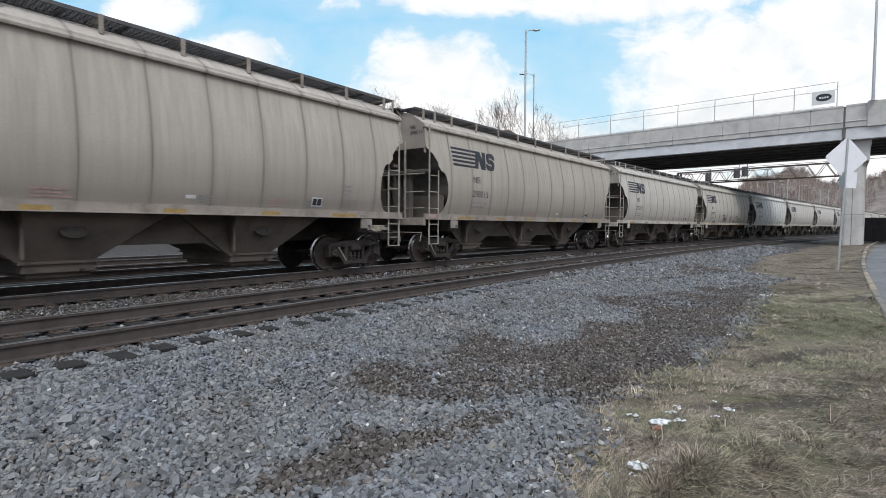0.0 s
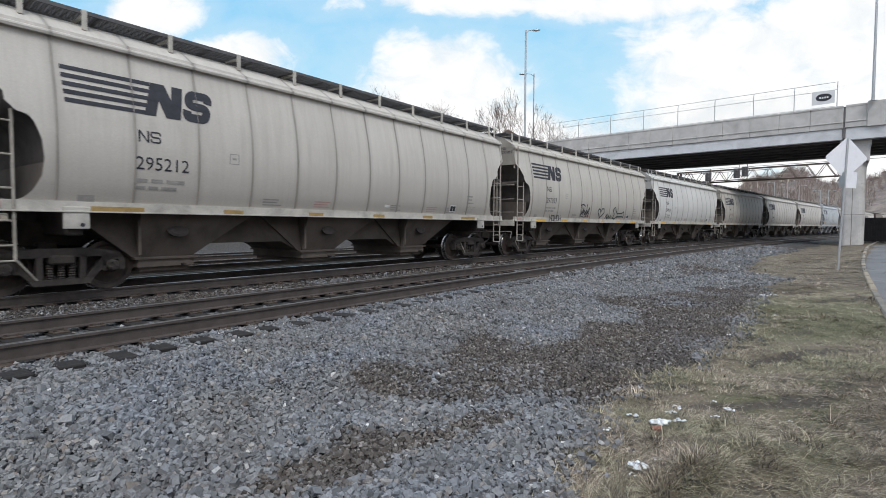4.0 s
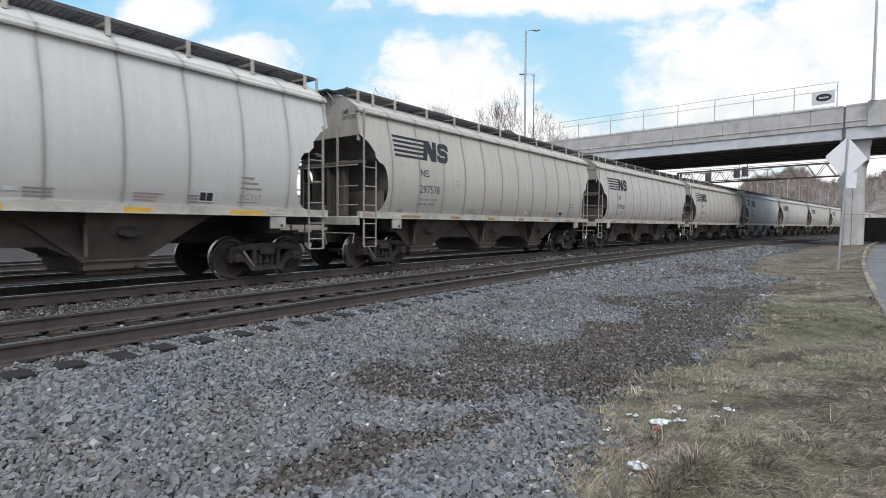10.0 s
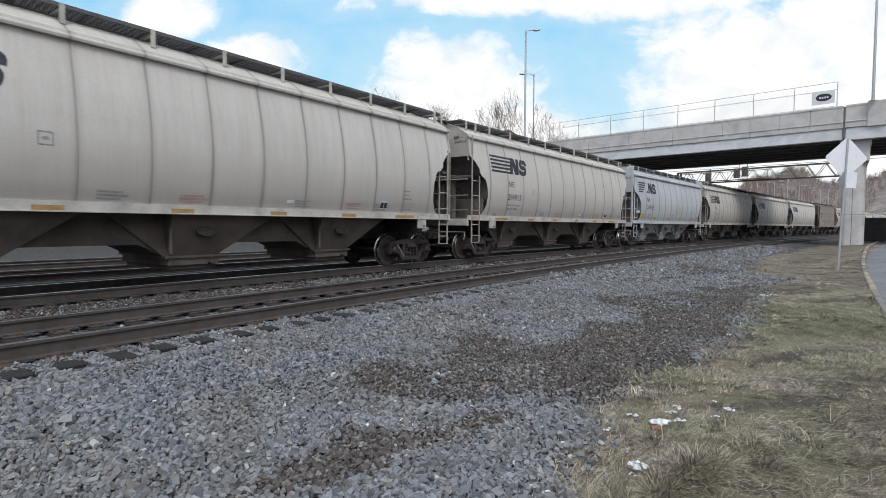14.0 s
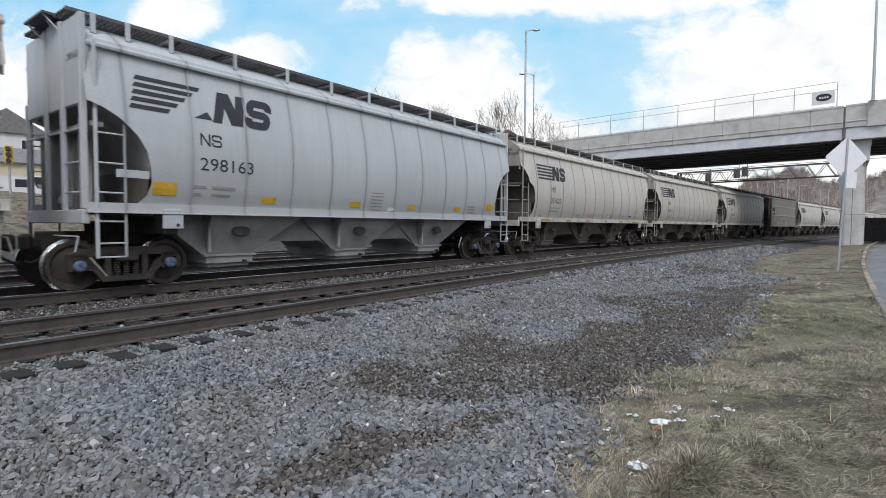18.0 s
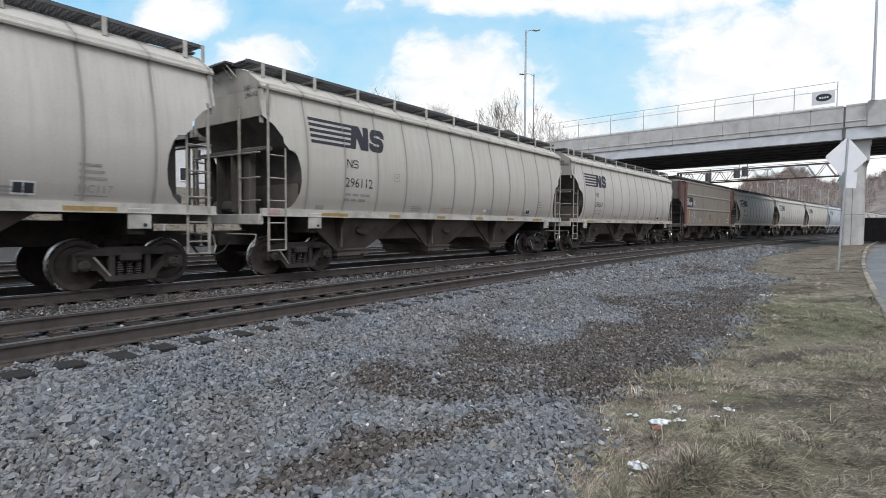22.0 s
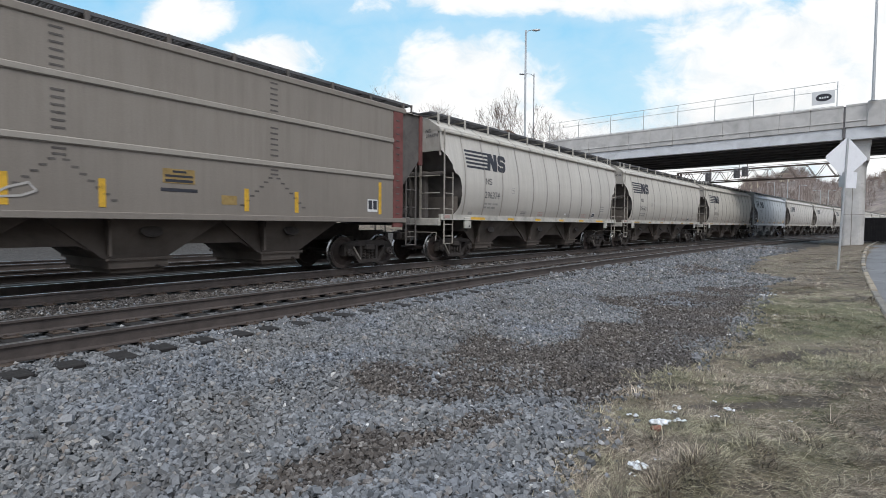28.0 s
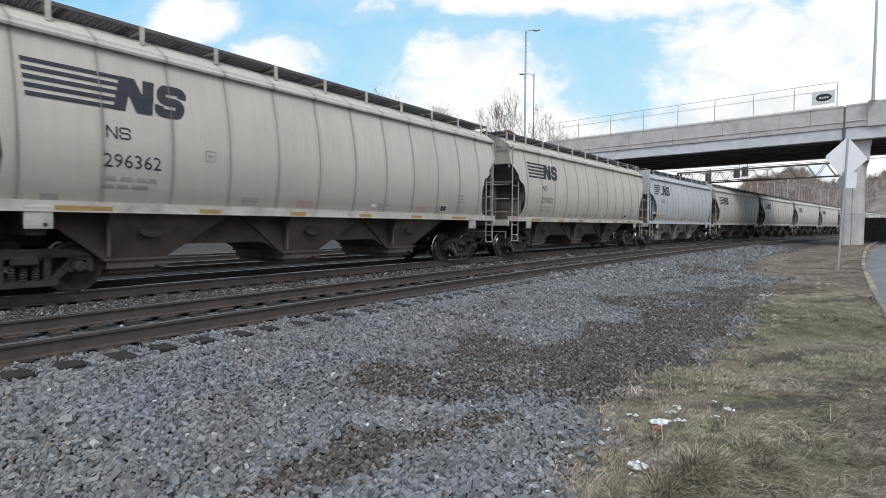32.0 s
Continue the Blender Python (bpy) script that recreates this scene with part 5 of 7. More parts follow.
def train():
    base = grey_car()
    rng = random.Random(9)
    for n in range(-6, 20):
        if n in COOL:
            car = cool_car("298163" if n == 2 else "")
        elif n in BROWN:
            car = brown_car("270649")
        else:
            car = copy_thing(base, Matrix.Identity(4))
            stencils(car, rng, NUMBERS.get(n, ""))
            striped_logo(car)
            reflectors(car, HALF, M_YELLOW if n in TAPE_NEW else M_YELLOWOLD)
            if n in DUSTY + CLEAN:
                if n in DUSTY:
                    car["label"] = "dusty brown-grey covered hopper car rolling on rails"
                for o in car.children_recursive:
                    for sl in o.material_slots:
                        swap = ({M_GREY: M_DUSTY, M_SILL: M_DUSTSILL} if n in DUSTY else {M_GREY: M_CLEAN}).get(sl.material)
                        if swap:
                            sl.link = "OBJECT"
                            sl.material = swap
            if n == -3:
                graffiti(car)
                car["label"] = "weathered grey covered hopper car with green graffiti along its side"
            elif n in TAPE_NEW:
                car["label"] = "cleaner pale grey covered hopper car with bright yellow reflectors"
        CARS[n] = car
    for o in (base, *base.children_recursive):
        bpy.data.objects.remove(o)


def travelled(t):
    """Metres that the train has gone since the start; it gathers a little speed."""
    knots = ((0, 6.80), (8, 6.824), (16, 6.951), (24, 7.032), (32, 7.119))
    ts = np.linspace(0, 32, 641)
    v = np.interp(ts, [k[0] for k in knots], [k[1] for k in knots])
    d = np.concatenate([[0], np.cumsum((v[1:] + v[:-1]) / 2 * 0.05)])
    return float(np.interp(t, ts, d))


def car_place(n):
    s = 94.79 + CAR_LEN * n + (0.12 if n == -4 else 0.0)
    if n >= 2:
        s -= 0.61 if n == 2 else 1.367
    if n >= 6:
        s -= -0.16 if n == 6 else 0.253
    if n >= 10:
        s -= 0.61 if n == 10 else 1.367
    return s


def car_rows(n):
    rows = []
    for i in range(0, 65):
        t = i / 2
        s = car_place(n) - travelled(t)
        x0, y0, _ = line(s - TRUCK_X)
        x1, y1, _ = line(s + TRUCK_X)
        th = math.atan2(y1 - y0, x1 - x0)
        rows.append((t, Matrix.Translation(((x0 + x1) / 2, (y0 + y1) / 2, 0)) @ Matrix.Rotation(th, 4, "Z") @ Matrix.Rotation(CANT, 4, "X")))
    return rows


def motions():
    walk(BACKDROP, [(0, pose(0, 0, 0, 0, 0, 0)), (16, pose(0, 0, 0, 0, 0, -1.85)), (32, pose(0, 0, 0, 0, 0, -3.7))])
    spin = []
    for i in range(0, 481):
        t = i / 15
        spin.append((t, -travelled(t) / WHEEL_R))
    turns = {sx: [(t, Matrix.Translation((sx * AXLE_X, 0, WHEEL_R)) @ Matrix.Rotation(a, 4, "Y")) for t, a in spin] for sx in (-1, 1)}
    for n, car in CARS.items():
        walk(car, car_rows(n))
        for o in car.children_recursive:
            if o.name.split(".")[0] == "wheelset":
                walk(o, turns[-1 if o.location.x < 0 else 1])


train()


# ---------------------------------------------------------------- road and kerb
ROAD_Y = (-12.0, 0.0, 7.46, 10.22, 14.47, 21.0, 33.7, 65.4, 120.0, 300.0)
ROAD_X = (-8.3, 0.95, 6.72, 8.76, 11.98, 17.0, 27.45, 55.5, 105.0, 275.0)


def kerb_x(y):
    return np.interp(y, ROAD_Y, ROAD_X)


def kerb_pt(q):
    """Point q metres along the kerb, and its heading."""
    ys = np.linspace(-12, 300, 3000)
    xs = kerb_x(ys)
    k = np.ones(61) / 61
    xs = np.convolve(np.pad(xs, 30, "edge"), k, "valid")
    d = np.concatenate([[0], np.cumsum(np.hypot(np.diff(xs), np.diff(ys)))])
    x, y = np.interp(q, d, xs), np.interp(q, d, ys)
    x2, y2 = np.interp(q + 0.3, d, xs), np.interp(q + 0.3, d, ys)
    return float(x), float(y), math.atan2(y2 - y, x2 - x)


def asphalt():
    m, nt, b = mat("worn_asphalt")
    v = coord(nt)
    big = noise_tex(nt, v, 0.35, 6, 0.6, 0.6)
    fine = noise_tex(nt, v, 70, 3, 0.7)
    col = ramp(nt, big, [(0.3, (0.13, 0.13, 0.135)), (0.6, (0.19, 0.19, 0.195)), (0.8, (0.24, 0.235, 0.23))])
    cr = node(nt, "ShaderNodeTexVoronoi", {"Vector": v, "Scale": 0.45})
    cr.feature = "DISTANCE_TO_EDGE"
    col = mixc(nt, ramp(nt, cr.outputs["Distance"], [(0.0, grey(0.8)), (0.012, grey(0))]), col, (0.05, 0.05, 0.05))
    col = mixc(nt, 0.5, col, ramp(nt, fine, [(0.3, grey(0.6)), (0.7, grey(1.25))]), "MULTIPLY")
    nt.links.new(col, b.inputs["Base Color"])
    b.inputs["Roughness"].default_value = 0.9
    bump(nt, b, fine, 0.5, 0.006)
    return m


M_ASPHALT = asphalt()
M_CONC = plain("stained_concrete", (0.56, 0.54, 0.52), 0.9, 0.0, 0.28, 0.7, bumpy=0.3, bump_d=0.01, grain=20)
M_FASCIA = plain("pale_concrete", (0.66, 0.67, 0.69), 0.88, 0.0, 0.22, 0.9, bumpy=0.25, bump_d=0.008, grain=20)
# underside shade put into the colour; the joint and signal heads share it
M_SOFFIT = plain("shade_dark_grey", (0.15, 0.142, 0.145), 0.9, 0.0, 0.3, 1.0)
M_GALV = plain("galvanised_steel", (0.50, 0.51, 0.52), 0.5, 0.6, 0.15, 4.0, bumpy=0.05)
M_SIGNBACK = plain("bare_aluminium_sign_back", (0.86, 0.86, 0.89), 0.5, 0.15, 0.08, 5.0, bumpy=0.03)
M_KERB = plain("kerb_stone", (0.215, 0.195, 0.17), 0.9, 0.0, 0.35, 3.0, bumpy=0.4, bump_d=0.01)
M_KERBY = plain("worn_yellow_kerb_paint", (0.31, 0.255, 0.185), 0.85, 0.0, 0.45, 4.0, dark=(0.25, 0.225, 0.195), bumpy=0.4, bump_d=0.01)
M_RUST = plain("rusty_dark_truss_steel", (0.10, 0.075, 0.062), 0.8, 0.2, 0.35, 2.0)
M_BARK = plain("grey_brown_bark", (0.13, 0.105, 0.09), 0.9, 0.0, 0.35, 5.0)
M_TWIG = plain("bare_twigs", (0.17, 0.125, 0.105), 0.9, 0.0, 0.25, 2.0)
# paler than the near twigs: distance haze mixed into the colour
M_FARTWIG = plain("haze_pale_twigs", (0.26, 0.205, 0.18), 0.95, 0.0, 0.3, 0.02)
M_BANNER = plain("white_banner_cloth", (0.75, 0.75, 0.76), 0.8, 0.0, 0.1, 4.0)
M_DARKMETAL = plain("dark_brown_ribbed_steel", (0.055, 0.048, 0.048), 0.7, 0.1, 0.3, 3.0)
M_POLEWOOD = plain("weathered_pole_wood", (0.16, 0.13, 0.105), 0.9, 0.0, 0.3, 5.0)
M_SNOW = plain("dirty_snow", (0.82, 0.84, 0.87), 0.7, 0.0, 0.15, 25.0, dark=(0.45, 0.44, 0.43), bumpy=0.5, bump_d=0.01)
M_BRICK = plain("broken_red_brick", (0.26, 0.12, 0.085), 0.9, 0.0, 0.3, 20.0, bumpy=0.4)
M_CREAM = plain("cream_stucco", (0.62, 0.54, 0.40), 0.9, 0.0, 0.12, 1.5)
M_SIDING = plain("white_siding", (0.66, 0.66, 0.66), 0.7, 0.0, 0.12, 1.5)
M_ROOF = plain("grey_shingles", (0.20, 0.19, 0.19), 0.9, 0.0, 0.3, 3.0, bumpy=0.5, bump_d=0.01)
M_ROOFB = plain("brown_shingles", (0.17, 0.12, 0.09), 0.9, 0.0, 0.3, 3.0, bumpy=0.5, bump_d=0.01)
M_PANE = plain("dark_window_glass", (0.035, 0.04, 0.05), 0.12, 0.0, 0.3, 2.0, bumpy=0.0)
M_SIGNALY = plain("yellow_signal_housing", (0.62, 0.38, 0.03), 0.5, 0.0, 0.15, 6.0)


def road():
    bm = B()
    rows = []
    for i in range(150):
        q = 2.0 * i
        x, y, th = kerb_pt(q)
        n = (math.sin(th), -math.cos(th))
        rows.append([bm.verts.new((x + n[0] * w, y + n[1] * w, road_z(x, y) + 0.02 * min(w, 3.5) / 3.5)) for w in (0.0, 3.5, 7.4)])
    for p, q in zip(rows, rows[1:]):
        for i in range(2):
            bm.faces.new((p[i], p[i + 1], q[i + 1], q[i]))
    bmesh.ops.recalc_face_normals(bm, faces=bm.faces[:])
    tagged(part("road", bm, M_ASPHALT), kind="structure")
    kerb = thing("kerb", "worn stone kerb with faded yellow paint between grass and road", "kerb", kind="structure")
    rng = random.Random(2)
    me = {}
    for mt in (M_KERB, M_KERBY):
        bm = box(B(), -0.745, 0.745, -0.15, 0.0, -0.30, 0.0, 0.025)
        o = bpy.data.meshes.new("kerb_stone")
        bm.to_mesh(o)
        bm.free()
        o.materials.append(mt)
        me[mt] = o
    for i in range(80):
        q = 1.5 * i + 6
        x, y, th = kerb_pt(q)
        ob = new("kerb_stone", me[M_KERBY if rng.random() < 0.38 else M_KERB])
        ob.parent = kerb
        ob.matrix_basis = Matrix.Translation((x, y, road_z(x, y) + 0.15 + rng.uniform(-0.012, 0.012))) @ Matrix.Rotation(th + rng.uniform(-0.01, 0.01), 4, "Z") @ pose(0, 0.15, 0, rng.uniform(-3, 3), rng.uniform(-0.5, 0.5))


def road_z(x, y):
    return -0.50 + 0.30 * float(smooth(np.float64(math.hypot(x, y)), 14, 48))


# ---------------------------------------------------------------- overpass
BR_A = Vector((31.34, 41.2, 0))
BR_D = Vector((-0.740, 0.672, 0)).normalized()
BR_N = Vector((0.672, 0.740, 0)).normalized()     # away from the camera
BR_M = Matrix.Translation(BR_A) @ Matrix.Rotation(math.atan2(BR_D.y, BR_D.x), 4, "Z")
# in the bridge's own space x runs over the tracks, -y is away from the camera


def overpass():
    br = thing("overpass", "concrete road overpass with parapet and dark girders", "bridge", kind="structure", m=BR_M)
    z0, z1, zt = 8.05, 8.95, 10.70
    rng = random.Random(5)

    def panel(x0, x1, dz=0.0):
        bm = box(B(), x0 + 0.008, x1 - 0.008, -0.30, 0.0, z1 + dz, zt + dz, 0.02)
        p = part("parapet_panel", bm, M_CONC, br)
        part("coping", box(B(), x0 + 0.008, x1 - 0.008, -0.34, 0.03, zt + dz - 0.16, zt + dz + 0.005, 0.02), M_CONC, p)
        part("drip_ledge", box(B(), x0 + 0.008, x1 - 0.008, -0.1, 0.05, z1 + dz + 0.42, z1 + dz + 0.50, 0.015), M_CONC, p)
    x = 0.06
    while x < 40:
        panel(x, x + 2.15)
        x += 2.15
    panel(-3.4, -0.06, 0.02)
    panel(-26, -3.4, 0.10)
    part("fascia_beam", box(B(), 0.08, 40, -0.55, -0.10, z0, z1, 0.03), M_FASCIA, br)
    part("fascia_beam", box(B(), -26, -0.08, -0.55, -0.10, z0 - 0.05, z1, 0.03), M_FASCIA, br)
    part("expansion_joint", box(B(), -0.07, 0.07, -0.5, -0.03, z0 + 0.1, zt - 0.1), M_SOFFIT, br)
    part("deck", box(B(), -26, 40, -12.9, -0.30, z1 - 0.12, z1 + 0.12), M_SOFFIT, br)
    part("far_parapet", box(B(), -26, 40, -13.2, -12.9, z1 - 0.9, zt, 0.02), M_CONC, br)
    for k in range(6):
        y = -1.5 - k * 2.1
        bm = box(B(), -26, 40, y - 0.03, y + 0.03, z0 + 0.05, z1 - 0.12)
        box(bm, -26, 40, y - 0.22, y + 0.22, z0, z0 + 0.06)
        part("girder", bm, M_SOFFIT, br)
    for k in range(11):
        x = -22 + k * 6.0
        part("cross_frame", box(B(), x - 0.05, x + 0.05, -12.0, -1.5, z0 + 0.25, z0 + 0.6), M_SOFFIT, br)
    part("pilaster", box(B(), -2.5, -1.4, -0.45, 0.10, z1 - 0.05, zt + 0.10, 0.03), M_CONC, br)
    # abutment beyond the tracks and its wing
    part("abutment", box(B(), 25, 40, -12.8, -0.4, -0.6, z1 - 0.2, 0.03), M_CONC, br)
    # fence on the parapet
    xs = [0.51, 3.36, 6.31, 9.38, 12.58, 15.82, 19.24, 22.82, 26.4]
    fence = thing("overpass_fence", "galvanised pipe fence with curved posts on the overpass parapet", "fence", m=BR_M)
    for x in xs:
        bm = rod(B(), (x, -0.16, zt), (x, -0.16, zt + 1.70), 0.035, seg=8)
        rod(bm, (x, -0.16, zt + 1.70), (x, -0.28, zt + 1.92), 0.033, seg=8)
        rod(bm, (x, -0.28, zt + 1.92), (x, -0.46, zt + 2.02), 0.03, seg=8)
        part("post", bm, M_GALV, fence)
    for za, ya in ((0.08, -0.16), (1.36, -0.16), (2.02, -0.46)):
        part("rail", rod(B(), (0.51, ya, zt + za), (26.4, ya, zt + za), 0.024, seg=6), M_GALV, fence)
    wire = B()
    for i in range(170):
        x = 0.5 + 25.0 * i / 170
        for dx in (0.62, -0.62):
            a = (x + 0.31, -0.165, zt + 0.08) if dx > 0 else (x + 0.31 + 0.62, -0.165, zt + 0.08)
            rod(wire, a, (a[0] + dx * 2.6, -0.165, zt + 1.70), 0.0022, seg=3, caps=False)
    tagged(part("chain_link", wire, M_GALV, fence), kind="stuff")
    ban = thing("banner", "white cloth banner with a dark oval emblem on the fence", "banner", m=BR_M)
    part("cloth", box(B(), 0.66, 2.16, -0.125, -0.115, zt + 0.32, zt + 1.36), M_BANNER, ban)
    part("emblem", lathe(B(), [(0.01, 0.0), (0.30, 0.0), (0.30, 0.004)], Matrix.Translation((1.38, -0.112, zt + 0.86)) @ Matrix.Scale(1.75, 4, (1, 0, 0)) @ Matrix.Rotation(-math.pi / 2, 4, "X"), 28), M_BLACK, ban)
    bl = B()
    for k in range(4):
        box(bl, 1.07 + k * 0.16, 1.18 + k * 0.16, -0.107, -0.104, zt + 0.78, zt + 0.92)
    part("emblem_bars", bl, M_BANNER, ban)


PIER_SKEW = 0.085     # the row of piers runs askew to the deck


def pier(dx, first):
    p = thing("bridge_pier", "round-cornered concrete pier under the overpass joint", "bridge pier", "piers of the overpass", "structure", m=BR_M @ pose(-0.62 + (0.0 if first else PIER_SKEW * 9.1), 0, 0))
    bm = B()
    y0, y1 = dx
    n = 10
    out = []
    hx, r = 0.74, 0.44
    for cx, cy, a0 in ((hx - r, y1 - r, 0), (-hx + r, y1 - r, 90), (-hx + r, y0 + r, 180), (hx - r, y0 + r, 270)):
        for k in range(n // 2 + 1):
            a = radians(a0 + 90 * k / (n // 2))
            out.append((cx + r * math.cos(a), cy + r * math.sin(a)))
    zs = (-0.7, 2.2, 2.22, 4.6, 4.62, 6.35)
    rings = []
    for i, z in enumerate(zs):
        k = 1.0
        rings.append([bm.verts.new((x * k, y, z)) for x, y in out])
    for a, b in zip(rings, rings[1:]):
        for i in range(len(out)):
            bm.faces.new((a[i], a[(i + 1) % len(out)], b[(i + 1) % len(out)], b[i]))
    bm.faces.new(rings[-1])
    part("column", bm, M_CONC, p)
    for z in (2.2, 4.6):
        part("form_joint", prism_ring(out, z, 0.012), M_KERB, p)
    part("form_seam", box(B(), -0.02, 0.02, y1 - 0.01, y1 + 0.008, -0.6, 6.35), M_KERB, p)
    return p


def prism_ring(out, z, h):
    bm = B()
    cx = sum(x for x, y in out) / len(out)
    cy = sum(y for x, y in out) / len(out)
    a = [bm.verts.new((cx + (x - cx) * 1.004, cy + (y - cy) * 1.004, z - h)) for x, y in out]
    b = [bm.verts.new((cx + (x - cx) * 1.004, cy + (y - cy) * 1.004, z + h)) for x, y in out]
    for i in range(len(out)):
        bm.faces.new((a[i], a[(i + 1) % len(out)], b[(i + 1) % len(out)], b[i]))
    return bm


def piers():
    for i, span in enumerate(((-2.5, -0.8), (-11.6, -9.9))):
        pier(span, i == 0)
    cap = thing("pier_cap", "concrete cap beam on the overpass piers", "cap beam", kind="structure", m=BR_M @ pose(-0.62, 0, 0))
    bm = prism(B(), [(-0.9, 6.35), (0.9, 6.35), (0.95, 8.03), (-0.95, 8.03)], -12.8, -0.62)
    bmesh.ops.bevel(bm, geom=bm.edges[:], offset=0.03, segments=1, affect="EDGES")
    shelf = box(B(), -1.0, 1.0, -12.8, -0.60, 7.55, 8.03, 0.03)
    for b2 in (bm, shelf):
        for v in b2.verts:
            v.co.x += -PIER_SKEW * (v.co.y + 1.65)
    part("beam", bm, M_CONC, cap)
    part("bearing_shelf", shelf, M_CONC, cap)


# ---------------------------------------------------------------- signs, lamps, poles
def diamond_sign():
    s = thing("warning_sign", "back of a diamond-shaped sign on a leaning steel post", "road sign", m=Matrix.Translation((14.31, 18.86, -0.35)) @ Matrix.Rotation(-0.05, 4, "Z") @ pose(0, 0, 0, 0, 2.4))
    part("post", box(B(), -0.035, 0.035, -0.02, 0.02, -0.3, 4.72, 0.008), M_GALV, s)
    d = B()
    r, e = 0.76, 0.05
    out = [(-r + e, -e), (-e, -r + e), (e, -r + e), (r - e, -e), (r - e, e), (e, r - e), (-e, r - e), (-r + e, e)]
    prism(d, [(x, z + 4.02) for x, z in out], 0.022, 0.028)
    bmesh.ops.recalc_face_normals(d, faces=d.faces[:])
    part("diamond_plate", d, M_SIGNBACK, s, "bare aluminium diamond plate")
    part("small_plate", box(B(), 0.02, 0.43, 0.024, 0.030, 2.95, 3.53, 0.004), M_SIGNBACK, s)
    part("side_plate", box(B(), -0.10, -0.09, -0.15, 0.15, 2.98, 3.50), M_GALV, s)
    for z in (3.55, 4.45):
        part("bolt", rod(B(), (0, -0.03, z), (0, 0.03, z), 0.018, seg=6), M_GALV, s)


def lamp_post(name, label, x, y, z0, z1, arm, reach, thick=0.11):
    l = thing(name, label, "street lamp", "street lamps", m=Matrix.Translation((x, y, z0)))
    h = z1 - z0
    part("pole", rod(B(), (0, 0, 0), (0, 0, h), thick, thick * 0.6, 10), M_GALV, l)
    c, s = math.cos(arm), math.sin(arm)
    bm = B()
    pts = [Vector((0, 0, h - 0.35)), Vector((c * reach * 0.4, s * reach * 0.4, h - 0.05)), Vector((c * reach, s * reach, h))]
    for a, b in zip(pts, pts[1:]):
        rod(bm, a, b, 0.04, seg=6)
    part("arm", bm, M_GALV, l)
    hd = B()
    bmesh.ops.create_uvsphere(hd, u_segments=12, v_segments=8, radius=1.0, matrix=Matrix.Translation((c * (reach + 0.35), s * (reach + 0.35), h - 0.06)) @ Matrix.Rotation(arm, 4, "Z") @ Matrix.Diagonal((0.45, 0.17, 0.13, 1)))
    part("lamp_head", hd, M_GALV, l)
    part("base_plate", box(B(), -0.2, 0.2, -0.2, 0.2, 0.0, 0.05, 0.01), M_GALV, l)


def lamps():
    lamp_post("street_lamp", "tall galvanised street lamp beside the overpass", 8.85, 57.2, 2.5, 22.3, -0.2, 0.75, 0.16)
    lamp_post("street_lamp", "slim galvanised street lamp behind the overpass", 11.96, 70.0, 4.0, 21.4, math.pi, 1.2, 0.13)
    lamp_post("street_lamp", "tall galvanised street lamp on the overpass parapet", 32.35, 39.75, 10.72, 21.5, 2.3, 1.5, 0.11)
    for px, ty in ((1383, 318), (1403, 312), (1424, 324), (1449, 334), (1472, 333)):
        x = (px - 784) / 923.2 * 150
        lamp_post("street_lamp", "white street lamp below the wooded hillside", x, 150 + px % 7, 2.5, 1.17 + (400 - ty) / 923 * 150, math.pi * (px % 2), 1.4, 0.13)


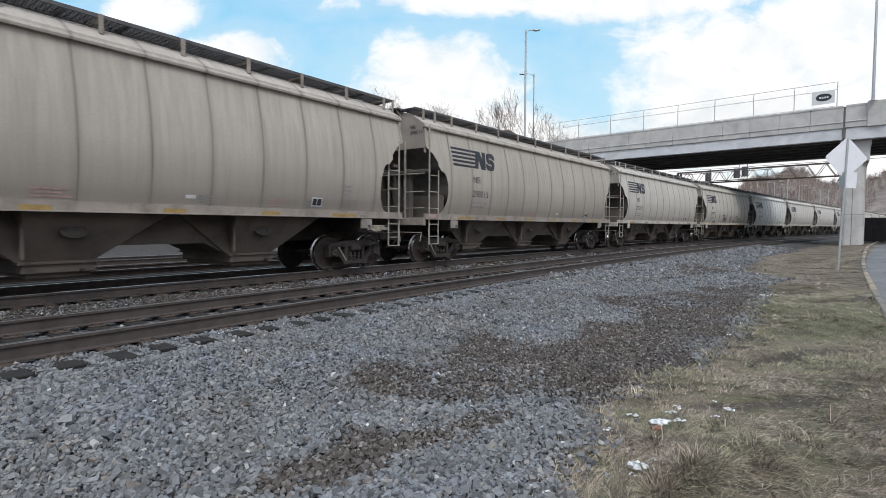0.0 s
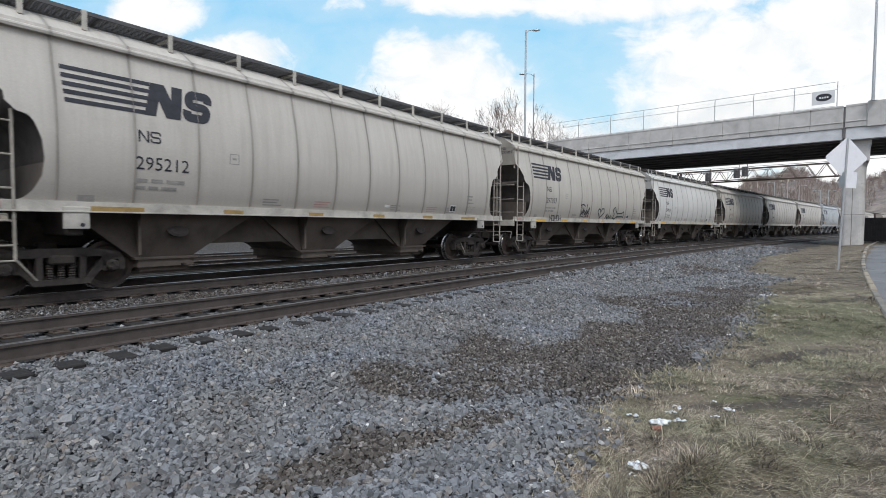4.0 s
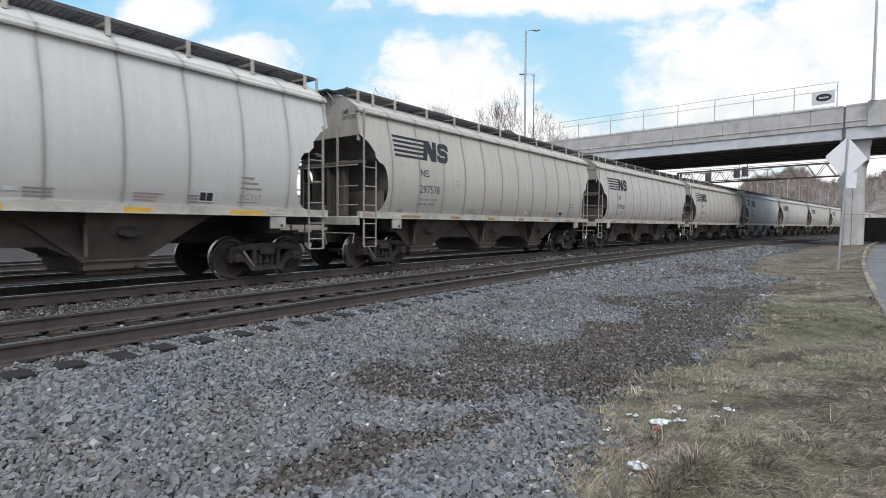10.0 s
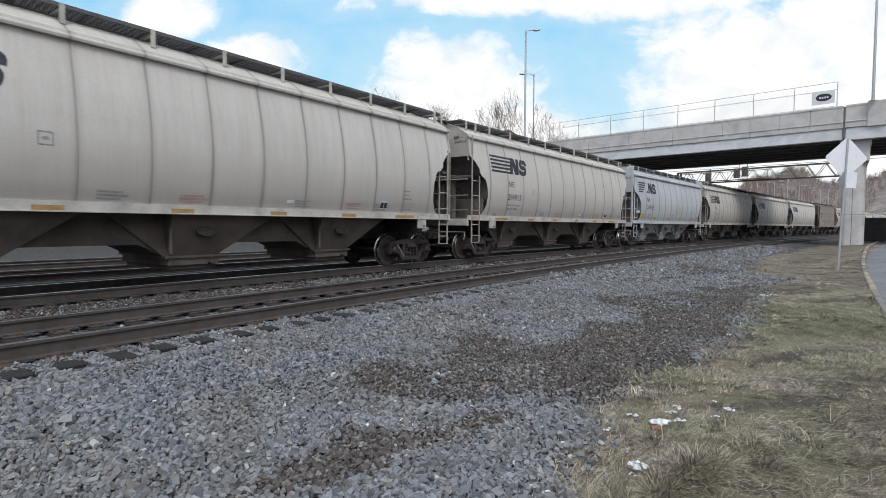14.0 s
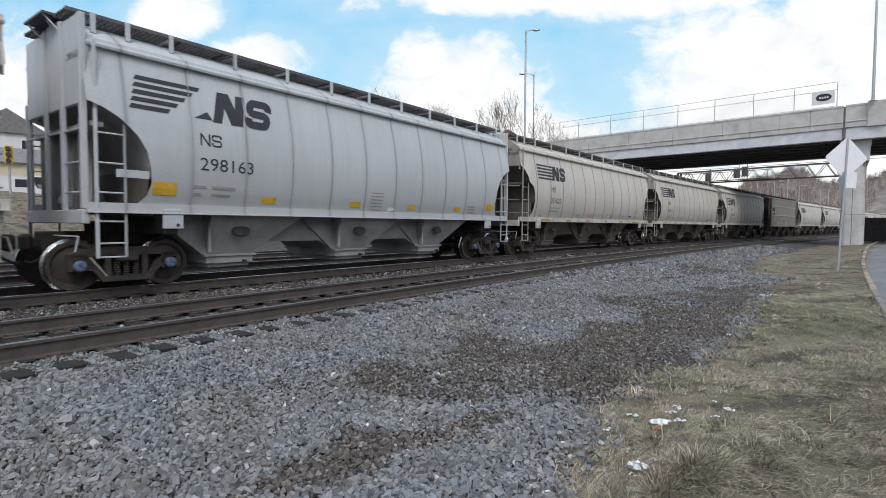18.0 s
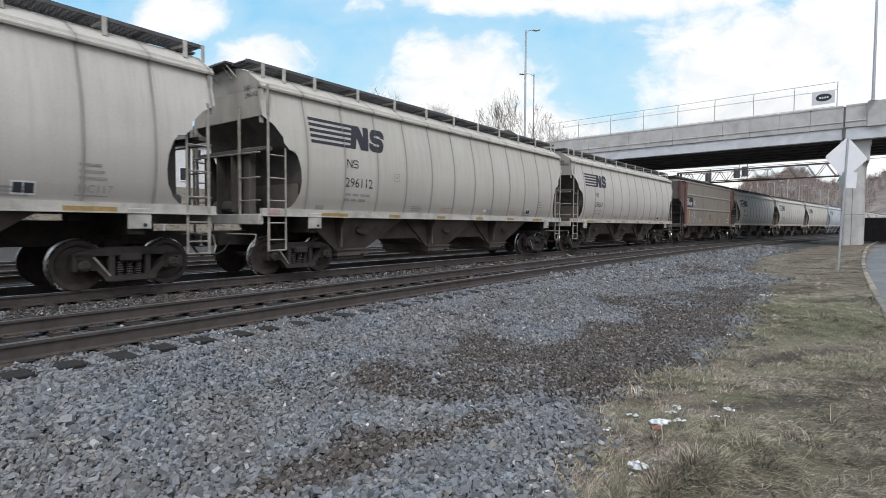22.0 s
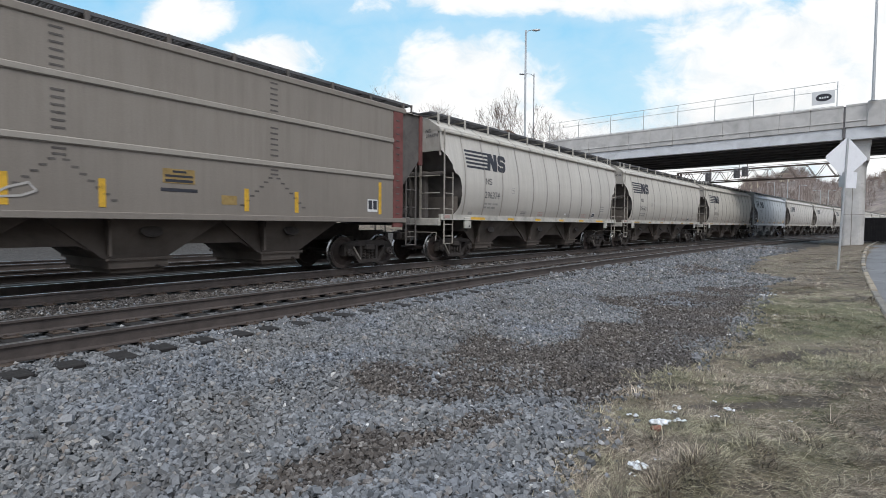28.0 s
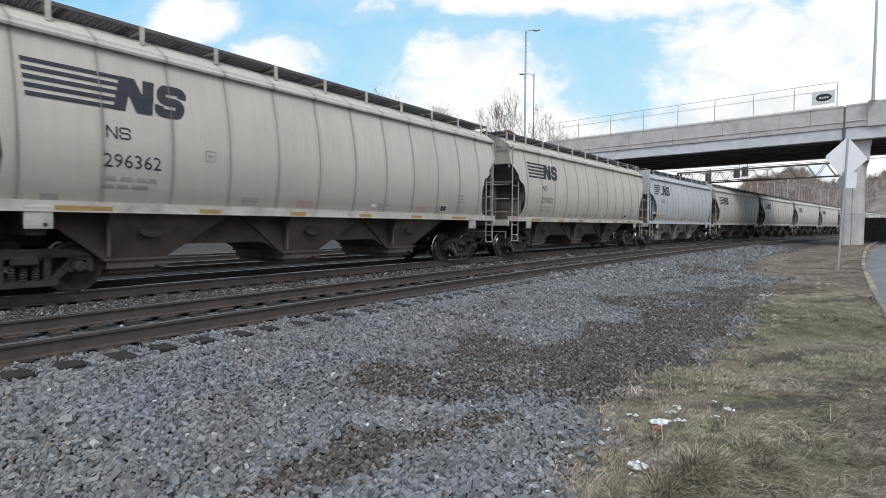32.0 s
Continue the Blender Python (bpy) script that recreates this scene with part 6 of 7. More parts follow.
def gantry():
    """Signal gantry over the tracks behind the overpass."""
    a, b = Vector((32.2, 70.8, 0)), Vector((46.0, 57.0, 0))
    d = b - a
    m = Matrix.Translation(a) @ Matrix.Rotation(math.atan2(d.y, d.x), 4, "Z")
    L = d.length
    g = thing("signal_gantry", "rusty steel lattice signal gantry spanning the tracks", "signal gantry", m=m)
    zb, zt = 6.95, 8.45
    for y in (-0.5, 0.5):
        for z in (zb, zt):
            part("chord", box(B(), -0.5, L - 0.7, y - 0.05, y + 0.05, z - 0.05, z + 0.05), M_RUST, g)
        n = 10
        for i in range(n):
            x0, x1 = (L - 0.8) * i / n, (L - 0.8) * (i + 1) / n
            for p, q in (((x0, y, zb), ((x0 + x1) / 2, y, zt)), (((x0 + x1) / 2, y, zt), (x1, y, zb))):
                part("lattice_bar", rod(B(), p, q, 0.036, seg=5), M_RUST, g)
    for x in (-0.3, L - 0.85):
        for y in (-0.5, 0.5):
            part("leg", box(B(), x - 0.12, x + 0.12, y - 0.10, y + 0.10, -0.5, zt, 0.01), M_RUST, g)
        for i in range(6):
            z0, z1 = 0.4 + i * 1.15, 1.55 + i * 1.15
            part("leg_brace", rod(B(), (x, -0.5 if i % 2 else 0.5, z0), (x, 0.5 if i % 2 else -0.5, z1), 0.04, seg=5), M_RUST, g)
    part("walkway", box(B(), -0.5, L * 0.55, -1.1, -0.5, zb + 0.1, zb + 0.16), M_RUST, g)
    part("walkway_rail", rod(B(), (-0.5, -1.1, zb + 1.15), (L * 0.55, -1.1, zb + 1.15), 0.035, seg=5), M_RUST, g)
    for i in range(6):
        x = -0.4 + i * L * 0.11
        part("walkway_post", rod(B(), (x, -1.1, zb + 0.1), (x, -1.1, zb + 1.15), 0.03, seg=5), M_RUST, g)
    for x, up in ((3.8, -0.25), (7.1, 0.0), (8.0, 0.15)):
        part("signal_bracket", rod(B(), (x + 0.2, -1.15, zb - 0.3), (x + 0.2, -1.15, zb + 1.9 + up), 0.045, seg=6), M_RUST, g)
        h = part("signal_head", box(B(), x - 0.36, x + 0.36, -1.40, -1.2, zb + 0.3 + up, zb + 1.5 + up, 0.05), M_SOFFIT, g)
        for k in range(3):
            part("lens_hood", rod(B(), (x, -1.45, zb + 0.5 + up + k * 0.38), (x, -1.65, zb + 0.5 + up + k * 0.38), 0.11, seg=10), M_SOFFIT, h)
    # cable drop across the gap to the right
    part("cable", rod(B(), (-20, 0.8, 8.9), (L + 6, 0.8, 8.7), 0.03, seg=4), M_RUST, g)


def roadside():
    c = thing("steel_container", "dark ribbed steel container on a concrete ledge", "container", m=Matrix.Translation((40.3, 48.8, -0.12)) @ Matrix.Rotation(-0.55, 4, "Z"))
    part("body", box(B(), -1.2, 1.2, -0.8, 0.8, 0.02, 2.02, 0.02), M_DARKMETAL, c)
    for i in range(12):
        part("rib", box(B(), -1.12 + i * 0.2, -1.05 + i * 0.2, -0.84, -0.79, 0.1, 1.95), M_DARKMETAL, c)
    part("lid", prism(B(), [(-1.25, 2.02), (1.25, 2.02), (0.9, 2.22), (-0.9, 2.22)], -0.85, 0.85), M_DARKMETAL, c)
    w = thing("low_wall", "low concrete retaining ledge beside the road", "wall", kind="structure", m=Matrix.Translation((40.3, 48.2, -0.5)) @ Matrix.Rotation(-0.55, 4, "Z"))
    part("ledge", box(B(), -1.9, 5.5, -0.7, 1.6, 0, 0.38, 0.03), M_CONC, w)
    u = thing("utility_pole", "weathered wooden utility pole beside the road", "utility pole", m=Matrix.Translation((41.4, 48.3, -0.45)))
    part("shaft", rod(B(), (0, 0, 0), (0, 0, 5.6), 0.12, 0.10, 10), M_POLEWOOD, u)
    part("meter_box", box(B(), -0.16, 0.16, -0.25, -0.1, 1.5, 1.95, 0.02), M_GALV, u)


# ---------------------------------------------------------------- trees
def bare_tree(name, x, y, z, h, seed, spread=0.55, label="bare deciduous tree with fine grey-brown twigs", slim=1.0):
    rng = random.Random(seed)
    t = thing(name, label, "tree", "bare trees", m=Matrix.Translation((x, y, z)))
    trunk, crown = B(), B()

    def grow(bm, p, d, length, r, depth):
        steps = 3 if depth < 2 else 2
        q = p
        for k in range(steps):
            d2 = (d + Vector((rng.uniform(-1, 1), rng.uniform(-1, 1), rng.uniform(-0.3, 0.6))) * 0.16).normalized()
            n = q + d2 * length / steps
            rod(bm, q, n, max(0.012, r * (1 - 0.22 * k)), max(0.009, r * (1 - 0.22 * (k + 1))), 5 if depth < 2 else 3, False)
            q, d = n, d2
            if depth and depth < 5 and rng.random() < 0.6:
                side = Vector((rng.uniform(-1, 1), rng.uniform(-1, 1), rng.uniform(0.1, 0.9))).normalized()
                grow(crown, q, (d * 0.6 + side).normalized(), length * 0.55, r * 0.45, depth + 1)
        if depth < 5:
            for _ in range(2 if depth > 2 else 3):
                side = Vector((rng.uniform(-1, 1), rng.uniform(-1, 1), rng.uniform(-0.15, 0.8))).normalized()
                grow(crown, q, (d * (1.1 - spread) + side * spread).normalized(), length * rng.uniform(0.55, 0.75), r * 0.52, depth + 1)
    grow(trunk, Vector((0, 0, -0.3)), Vector((0, 0, 1)), h * 0.40, h * 0.012 * slim, 0)
    for b2 in (trunk, crown):
        for v in b2.verts:
            v.co.x *= 0.82
            v.co.y *= 0.82
    part("trunk", trunk, M_BARK, t)
    part("crown", crown, M_TWIG, t)


def trees():
    for i, (px, top, dist, kind) in enumerate(((692, 168, 78, 0.55), (748, 166, 74, 0.55), (770, 172, 80, 0.6), (824, 196, 80, 0.65), (862, 172, 64, 0.42), (908, 176, 60, 0.4), (964, 206, 84, 0.6), (985, 203, 66, 0.6), (1029, 218, 60, 0.55))):
        x = (px - 784) / 923.2 * dist
        zt = 1.17 + (400 - top) / 923 * dist
        z0 = float(bank_z(np.array([x]), np.array([dist]))[0])
        bare_tree("bare_tree", x, dist, z0, (zt - z0) * 0.95, 30 + i, kind, slim=0.8 if kind < 0.5 else 1.0)


def bank_z(x, y):
    lat, at = lateral(x, y)
    return ground_z(x, y)


# ---------------------------------------------------------------- houses
def house(name, label, x, y, z, turn, w, d, h, roof_h, wall, roof, wins, gable=True):
    t = thing(name, label, "house", "houses", m=Matrix.Translation((x, y, z)) @ Matrix.Rotation(turn, 4, "Z"))
    part("wall", box(B(), -w / 2, w / 2, -d / 2, d / 2, -1.5, h, 0.02), wall, t)
    r = B()
    if gable:
        prism(r, [(-w / 2 - 0.35, h), (w / 2 + 0.35, h), (0, h + roof_h)], -d / 2 - 0.3, d / 2 + 0.3)
    else:
        m = Matrix.Rotation(math.pi / 2, 4, "Z")
        prism(r, [(-d / 2 - 0.35, h), (d / 2 + 0.35, h), (0, h + roof_h)], -w / 2 - 0.3, w / 2 + 0.3)
        bmesh.ops.transform(r, matrix=m, verts=r.verts[:])
    bmesh.ops.recalc_face_normals(r, faces=r.faces[:])
    part("roof", r, roof, t)
    for wx, wz, ww, wh in wins:
        win = part("window", box(B(), wx - ww / 2 - 0.08, wx + ww / 2 + 0.08, -d / 2 - 0.05, -d / 2 + 0.02, wz - 0.08, wz + wh + 0.08, 0.01), M_WHITE, t)
        part("pane", box(B(), wx - ww / 2, wx + ww / 2, -d / 2 - 0.06, -d / 2 - 0.045, wz, wz + wh), M_PANE, win)
        part("sill", box(B(), wx - ww / 2 - 0.15, wx + ww / 2 + 0.15, -d / 2 - 0.12, -d / 2, wz - 0.14, wz - 0.07), M_WHITE, win)


def houses():
    house("house", "cream stucco house with a grey shingle roof above the tracks", -36.5, 47.0, 3.2, 0.60, 11.0, 7.0, 3.1, 1.6, M_CREAM, M_ROOF, [(-3.2, 1.0, 0.7, 1.0), (3.3, 1.0, 0.6, 0.9), (0.2, 0.0, 0.9, 2.0)], False)
    house("house", "cream gabled house with a small window above the tracks", -29.2, 47.5, 3.0, 0.62, 4.6, 6.0, 3.4, 1.8, M_CREAM, M_ROOF, [(-0.6, 1.2, 0.6, 0.9)])
    house("house", "white siding house on the higher street", -49.5, 60.0, 5.5, 0.65, 7.0, 8.0, 5.6, 2.6, M_SIDING, M_ROOF, [(-1.8, 1.0, 0.8, 1.4), (1.6, 1.0, 0.8, 1.4), (-1.8, 3.6, 0.8, 1.3), (1.6, 3.6, 0.8, 1.3)])
    house("house", "white siding house on the higher street", -41.0, 63.0, 5.5, 0.55, 6.4, 8.0, 6.0, 2.8, M_SIDING, M_ROOFB, [(-1.5, 1.0, 0.8, 1.4), (1.5, 1.0, 0.8, 1.4), (-1.5, 3.7, 0.8, 1.3), (1.5, 3.7, 0.8, 1.3)])
    house("house", "white siding house on the higher street", -31.0, 66.0, 5.5, 0.45, 6.0, 8.0, 5.0, 2.6, M_SIDING, M_ROOF, [(-1.4, 1.0, 0.8, 1.4), (1.4, 1.0, 0.8, 1.4), (0, 3.4, 0.8, 1.2)])
    house("house", "brown-roofed house among bare trees", 10.6, 84.0, 6.0, -0.2, 5.0, 6.0, 8.2, 1.9, M_SIDING, M_ROOFB, [(-1.2, 5.0, 0.8, 1.2), (1.2, 5.0, 0.8, 1.2)])
    for x, y, z, t in ((-24.8, 30.0, 5.0, 0.6), (-16.0, 30.0, 4.3, 0.4), (-18.4, 29.6, 4.2, 0.4)):
        s = thing("traffic_signal", "yellow traffic signal on a steel pole beyond the tracks", "traffic signal", "traffic signals", m=Matrix.Translation((x, y, -0.3)) @ Matrix.Rotation(t, 4, "Z"))
        part("pole", rod(B(), (0, 0, 0), (0, 0, z + 0.9), 0.07, 0.06, 8), M_GALV, s)
        hd = part("housing", box(B(), -0.18, 0.18, -0.34, -0.06, z - 0.1, z + 0.95, 0.03), M_SIGNALY, s)
        for k in range(3):
            part("visor", rod(B(), (0, -0.34, z + 0.1 + k * 0.33), (0, -0.52, z + 0.1 + k * 0.33), 0.12, seg=10), M_BLACK, hd)
    van()


def van():
    v = thing("delivery_van", "pale green-white van parked on the street beyond the tracks", "van", m=Matrix.Translation((-33.5, 40.5, 2.9)) @ Matrix.Rotation(0.6, 4, "Z"))
    part("body", prism(B(), [(-2.3, 0.35), (2.3, 0.35), (2.3, 0.95), (1.75, 1.1), (1.3, 1.95), (-2.25, 2.0)], -0.9, 0.9), M_SIDING, v)
    part("windscreen", prism(B(), [(1.74, 1.13), (1.80, 1.15), (1.40, 1.90), (1.34, 1.88)], -0.8, 0.8), M_PANE, v)
    part("side_window", box(B(), 0.4, 1.25, -0.915, -0.895, 1.15, 1.75), M_PANE, v)
    for x in (-1.5, 1.5):
        for y in (-0.9, 0.7):
            w = part("wheel", rod(B(), (x, y, 0.33), (x, y + 0.2, 0.33), 0.33, seg=18), M_PIPE, v)
            part("rim", rod(B(), (x, y - 0.01, 0.33), (x, y + 0.21, 0.33), 0.19, seg=14), M_GALV, w)


# ---------------------------------------------------------------- wooded hill
def hill_material():
    m, nt, b = mat("leafless_hillside")
    v = coord(nt)
    a = noise_tex(nt, v, 0.02, 6, 0.65, 0.6)
    f = noise_tex(nt, v, 0.35, 5, 0.7)
    col = ramp(nt, a, [(0.3, (0.19, 0.155, 0.14)), (0.5, (0.27, 0.22, 0.195)), (0.66, (0.30, 0.26, 0.21)), (0.8, (0.23, 0.205, 0.19))])
    clumps = noise_tex(nt, v, 0.09, 6, 0.75, 0.4)
    col = mixc(nt, 0.9, col, ramp(nt, clumps, [(0.34, grey(0.3)), (0.5, grey(0.8)), (0.66, grey(1.25))]), "MULTIPLY")
    col = mixc(nt, 0.7, col, ramp(nt, f, [(0.3, grey(0.5)), (0.7, grey(1.2))]), "MULTIPLY")
    nt.links.new(col, b.inputs["Base Color"])
    b.inputs["Roughness"].default_value = 0.95
    bump(nt, b, f, 0.8, 1.2)
    return m


M_HILL = hill_material()


def hill_z(x, y):
    r = np.hypot(x, y)
    az = np.degrees(np.arctan2(x, y))
    top = 23 + 4 * np.sin(az * 0.21 + 0.6) + 4 * np.sin(az * 0.63) + 2 * np.sin(az * 1.7)
    # past 65 degrees, out of view, raised only to block low sky light
    top = top * (0.45 + 0.55 * smooth(az, 8, 27)) + 3 * smooth(az, 28, 34) + 5 * smooth(az, 37, 42) + 75 * smooth(np.abs(az), 65, 100)
    return -3 + (top + 3) * smooth(r, 190, 430) + 1.2 * np.sin(x * 0.09) * np.sin(y * 0.08)


def hillside():
    # full circle: the unseen part is added to cut light from the low sky
    az = np.radians(np.linspace(-180, 180, 120))
    rr = np.linspace(180, 620, 40)
    A, R = np.meshgrid(az, rr)
    X, Y = R * np.sin(A), R * np.cos(A)
    Z = hill_z(X, Y) - 0.6 * smooth(R, 430, 620) * 10
    me = bpy.data.meshes.new("hillside")
    i = np.arange(39)[:, None] * 120 + np.arange(119)
    f = np.stack([i, i + 1, i + 121, i + 120], -1).reshape(-1, 4)
    me.from_pydata(np.stack([X, Y, Z], -1).reshape(-1, 3).tolist(), [], f.tolist())
    me.polygons.foreach_set("use_smooth", [True] * len(me.polygons))
    me.materials.append(M_HILL)
    tagged(new("hillside", me), kind="structure")
    # leafless woods: trunks and fans of twigs
    rng = np.random.default_rng(3)
    n = 6800
    a = np.radians(rng.uniform(18, 52, n))
    r = np.sqrt(rng.uniform(150 ** 2, 560 ** 2, n))
    x, y = r * np.sin(a), r * np.cos(a)
    lat, _ = lateral(x, y)
    keep = (lat < -12) | (lat > 40)
    x, y, r = x[keep], y[keep], r[keep]
    z = np.where(r > 185, hill_z(x, y), -0.5)
    h = rng.uniform(5, 9.5, len(x))
    V, F = [], []
    for xi, yi, zi, hi in zip(x, y, z, h):
        rx, ry = yi / math.hypot(xi, yi), -xi / math.hypot(xi, yi)
        base = len(V)
        for k in range(13):
            if k == 0:
                p, q, w = (0, 0), (rng.uniform(-0.4, 0.4), 0.7), 0.16
            else:
                s = rng.uniform(0.25, 0.7)
                p = (rng.uniform(-0.15, 0.15), s)
                q = (p[0] * hi * 0.1 + rng.uniform(-2.6, 2.6), min(1.0, s + rng.uniform(0.15, 0.4)))
                w = 0.07
            d = rng.uniform(-1.5, 1.5)
            ax, az_, bx, bz = p[0], zi + p[1] * hi, q[0], zi + q[1] * hi
            V.append((xi + rx * (ax - w), yi + ry * (ax - w), az_))
            V.append((xi + rx * (ax + w), yi + ry * (ax + w), az_))
            V.append((xi + rx * bx + d * ry, yi + ry * bx - d * rx, bz))
            F.append((base + 3 * k, base + 3 * k + 1, base + 3 * k + 2))
    me = bpy.data.meshes.new("far_woods")
    me.from_pydata(V, [], F)
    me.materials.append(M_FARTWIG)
    tagged(new("far_woods", me), "leafless grey-brown woods on the far hillside", "woods", kind="stuff")
    hr = random.Random(12)
    spots = ((24.5, 400), (27, 430), (28.6, 390), (30.5, 420), (33, 400), (36.4, 420), (37.6, 400), (38.6, 430), (39.5, 390), (40.4, 420), (41.5, 400))
    for az_, r in spots:
        x, y = r * math.sin(radians(az_)), r * math.cos(radians(az_))
        house("hillside_house", "small pale house among the woods on the hill", x, y, float(hill_z(np.array(x), np.array(y))), -radians(az_) + hr.uniform(-0.4, 0.4), hr.uniform(5, 9), 6, hr.uniform(2.6, 4), 1.8, hr.choice((M_SIDING, M_SIDING, M_CREAM)), hr.choice((M_ROOF, M_ROOFB)), [(-2, 1.2, 1.2, 1.4), (2, 1.2, 1.2, 1.4)], hr.random() < 0.4)


road()
overpass()
piers()
diamond_sign()
lamps()
gantry()
roadside()
trees()
houses()
hillside()


# ---------------------------------------------------------------- loose stones, grass and small litter
def stone_material(name, stops, patch):
    m, nt, b = mat(name)
    isl = node(nt, "ShaderNodeNewGeometry").outputs["Random Per Island"]
    v = coord(nt)
    col = ramp(nt, isl, stops)
    fine = noise_tex(nt, v, 60, 4, 0.65)
    big = noise_tex(nt, v, 1.1, 4, 0.6, 0.4)
    col = mixc(nt, 0.55, col, ramp(nt, fine, [(0.3, grey(0.55)), (0.7, grey(1.25))]), "MULTIPLY")
    hue = noise_tex(nt, v, 0.7, 3, 0.55, 0.6)
    col = mixc(nt, 1.0, col, ramp(nt, hue, [(0.38, (1.03, 1.0, 0.96)), (0.52, (1.0, 1.0, 1.0)), (0.66, (0.98, 1.01, 1.06))]), "MULTIPLY")
    col = mixc(nt, math_n(nt, "MULTIPLY", ramp(nt, big, [(0.48, grey(0)), (0.72, grey(1))]), patch), col, (0.085, 0.072, 0.062))
    nt.links.new(col, b.inputs["Base Color"])
    b.inputs["Roughness"].default_value = 0.88
    bump(nt, b, fine, 0.6, 0.006)
    return m


M_BALLAST = stone_material("grey_ballast_stone", [(0.0, (0.09, 0.094, 0.10)), (0.3, (0.165, 0.171, 0.18)), (0.65, (0.215, 0.222, 0.234)), (0.90, (0.265, 0.272, 0.284)), (0.93, (0.19, 0.165, 0.148)), (0.99, (0.31, 0.30, 0.29)), (1.0, (0.62, 0.615, 0.61))], 0.5)
M_SOILED = stone_material("soiled_stone", [(0.0, (0.05, 0.042, 0.038)), (0.5, (0.108, 0.095, 0.087)), (0.9, (0.165, 0.149, 0.139)), (1.0, (0.32, 0.30, 0.285))], 0.3)


def stones(name, label, pts, sizes, material, seed):
    """One mesh of loose angular stones at the given places."""
    rng = np.random.default_rng(seed)
    six = np.array([(1, 0, 0), (-1, 0, 0), (0, 1, 0), (0, -1, 0), (0, 0, 1), (0, 0, -1)]) * 1.15
    tri6 = np.array([(0, 2, 4), (2, 1, 4), (1, 3, 4), (3, 0, 4), (2, 0, 5), (1, 2, 5), (3, 1, 5), (0, 3, 5)])
    eight = np.array([(x, y, z) for z in (-1, 1) for y in (-1, 1) for x in (-1, 1)]) * 0.72
    tri8 = np.array([(0, 2, 3), (0, 3, 1), (4, 5, 7), (4, 7, 6), (0, 1, 5), (0, 5, 4), (2, 6, 7), (2, 7, 3), (0, 4, 6), (0, 6, 2), (1, 3, 7), (1, 7, 5)])
    near = pts[:, 1] < 4.6
    cos, fs, base = [], [], 0
    for shape, tri, sel, shear in ((eight, tri8, near, 0.18), (six, tri6, ~near, 0.34)):
        p, r = pts[sel], sizes[sel]
        n, m = len(p), len(shape)
        if not n:
            continue
        sc = r[:, None, None] * rng.uniform(0.75, 1.3, (n, 1, 3)) * np.array([1.25, 0.95, 0.98])
        v = (shape[None] * rng.uniform(0.74, 1.12, (n, m, 3)) + rng.uniform(-shear, shear, (n, m, 3))) * sc
        for i, j, sd in ((1, 2, 0.6), (0, 2, 0.6), (0, 1, 9.0)):
            a = rng.normal(0, sd, n)[:, None]
            u, w = v[..., i].copy(), v[..., j].copy()
            v[..., i], v[..., j] = u * np.cos(a) - w * np.sin(a), u * np.sin(a) + w * np.cos(a)
        cos.append((v + p[:, None, :]).reshape(-1, 3))
        fs.append((tri[None] + base + m * np.arange(n)[:, None, None]).reshape(-1, 3))
        base += n * m
    co, f = np.concatenate(cos), np.concatenate(fs)
    me = bpy.data.meshes.new(name)
    me.vertices.add(len(co))
    me.vertices.foreach_set("co", co.reshape(-1).astype(np.float32))
    me.loops.add(len(f) * 3)
    me.loops.foreach_set("vertex_index", f.reshape(-1).astype(np.int32))
    me.polygons.add(len(f))
    me.polygons.foreach_set("loop_start", (np.arange(len(f)) * 3).astype(np.int32))
    me.update(calc_edges=True)
    me.polygons.foreach_set("use_smooth", [False] * len(me.polygons))
    me.materials.append(material)
    return tagged(new(name, me), label, "gravel", kind="stuff")


def scatter(rng, x0, x1, y0, y1, density):
    n = int((x1 - x0) * (y1 - y0) * density)
    return rng.uniform(x0, x1, n), rng.uniform(y0, y1, n)


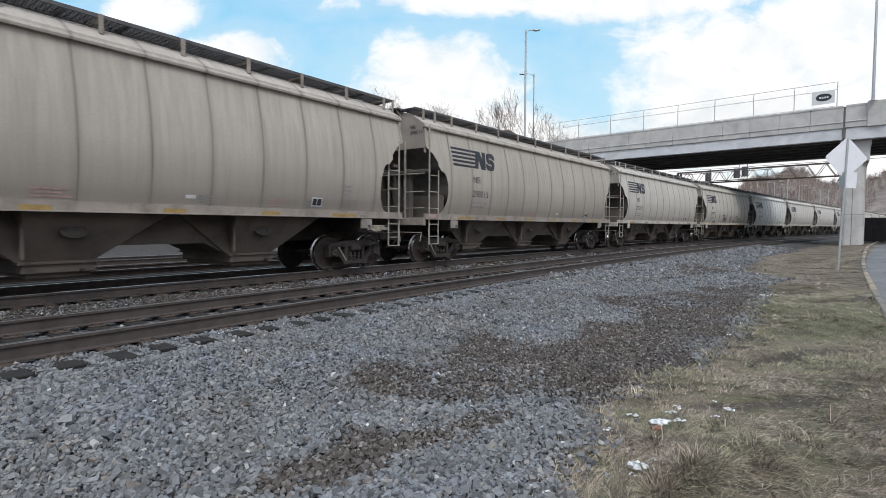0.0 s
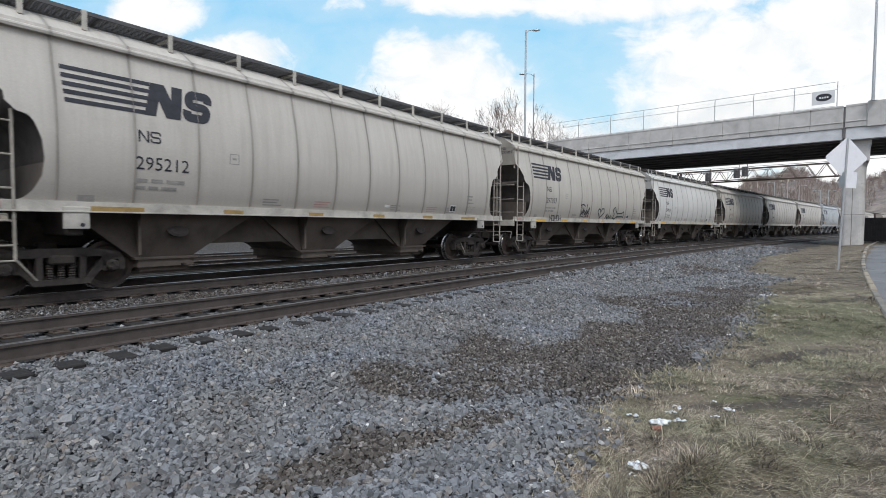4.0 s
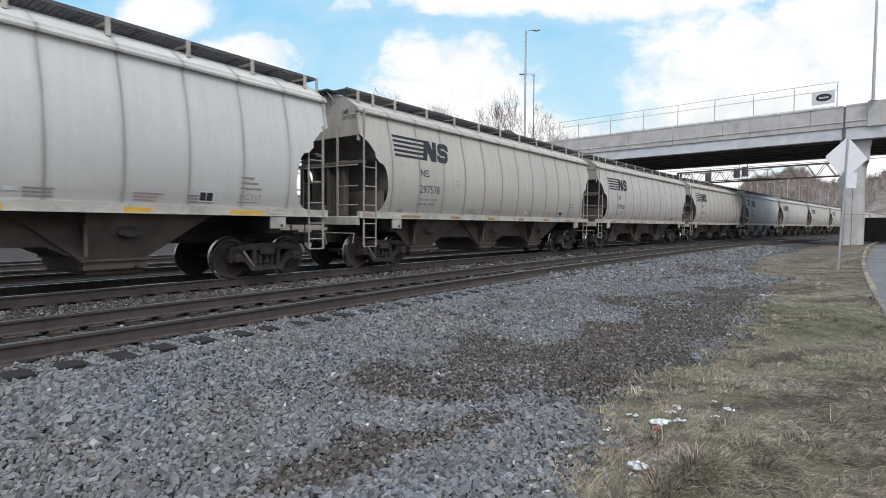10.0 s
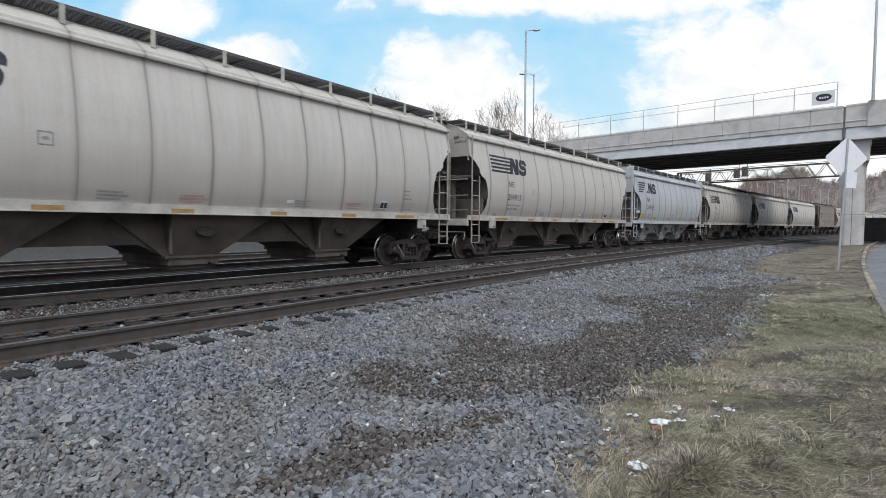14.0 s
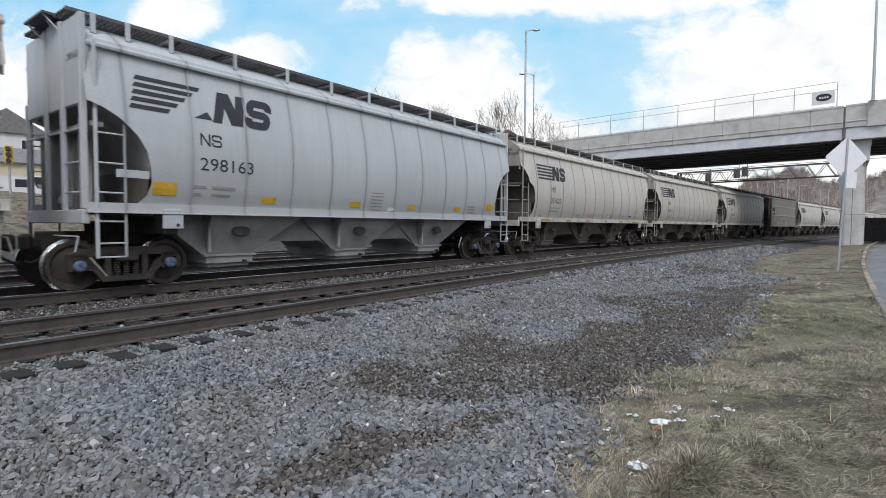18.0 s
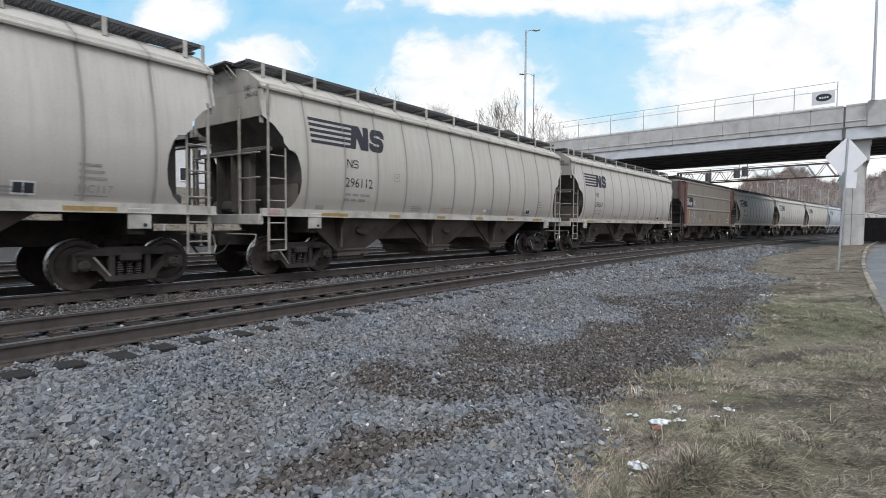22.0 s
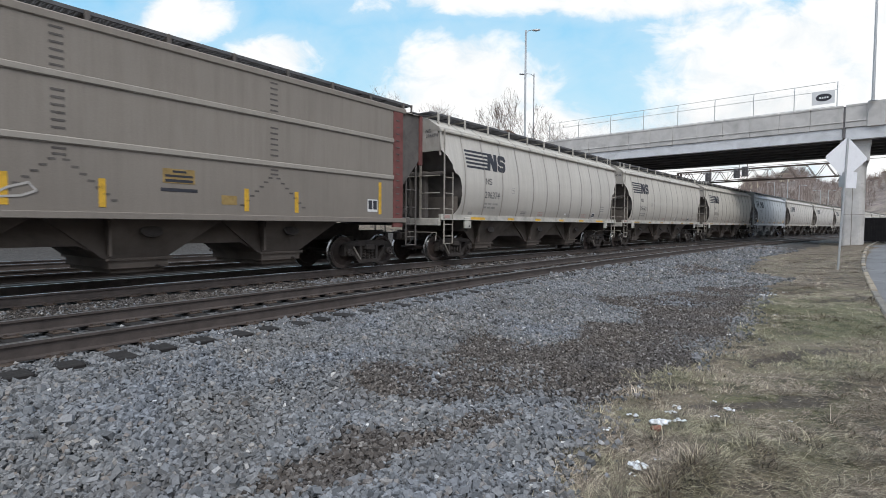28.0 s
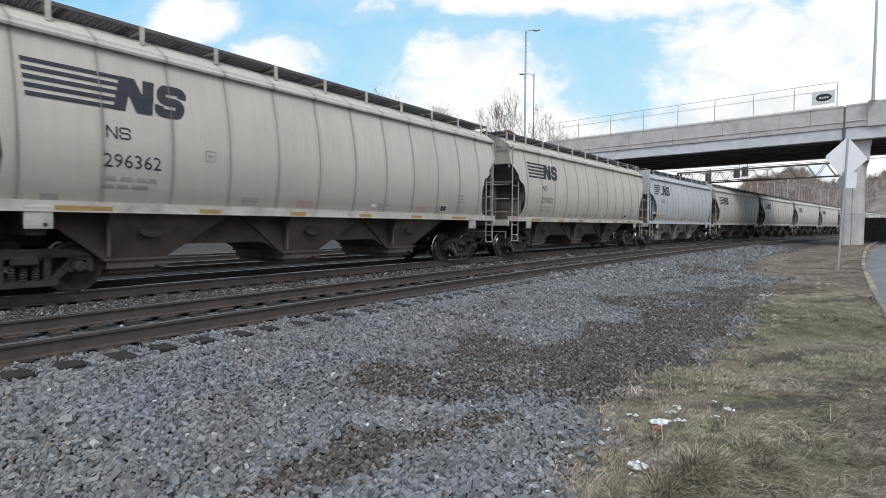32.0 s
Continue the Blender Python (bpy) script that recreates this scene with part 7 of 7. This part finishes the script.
def gravel():
    rng = np.random.default_rng(11)
    clean, cs, soil, ss = [], [], [], []
    for y0, y1, dens, size in ((1.6, 4.5, 2150, 0.0156), (4.5, 8.0, 1700, 0.0160), (8.0, 14.0, 1100, 0.0180), (14.0, 26.0, 230, 0.031), (26.0, 42.0, 45, 0.048)):
        x, y = scatter(rng, -y1 * 0.95 - 1, min(y1 * 0.6, 24), y0, y1, dens)
        ok = np.abs(x) < 0.93 * y + 0.8
        x, y = x[ok], y[ok]
        lat, at = lateral(x, y)
        e = verge_edge(at) + rng.normal(0, 0.16, len(x))
        a = lat - TRACK_GAP
        shoulder = (a > 0.9) & (lat < e)
        crib = (a > -1.3) & (a < 0.86) & (np.abs(np.abs(a) - 0.755) > 0.10)
        mid = (lat > 1.0) & (a < -1.2)
        # tie ends stay clear of stone
        k = np.clip(np.round((at + 14) / 0.46).astype(int), 0, len(TIE_AT) - 1)
        on_tie = (np.abs(at - np.array(TIE_AT)[k]) < 0.125) & (a > 1.08) & (a < 1.42) & (rng.random(len(x)) < 0.97)
        shoulder &= ~on_tie
        keep = shoulder | (crib & (rng.random(len(x)) < 0.8)) | (mid & (rng.random(len(x)) < 0.55))
        x, y, lat, at, a, shoulder, crib = (q[keep] for q in (x, y, lat, at, a, shoulder, crib))
        d = soil_patch(x, y, lat, at) * (0.80 + 0.45 * hills(1.7 * x + 2, 1.9 * y)) + rng.normal(0, 0.15, len(x))
        dirty = d > 0.42
        r = size * np.exp(rng.normal(0, 0.28, len(x)))
        r = np.where(dirty, r * 0.85, r)
        z = ground_z(x, y) + rng.uniform(-0.9, 0.8, len(x)) * r + np.where(crib, -0.045, 0.0) - 0.012 * ((a > 1.36) & (a < 1.62)) + 0.004 * ((a > 0.8) & (a <= 1.1)) + np.where(dirty, -0.35 * r, 0)
        p = np.stack([x, y, z], -1)
        clean.append(p[~dirty]), cs.append(r[~dirty])
        soil.append(p[dirty]), ss.append(r[dirty])
    stones("ballast", "loose grey crushed-stone ballast beside the tracks", np.concatenate(clean), np.concatenate(cs), M_BALLAST, 1)
    stones("soiled_ballast", "brown soil-stained crushed stone in patches on the ballast", np.concatenate(soil), np.concatenate(ss), M_SOILED, 2)


def grass_material():
    m, nt, b = mat("dry_spring_grass")
    isl = node(nt, "ShaderNodeNewGeometry").outputs["Random Per Island"]
    v = coord(nt)
    straw = ramp(nt, isl, [(0.0, (0.045, 0.035, 0.027)), (0.35, (0.165, 0.130, 0.098)), (0.7, (0.33, 0.27, 0.205)), (1.0, (0.66, 0.565, 0.45))])
    green = ramp(nt, isl, [(0.0, (0.08, 0.082, 0.042)), (0.6, (0.20, 0.196, 0.11)), (1.0, (0.44, 0.40, 0.27))])
    patch = math_n(nt, "ADD", noise_tex(nt, v, 0.75, 4, 0.6, 0.5), greener(nt, v))
    pick = ramp(nt, math_n(nt, "ADD", patch, math_n(nt, "MULTIPLY", math_n(nt, "SUBTRACT", isl, 0.5), 0.22)), [(0.50, grey(0)), (0.62, grey(0.75))])
    tone = noise_tex(nt, v, 5.5, 4, 0.6, 0.3)
    col = mixc(nt, 0.85, mixc(nt, pick, straw, green), ramp(nt, tone, [(0.34, grey(0.55)), (0.48, grey(1.0)), (0.64, grey(1.55))]), "MULTIPLY")
    nt.links.new(col, b.inputs["Base Color"])
    b.inputs["Roughness"].default_value = 0.8
    return m


def blades(name, label, x, y, z, length, width, lean, az, material, seed):
    """One mesh of bent grass blades."""
    rng = np.random.default_rng(seed)
    n = len(x)
    a = az
    side = a + np.pi / 2 + rng.normal(0, 0.3, n)
    hx, hy = np.cos(a), np.sin(a)
    wx, wy = np.cos(side) * width / 2, np.sin(side) * width / 2
    up, out = length * np.cos(lean), length * np.sin(lean)
    co = np.empty((n, 5, 3))
    for k, (h, o, w) in enumerate(((0, 0, 1), (0, 0, -1), (0.62, 0.38, -0.8), (0.62, 0.38, 0.8), (0.86, 1.0, 0))):
        co[:, k, 0] = x + hx * out * o + wx * w
        co[:, k, 1] = y + hy * out * o + wy * w
        co[:, k, 2] = z + up * h - 0.008
    base = 5 * np.arange(n)[:, None]
    tri = np.concatenate([base + np.array([0, 1, 2]), base + np.array([0, 2, 3]), base + np.array([3, 2, 4])], 1).reshape(-1, 3)
    me = bpy.data.meshes.new(name)
    me.vertices.add(n * 5)
    me.vertices.foreach_set("co", co.reshape(-1).astype(np.float32))
    me.loops.add(len(tri) * 3)
    me.loops.foreach_set("vertex_index", tri.reshape(-1).astype(np.int32))
    me.polygons.add(len(tri))
    me.polygons.foreach_set("loop_start", (np.arange(len(tri)) * 3).astype(np.int32))
    me.update(calc_edges=True)
    me.materials.append(material)
    return tagged(new(name, me), label, "grass", kind="stuff")


M_GRASS = grass_material()


def verge_grass():
    rng = np.random.default_rng(21)
    X, Y, L, Wd, Le, Az = [], [], [], [], [], []

    def place(x, y, wide):
        """Which places lie on the verge."""
        lat, at = lateral(x, y)
        return (np.abs(x) < 0.90 * y + 0.5) & (x < kerb_x(y) - 0.16 + rng.normal(0, 0.04, len(x))) & (lat > verge_edge(at) + rng.normal(0, wide, len(x)))

    def field(x, y):
        """The way the matted blades lie, and how thin the sward is."""
        turn = 2.4 * np.sin(0.9 * x + 1.3 * np.sin(0.7 * y)) + 1.9 * np.sin(1.1 * y + 0.8 * np.sin(1.3 * x))
        thin = 0.5 + 0.5 * np.sin(x * 2.1 + 1.7 * np.sin(y * 1.3)) * np.sin(y * 1.9 + 1.1 * np.sin(x * 1.7))
        return turn, thin * (1 - 0.9 * lump(x, y)[1])

    def add(x, y, ln, wd, lean, az):
        X.append(x), Y.append(y), L.append(ln), Wd.append(wd), Le.append(lean), Az.append(az)

    # a matted underlayer
    for y0, y1, dens, ln, wd in ((1.8, 4.5, 6500, 0.070, 0.0032), (4.5, 8.0, 3600, 0.068, 0.0044), (8.0, 14.0, 2000, 0.066, 0.0068), (14.0, 30.0, 380, 0.06, 0.012)):
        x, y = scatter(rng, 0, y1 * 0.95, y0, y1, dens)
        ok = place(x, y, 0.14)
        x, y = x[ok], y[ok]
        turn, thin = field(x, y)
        keep = rng.random(len(x)) < 0.25 + 1.0 * thin
        x, y, turn, thin = x[keep], y[keep], turn[keep], thin[keep]
        n = len(x)
        add(x, y, ln * rng.uniform(0.5, 1.45, n) * (0.7 + 0.5 * thin), wd * rng.uniform(0.7, 1.3, n), np.clip(rng.normal(1.38, 0.16, n), 0.4, 1.55), turn + rng.normal(0, 0.9, n))
    # clumps whose blades fall outwards
    for y0, y1, dens, per, rad, ln, wd in ((1.8, 4.5, 70, 34, 0.035, 0.105, 0.0034), (4.5, 8.0, 42, 26, 0.045, 0.105, 0.0048), (8.0, 14.0, 20, 20, 0.06, 0.10, 0.0075), (14.0, 30.0, 4, 14, 0.10, 0.10, 0.013)):
        x, y = scatter(rng, 0, y1 * 0.95, y0, y1, dens)
        ok = place(x, y, 0.06)
        x, y = x[ok], y[ok]
        turn, thin = field(x, y)
        keep = rng.random(len(x)) < 0.1 + 1.1 * thin
        x, y, turn = x[keep], y[keep], turn[keep]
        big = np.exp(rng.normal(0, 0.35, len(x)))
        cx, cy, ct, cb = (np.repeat(q, per) for q in (x, y, turn, big))
        n = len(cx)
        a, q = rng.uniform(0, 2 * np.pi, n), np.sqrt(rng.random(n))
        out = np.where(rng.random(n) < 0.55, a, ct) + rng.normal(0, 0.45, n)
        add(cx + np.cos(a) * q * rad * cb, cy + np.sin(a) * q * rad * cb, ln * cb * rng.uniform(0.5, 1.35, n), wd * rng.uniform(0.7, 1.3, n), np.clip(1.0 + 0.42 * q + rng.normal(0, 0.18, n), 0.4, 1.52), out)
    # coarse tussocks at the edge of the gravel
    for cx, cy, r, n, h in ((1.30, 3.02, 0.13, 420, 0.15), (1.52, 3.14, 0.16, 520, 0.16), (1.74, 3.26, 0.15, 420, 0.15), (2.04, 3.34, 0.17, 360, 0.14), (1.0, 2.95, 0.12, 300, 0.14), (1.55, 3.75, 0.16, 260, 0.14), (2.1, 3.9, 0.2, 260, 0.13), (1.3, 4.35, 0.14, 240, 0.13), (1.8, 4.75, 0.2, 260, 0.14), (2.5, 5.4, 0.22, 260, 0.13), (2.6, 3.7, 0.2, 260, 0.13), (3.3, 6.3, 0.25, 240, 0.13)):
        a, q = rng.uniform(0, 2 * np.pi, n), np.sqrt(rng.random(n))
        add(cx + np.cos(a) * q * r, cy + np.sin(a) * q * r, h * rng.uniform(0.45, 1.25, n), rng.uniform(0.003, 0.0058, n), np.clip(0.85 + 0.6 * q + rng.normal(0, 0.24, n), 0.3, 1.52), a + rng.normal(0, 0.9, n))
    X, Y, L, Wd, Le, Az = (np.concatenate(q) for q in (X, Y, L, Wd, Le, Az))
    blades("dry_grass", "matted dry straw-coloured grass with green patches on the verge", X, Y, ground_z(X, Y), L, Wd, Le, Az, M_GRASS, 5)


def snow_remnants():
    rng = random.Random(8)
    for px, py, rx, ry, n in ((1.70, 4.00, 0.085, 0.055, 26), (1.86, 4.05, 0.055, 0.03, 12), (1.55, 4.19, 0.05, 0.03, 9), (2.02, 4.44, 0.03, 0.05, 8), (1.93, 4.32, 0.06, 0.02, 7), (2.15, 4.05, 0.04, 0.02, 6), (2.46, 4.40, 0.06, 0.04, 10), (2.38, 4.52, 0.04, 0.02, 5), (1.24, 3.24, 0.055, 0.05, 16), (1.18, 3.16, 0.025, 0.02, 5), (1.36, 3.24, 0.02, 0.025, 5), (1.26, 3.91, 0.04, 0.03, 7), (7.17, 11.64, 0.10, 0.05, 7), (7.53, 11.84, 0.07, 0.04, 5), (8.23, 12.48, 0.07, 0.04, 5), (2.75, 4.06, 0.02, 0.02, 3)):
        bm = B()
        z0 = float(ground_z(np.array(px), np.array(py)))
        for _ in range(n):
            a, q = rng.uniform(0, 6.283), math.sqrt(rng.random())
            cx, cy = math.cos(a) * q * rx, math.sin(a) * q * ry
            r = rng.uniform(0.35, 0.75) * (rx + ry) * 0.24
            seed = Vector((rng.uniform(-9, 9), rng.uniform(-9, 9), 0))
            for v in bmesh.ops.create_icosphere(bm, subdivisions=2, radius=1.0)["verts"]:
                k = 0.85 + 0.6 * noise.noise(v.co * 1.7 + seed)
                v.co = Vector((cx + v.co.x * r * k * 1.15, cy + v.co.y * r * k, v.co.z * r * k * 0.6 + (1 - q) * 0.015))
        o = part("snow_patch", bm, M_SNOW, None, "", True)
        o.matrix_basis = Matrix.Translation((px, py, z0 + 0.028))
        tagged(o, "small crumbling patch of melting white snow in the grass", "snow", "snow remnants")
    for px, py, c in ((4.12, 7.45, M_WHITE), (0.62, 3.02, M_WHITE)):
        o = part("litter", box(B(), -0.028, 0.028, -0.02, 0.02, 0.0, 0.02, 0.008), c)
        o.matrix_basis = Matrix.Translation((px, py, float(ground_z(np.array(px), np.array(py))) + 0.005)) @ Matrix.Rotation(0.5, 4, "Z")
        tagged(o, "scrap of white litter lying on the ground", "litter")
    bk = B()
    for v in bmesh.ops.create_icosphere(bk, subdivisions=2, radius=1.0)["verts"]:
        k = 0.9 + 0.35 * noise.noise(v.co * 1.9)
        v.co = Vector((v.co.x * 0.05 * k, v.co.y * 0.03 * k, v.co.z * 0.025 * k))
    o = part("brick_fragment", bk, M_BRICK)
    o.matrix_basis = Matrix.Translation((1.62, 3.88, float(ground_z(np.array(1.62), np.array(3.88))) + 0.03))
    tagged(o, "red-brown brick fragment beside melting snow", "brick")


gravel()
verge_grass()
snow_remnants()
motions()
